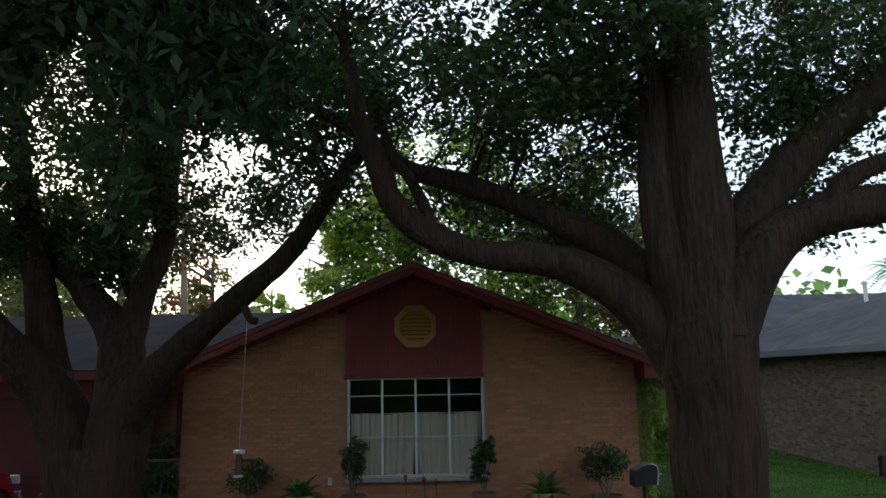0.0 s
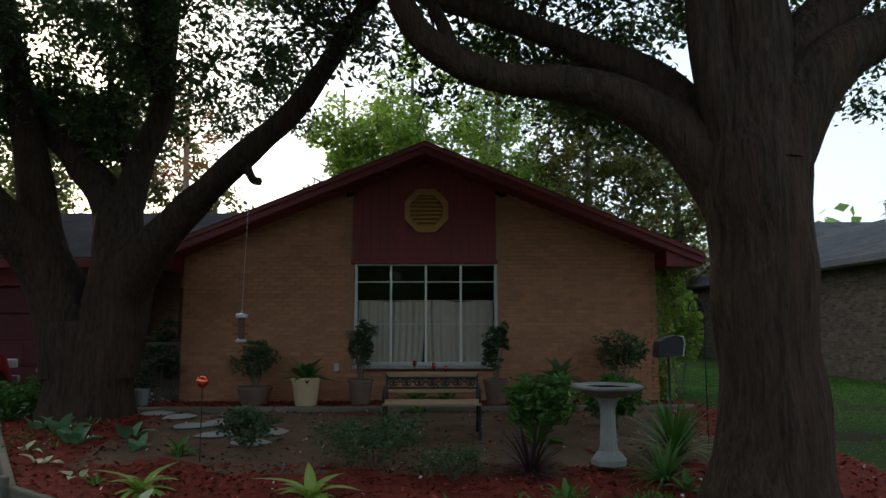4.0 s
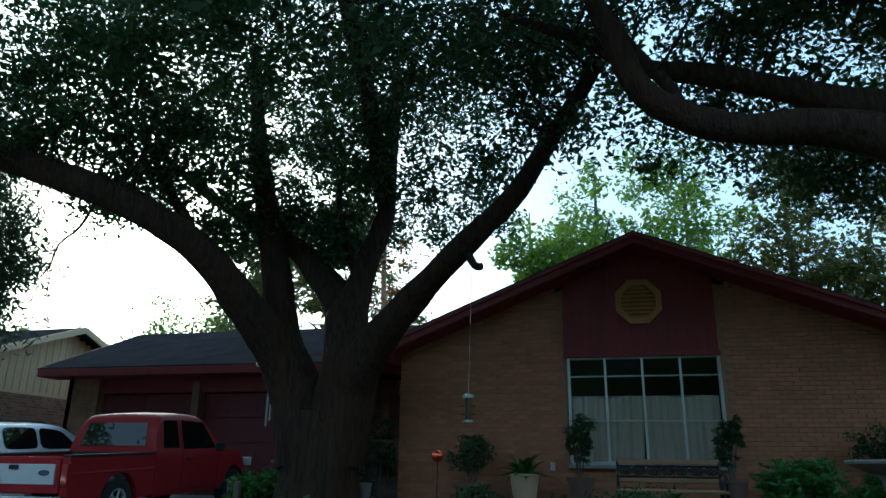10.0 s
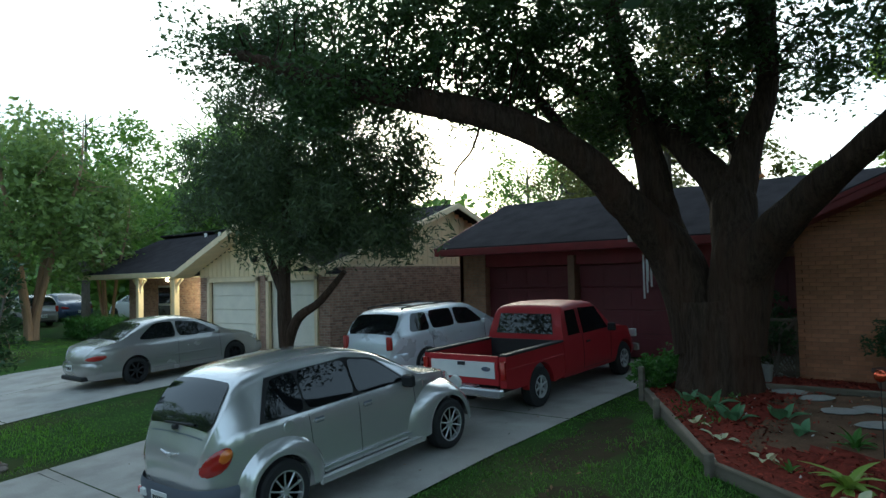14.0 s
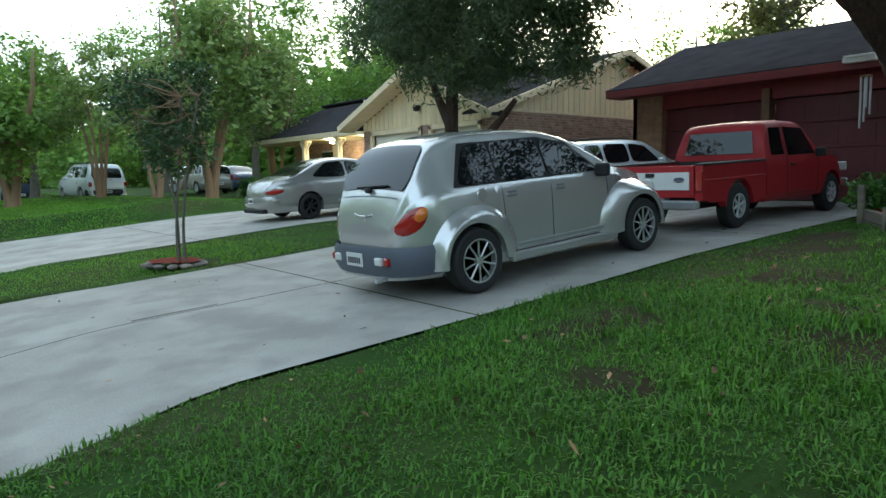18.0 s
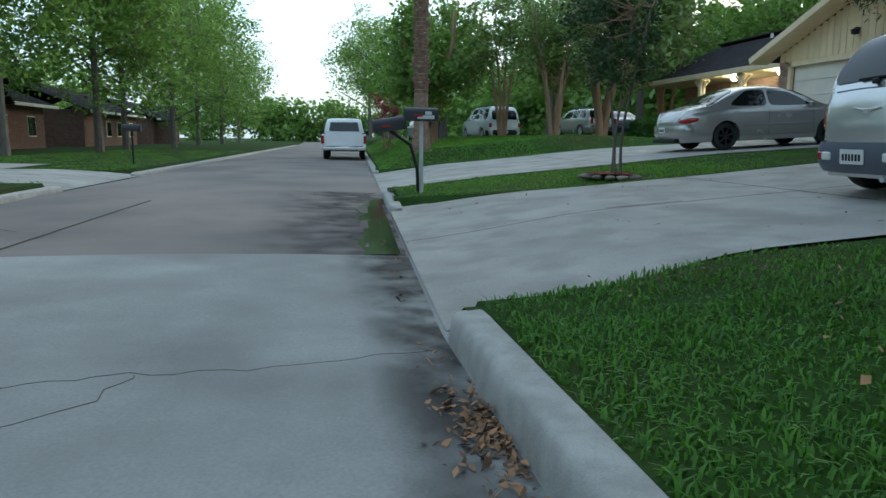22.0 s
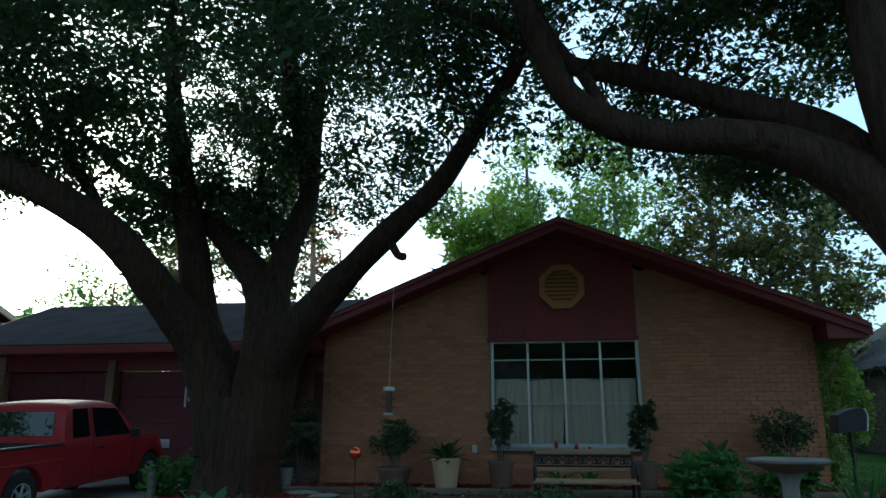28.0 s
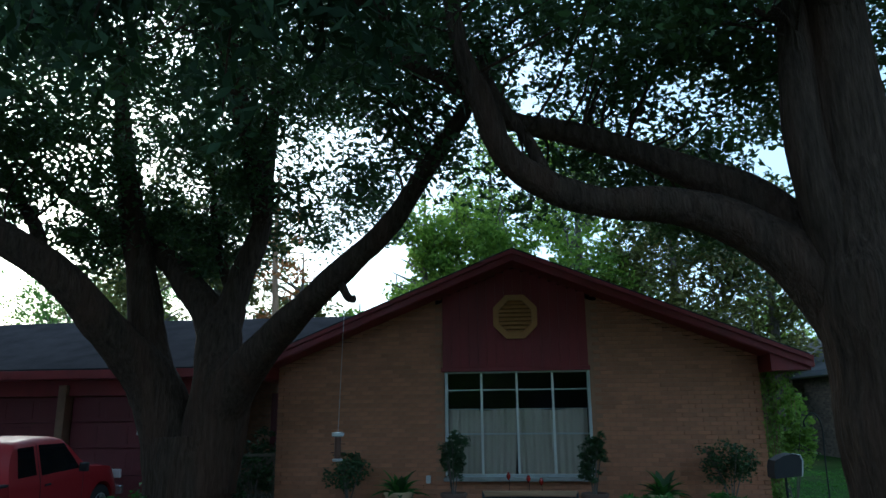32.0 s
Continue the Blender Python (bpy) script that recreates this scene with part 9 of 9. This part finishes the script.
blades("lawn_grass", -15.1, -11.6, -12.5, 3, 620, 0.07, 0.010, 505, lambda x, y: drive_gap(x, y) and math.hypot(x - SX, y - SY) > 0.5, "mown grass strip between the driveways", True, mown_m)
blades("lawn_grass", -34, -21.4, -12.5, -1, 300, 0.08, 0.018, 506, lambda x, y: math.hypot(x - PX, y - PYY) > 0.3, "mown neighbour lawn", True, mown_m)
blades("lawn_grass", -60, -34, -12.5, -4, 90, 0.09, 0.03, 507, lambda x, y: True, "far mown lawn down the street", True, mown_m)
blades("lawn_grass", -8.9, 12, -24, -18.25, 60, 0.08, 0.02, 508, lambda x, y: True, "mown lawn across the street")
blades("lawn_grass", -16.3, -12.5, -26, -18.25, 90, 0.09, 0.016, 511, lambda x, y: random.random() > 0.4, "dry grass between the drives across the street", True)
blades("lawn_grass", -46, -20.7, -25, -18.25, 170, 0.08, 0.022, 509, lambda x, y: not (x > -24 and y < -20.5), "far mown lawn across the street", True, mown_m)

# ---- bricks of the front wall ----
BP, BH = (WX1 - WX0) / 38, 0.0667
one = M()
one.box((0, 0, 0), (0.194, 0.06, 0.057), 0.003)
piece = one.mesh("brick", brickp_m, 0)
halfm = M()
halfm.box((0, 0, 0), (0.0925, 0.06, 0.057), 0.003)
half = halfm.mesh("half_brick", brickp_m, 0)
random.seed(6)
rest, singles = M(), 0
row = 0
while 0.70 + row * BH < 4.5:
    z = 0.70 + row * BH
    n = 38
    spots = [(WX0 + BP * (k + 0.5), False) for k in range(n)] if row % 2 == 0 else [(WX0 + BP * 0.25, True)] + [(WX0 + BP * (k + 1), False) for k in range(n - 1)] + [(WX1 - BP * 0.25, True)]
    for x, hb in spots:
        if z + 0.03 > rake(max(abs(x - 0.09), abs(x + 0.09)), -0.06):
            continue
        if -1.24 < x < 1.24 and z > 1.2:
            continue
        y = 0.028 + random.uniform(-0.003, 0.003)
        if singles < 300 and -3.6 < x < -1.2 and 1.3 < z < 2.95:
            o = new("brick", half if hb else piece)
            o.parent = wall_front
            o.matrix_world = pose(x, y, z, random.uniform(-0.4, 0.4), random.uniform(-0.4, 0.4), random.uniform(-0.5, 0.5))
            singles += 1
        else:
            rest.box((x, y, z), (0.0925 if hb else 0.194, 0.06, 0.057), 0.003)
    row += 1
tagged(part("brick_rest", rest, brick_m, wall_front, angle=0), kind="stuff")
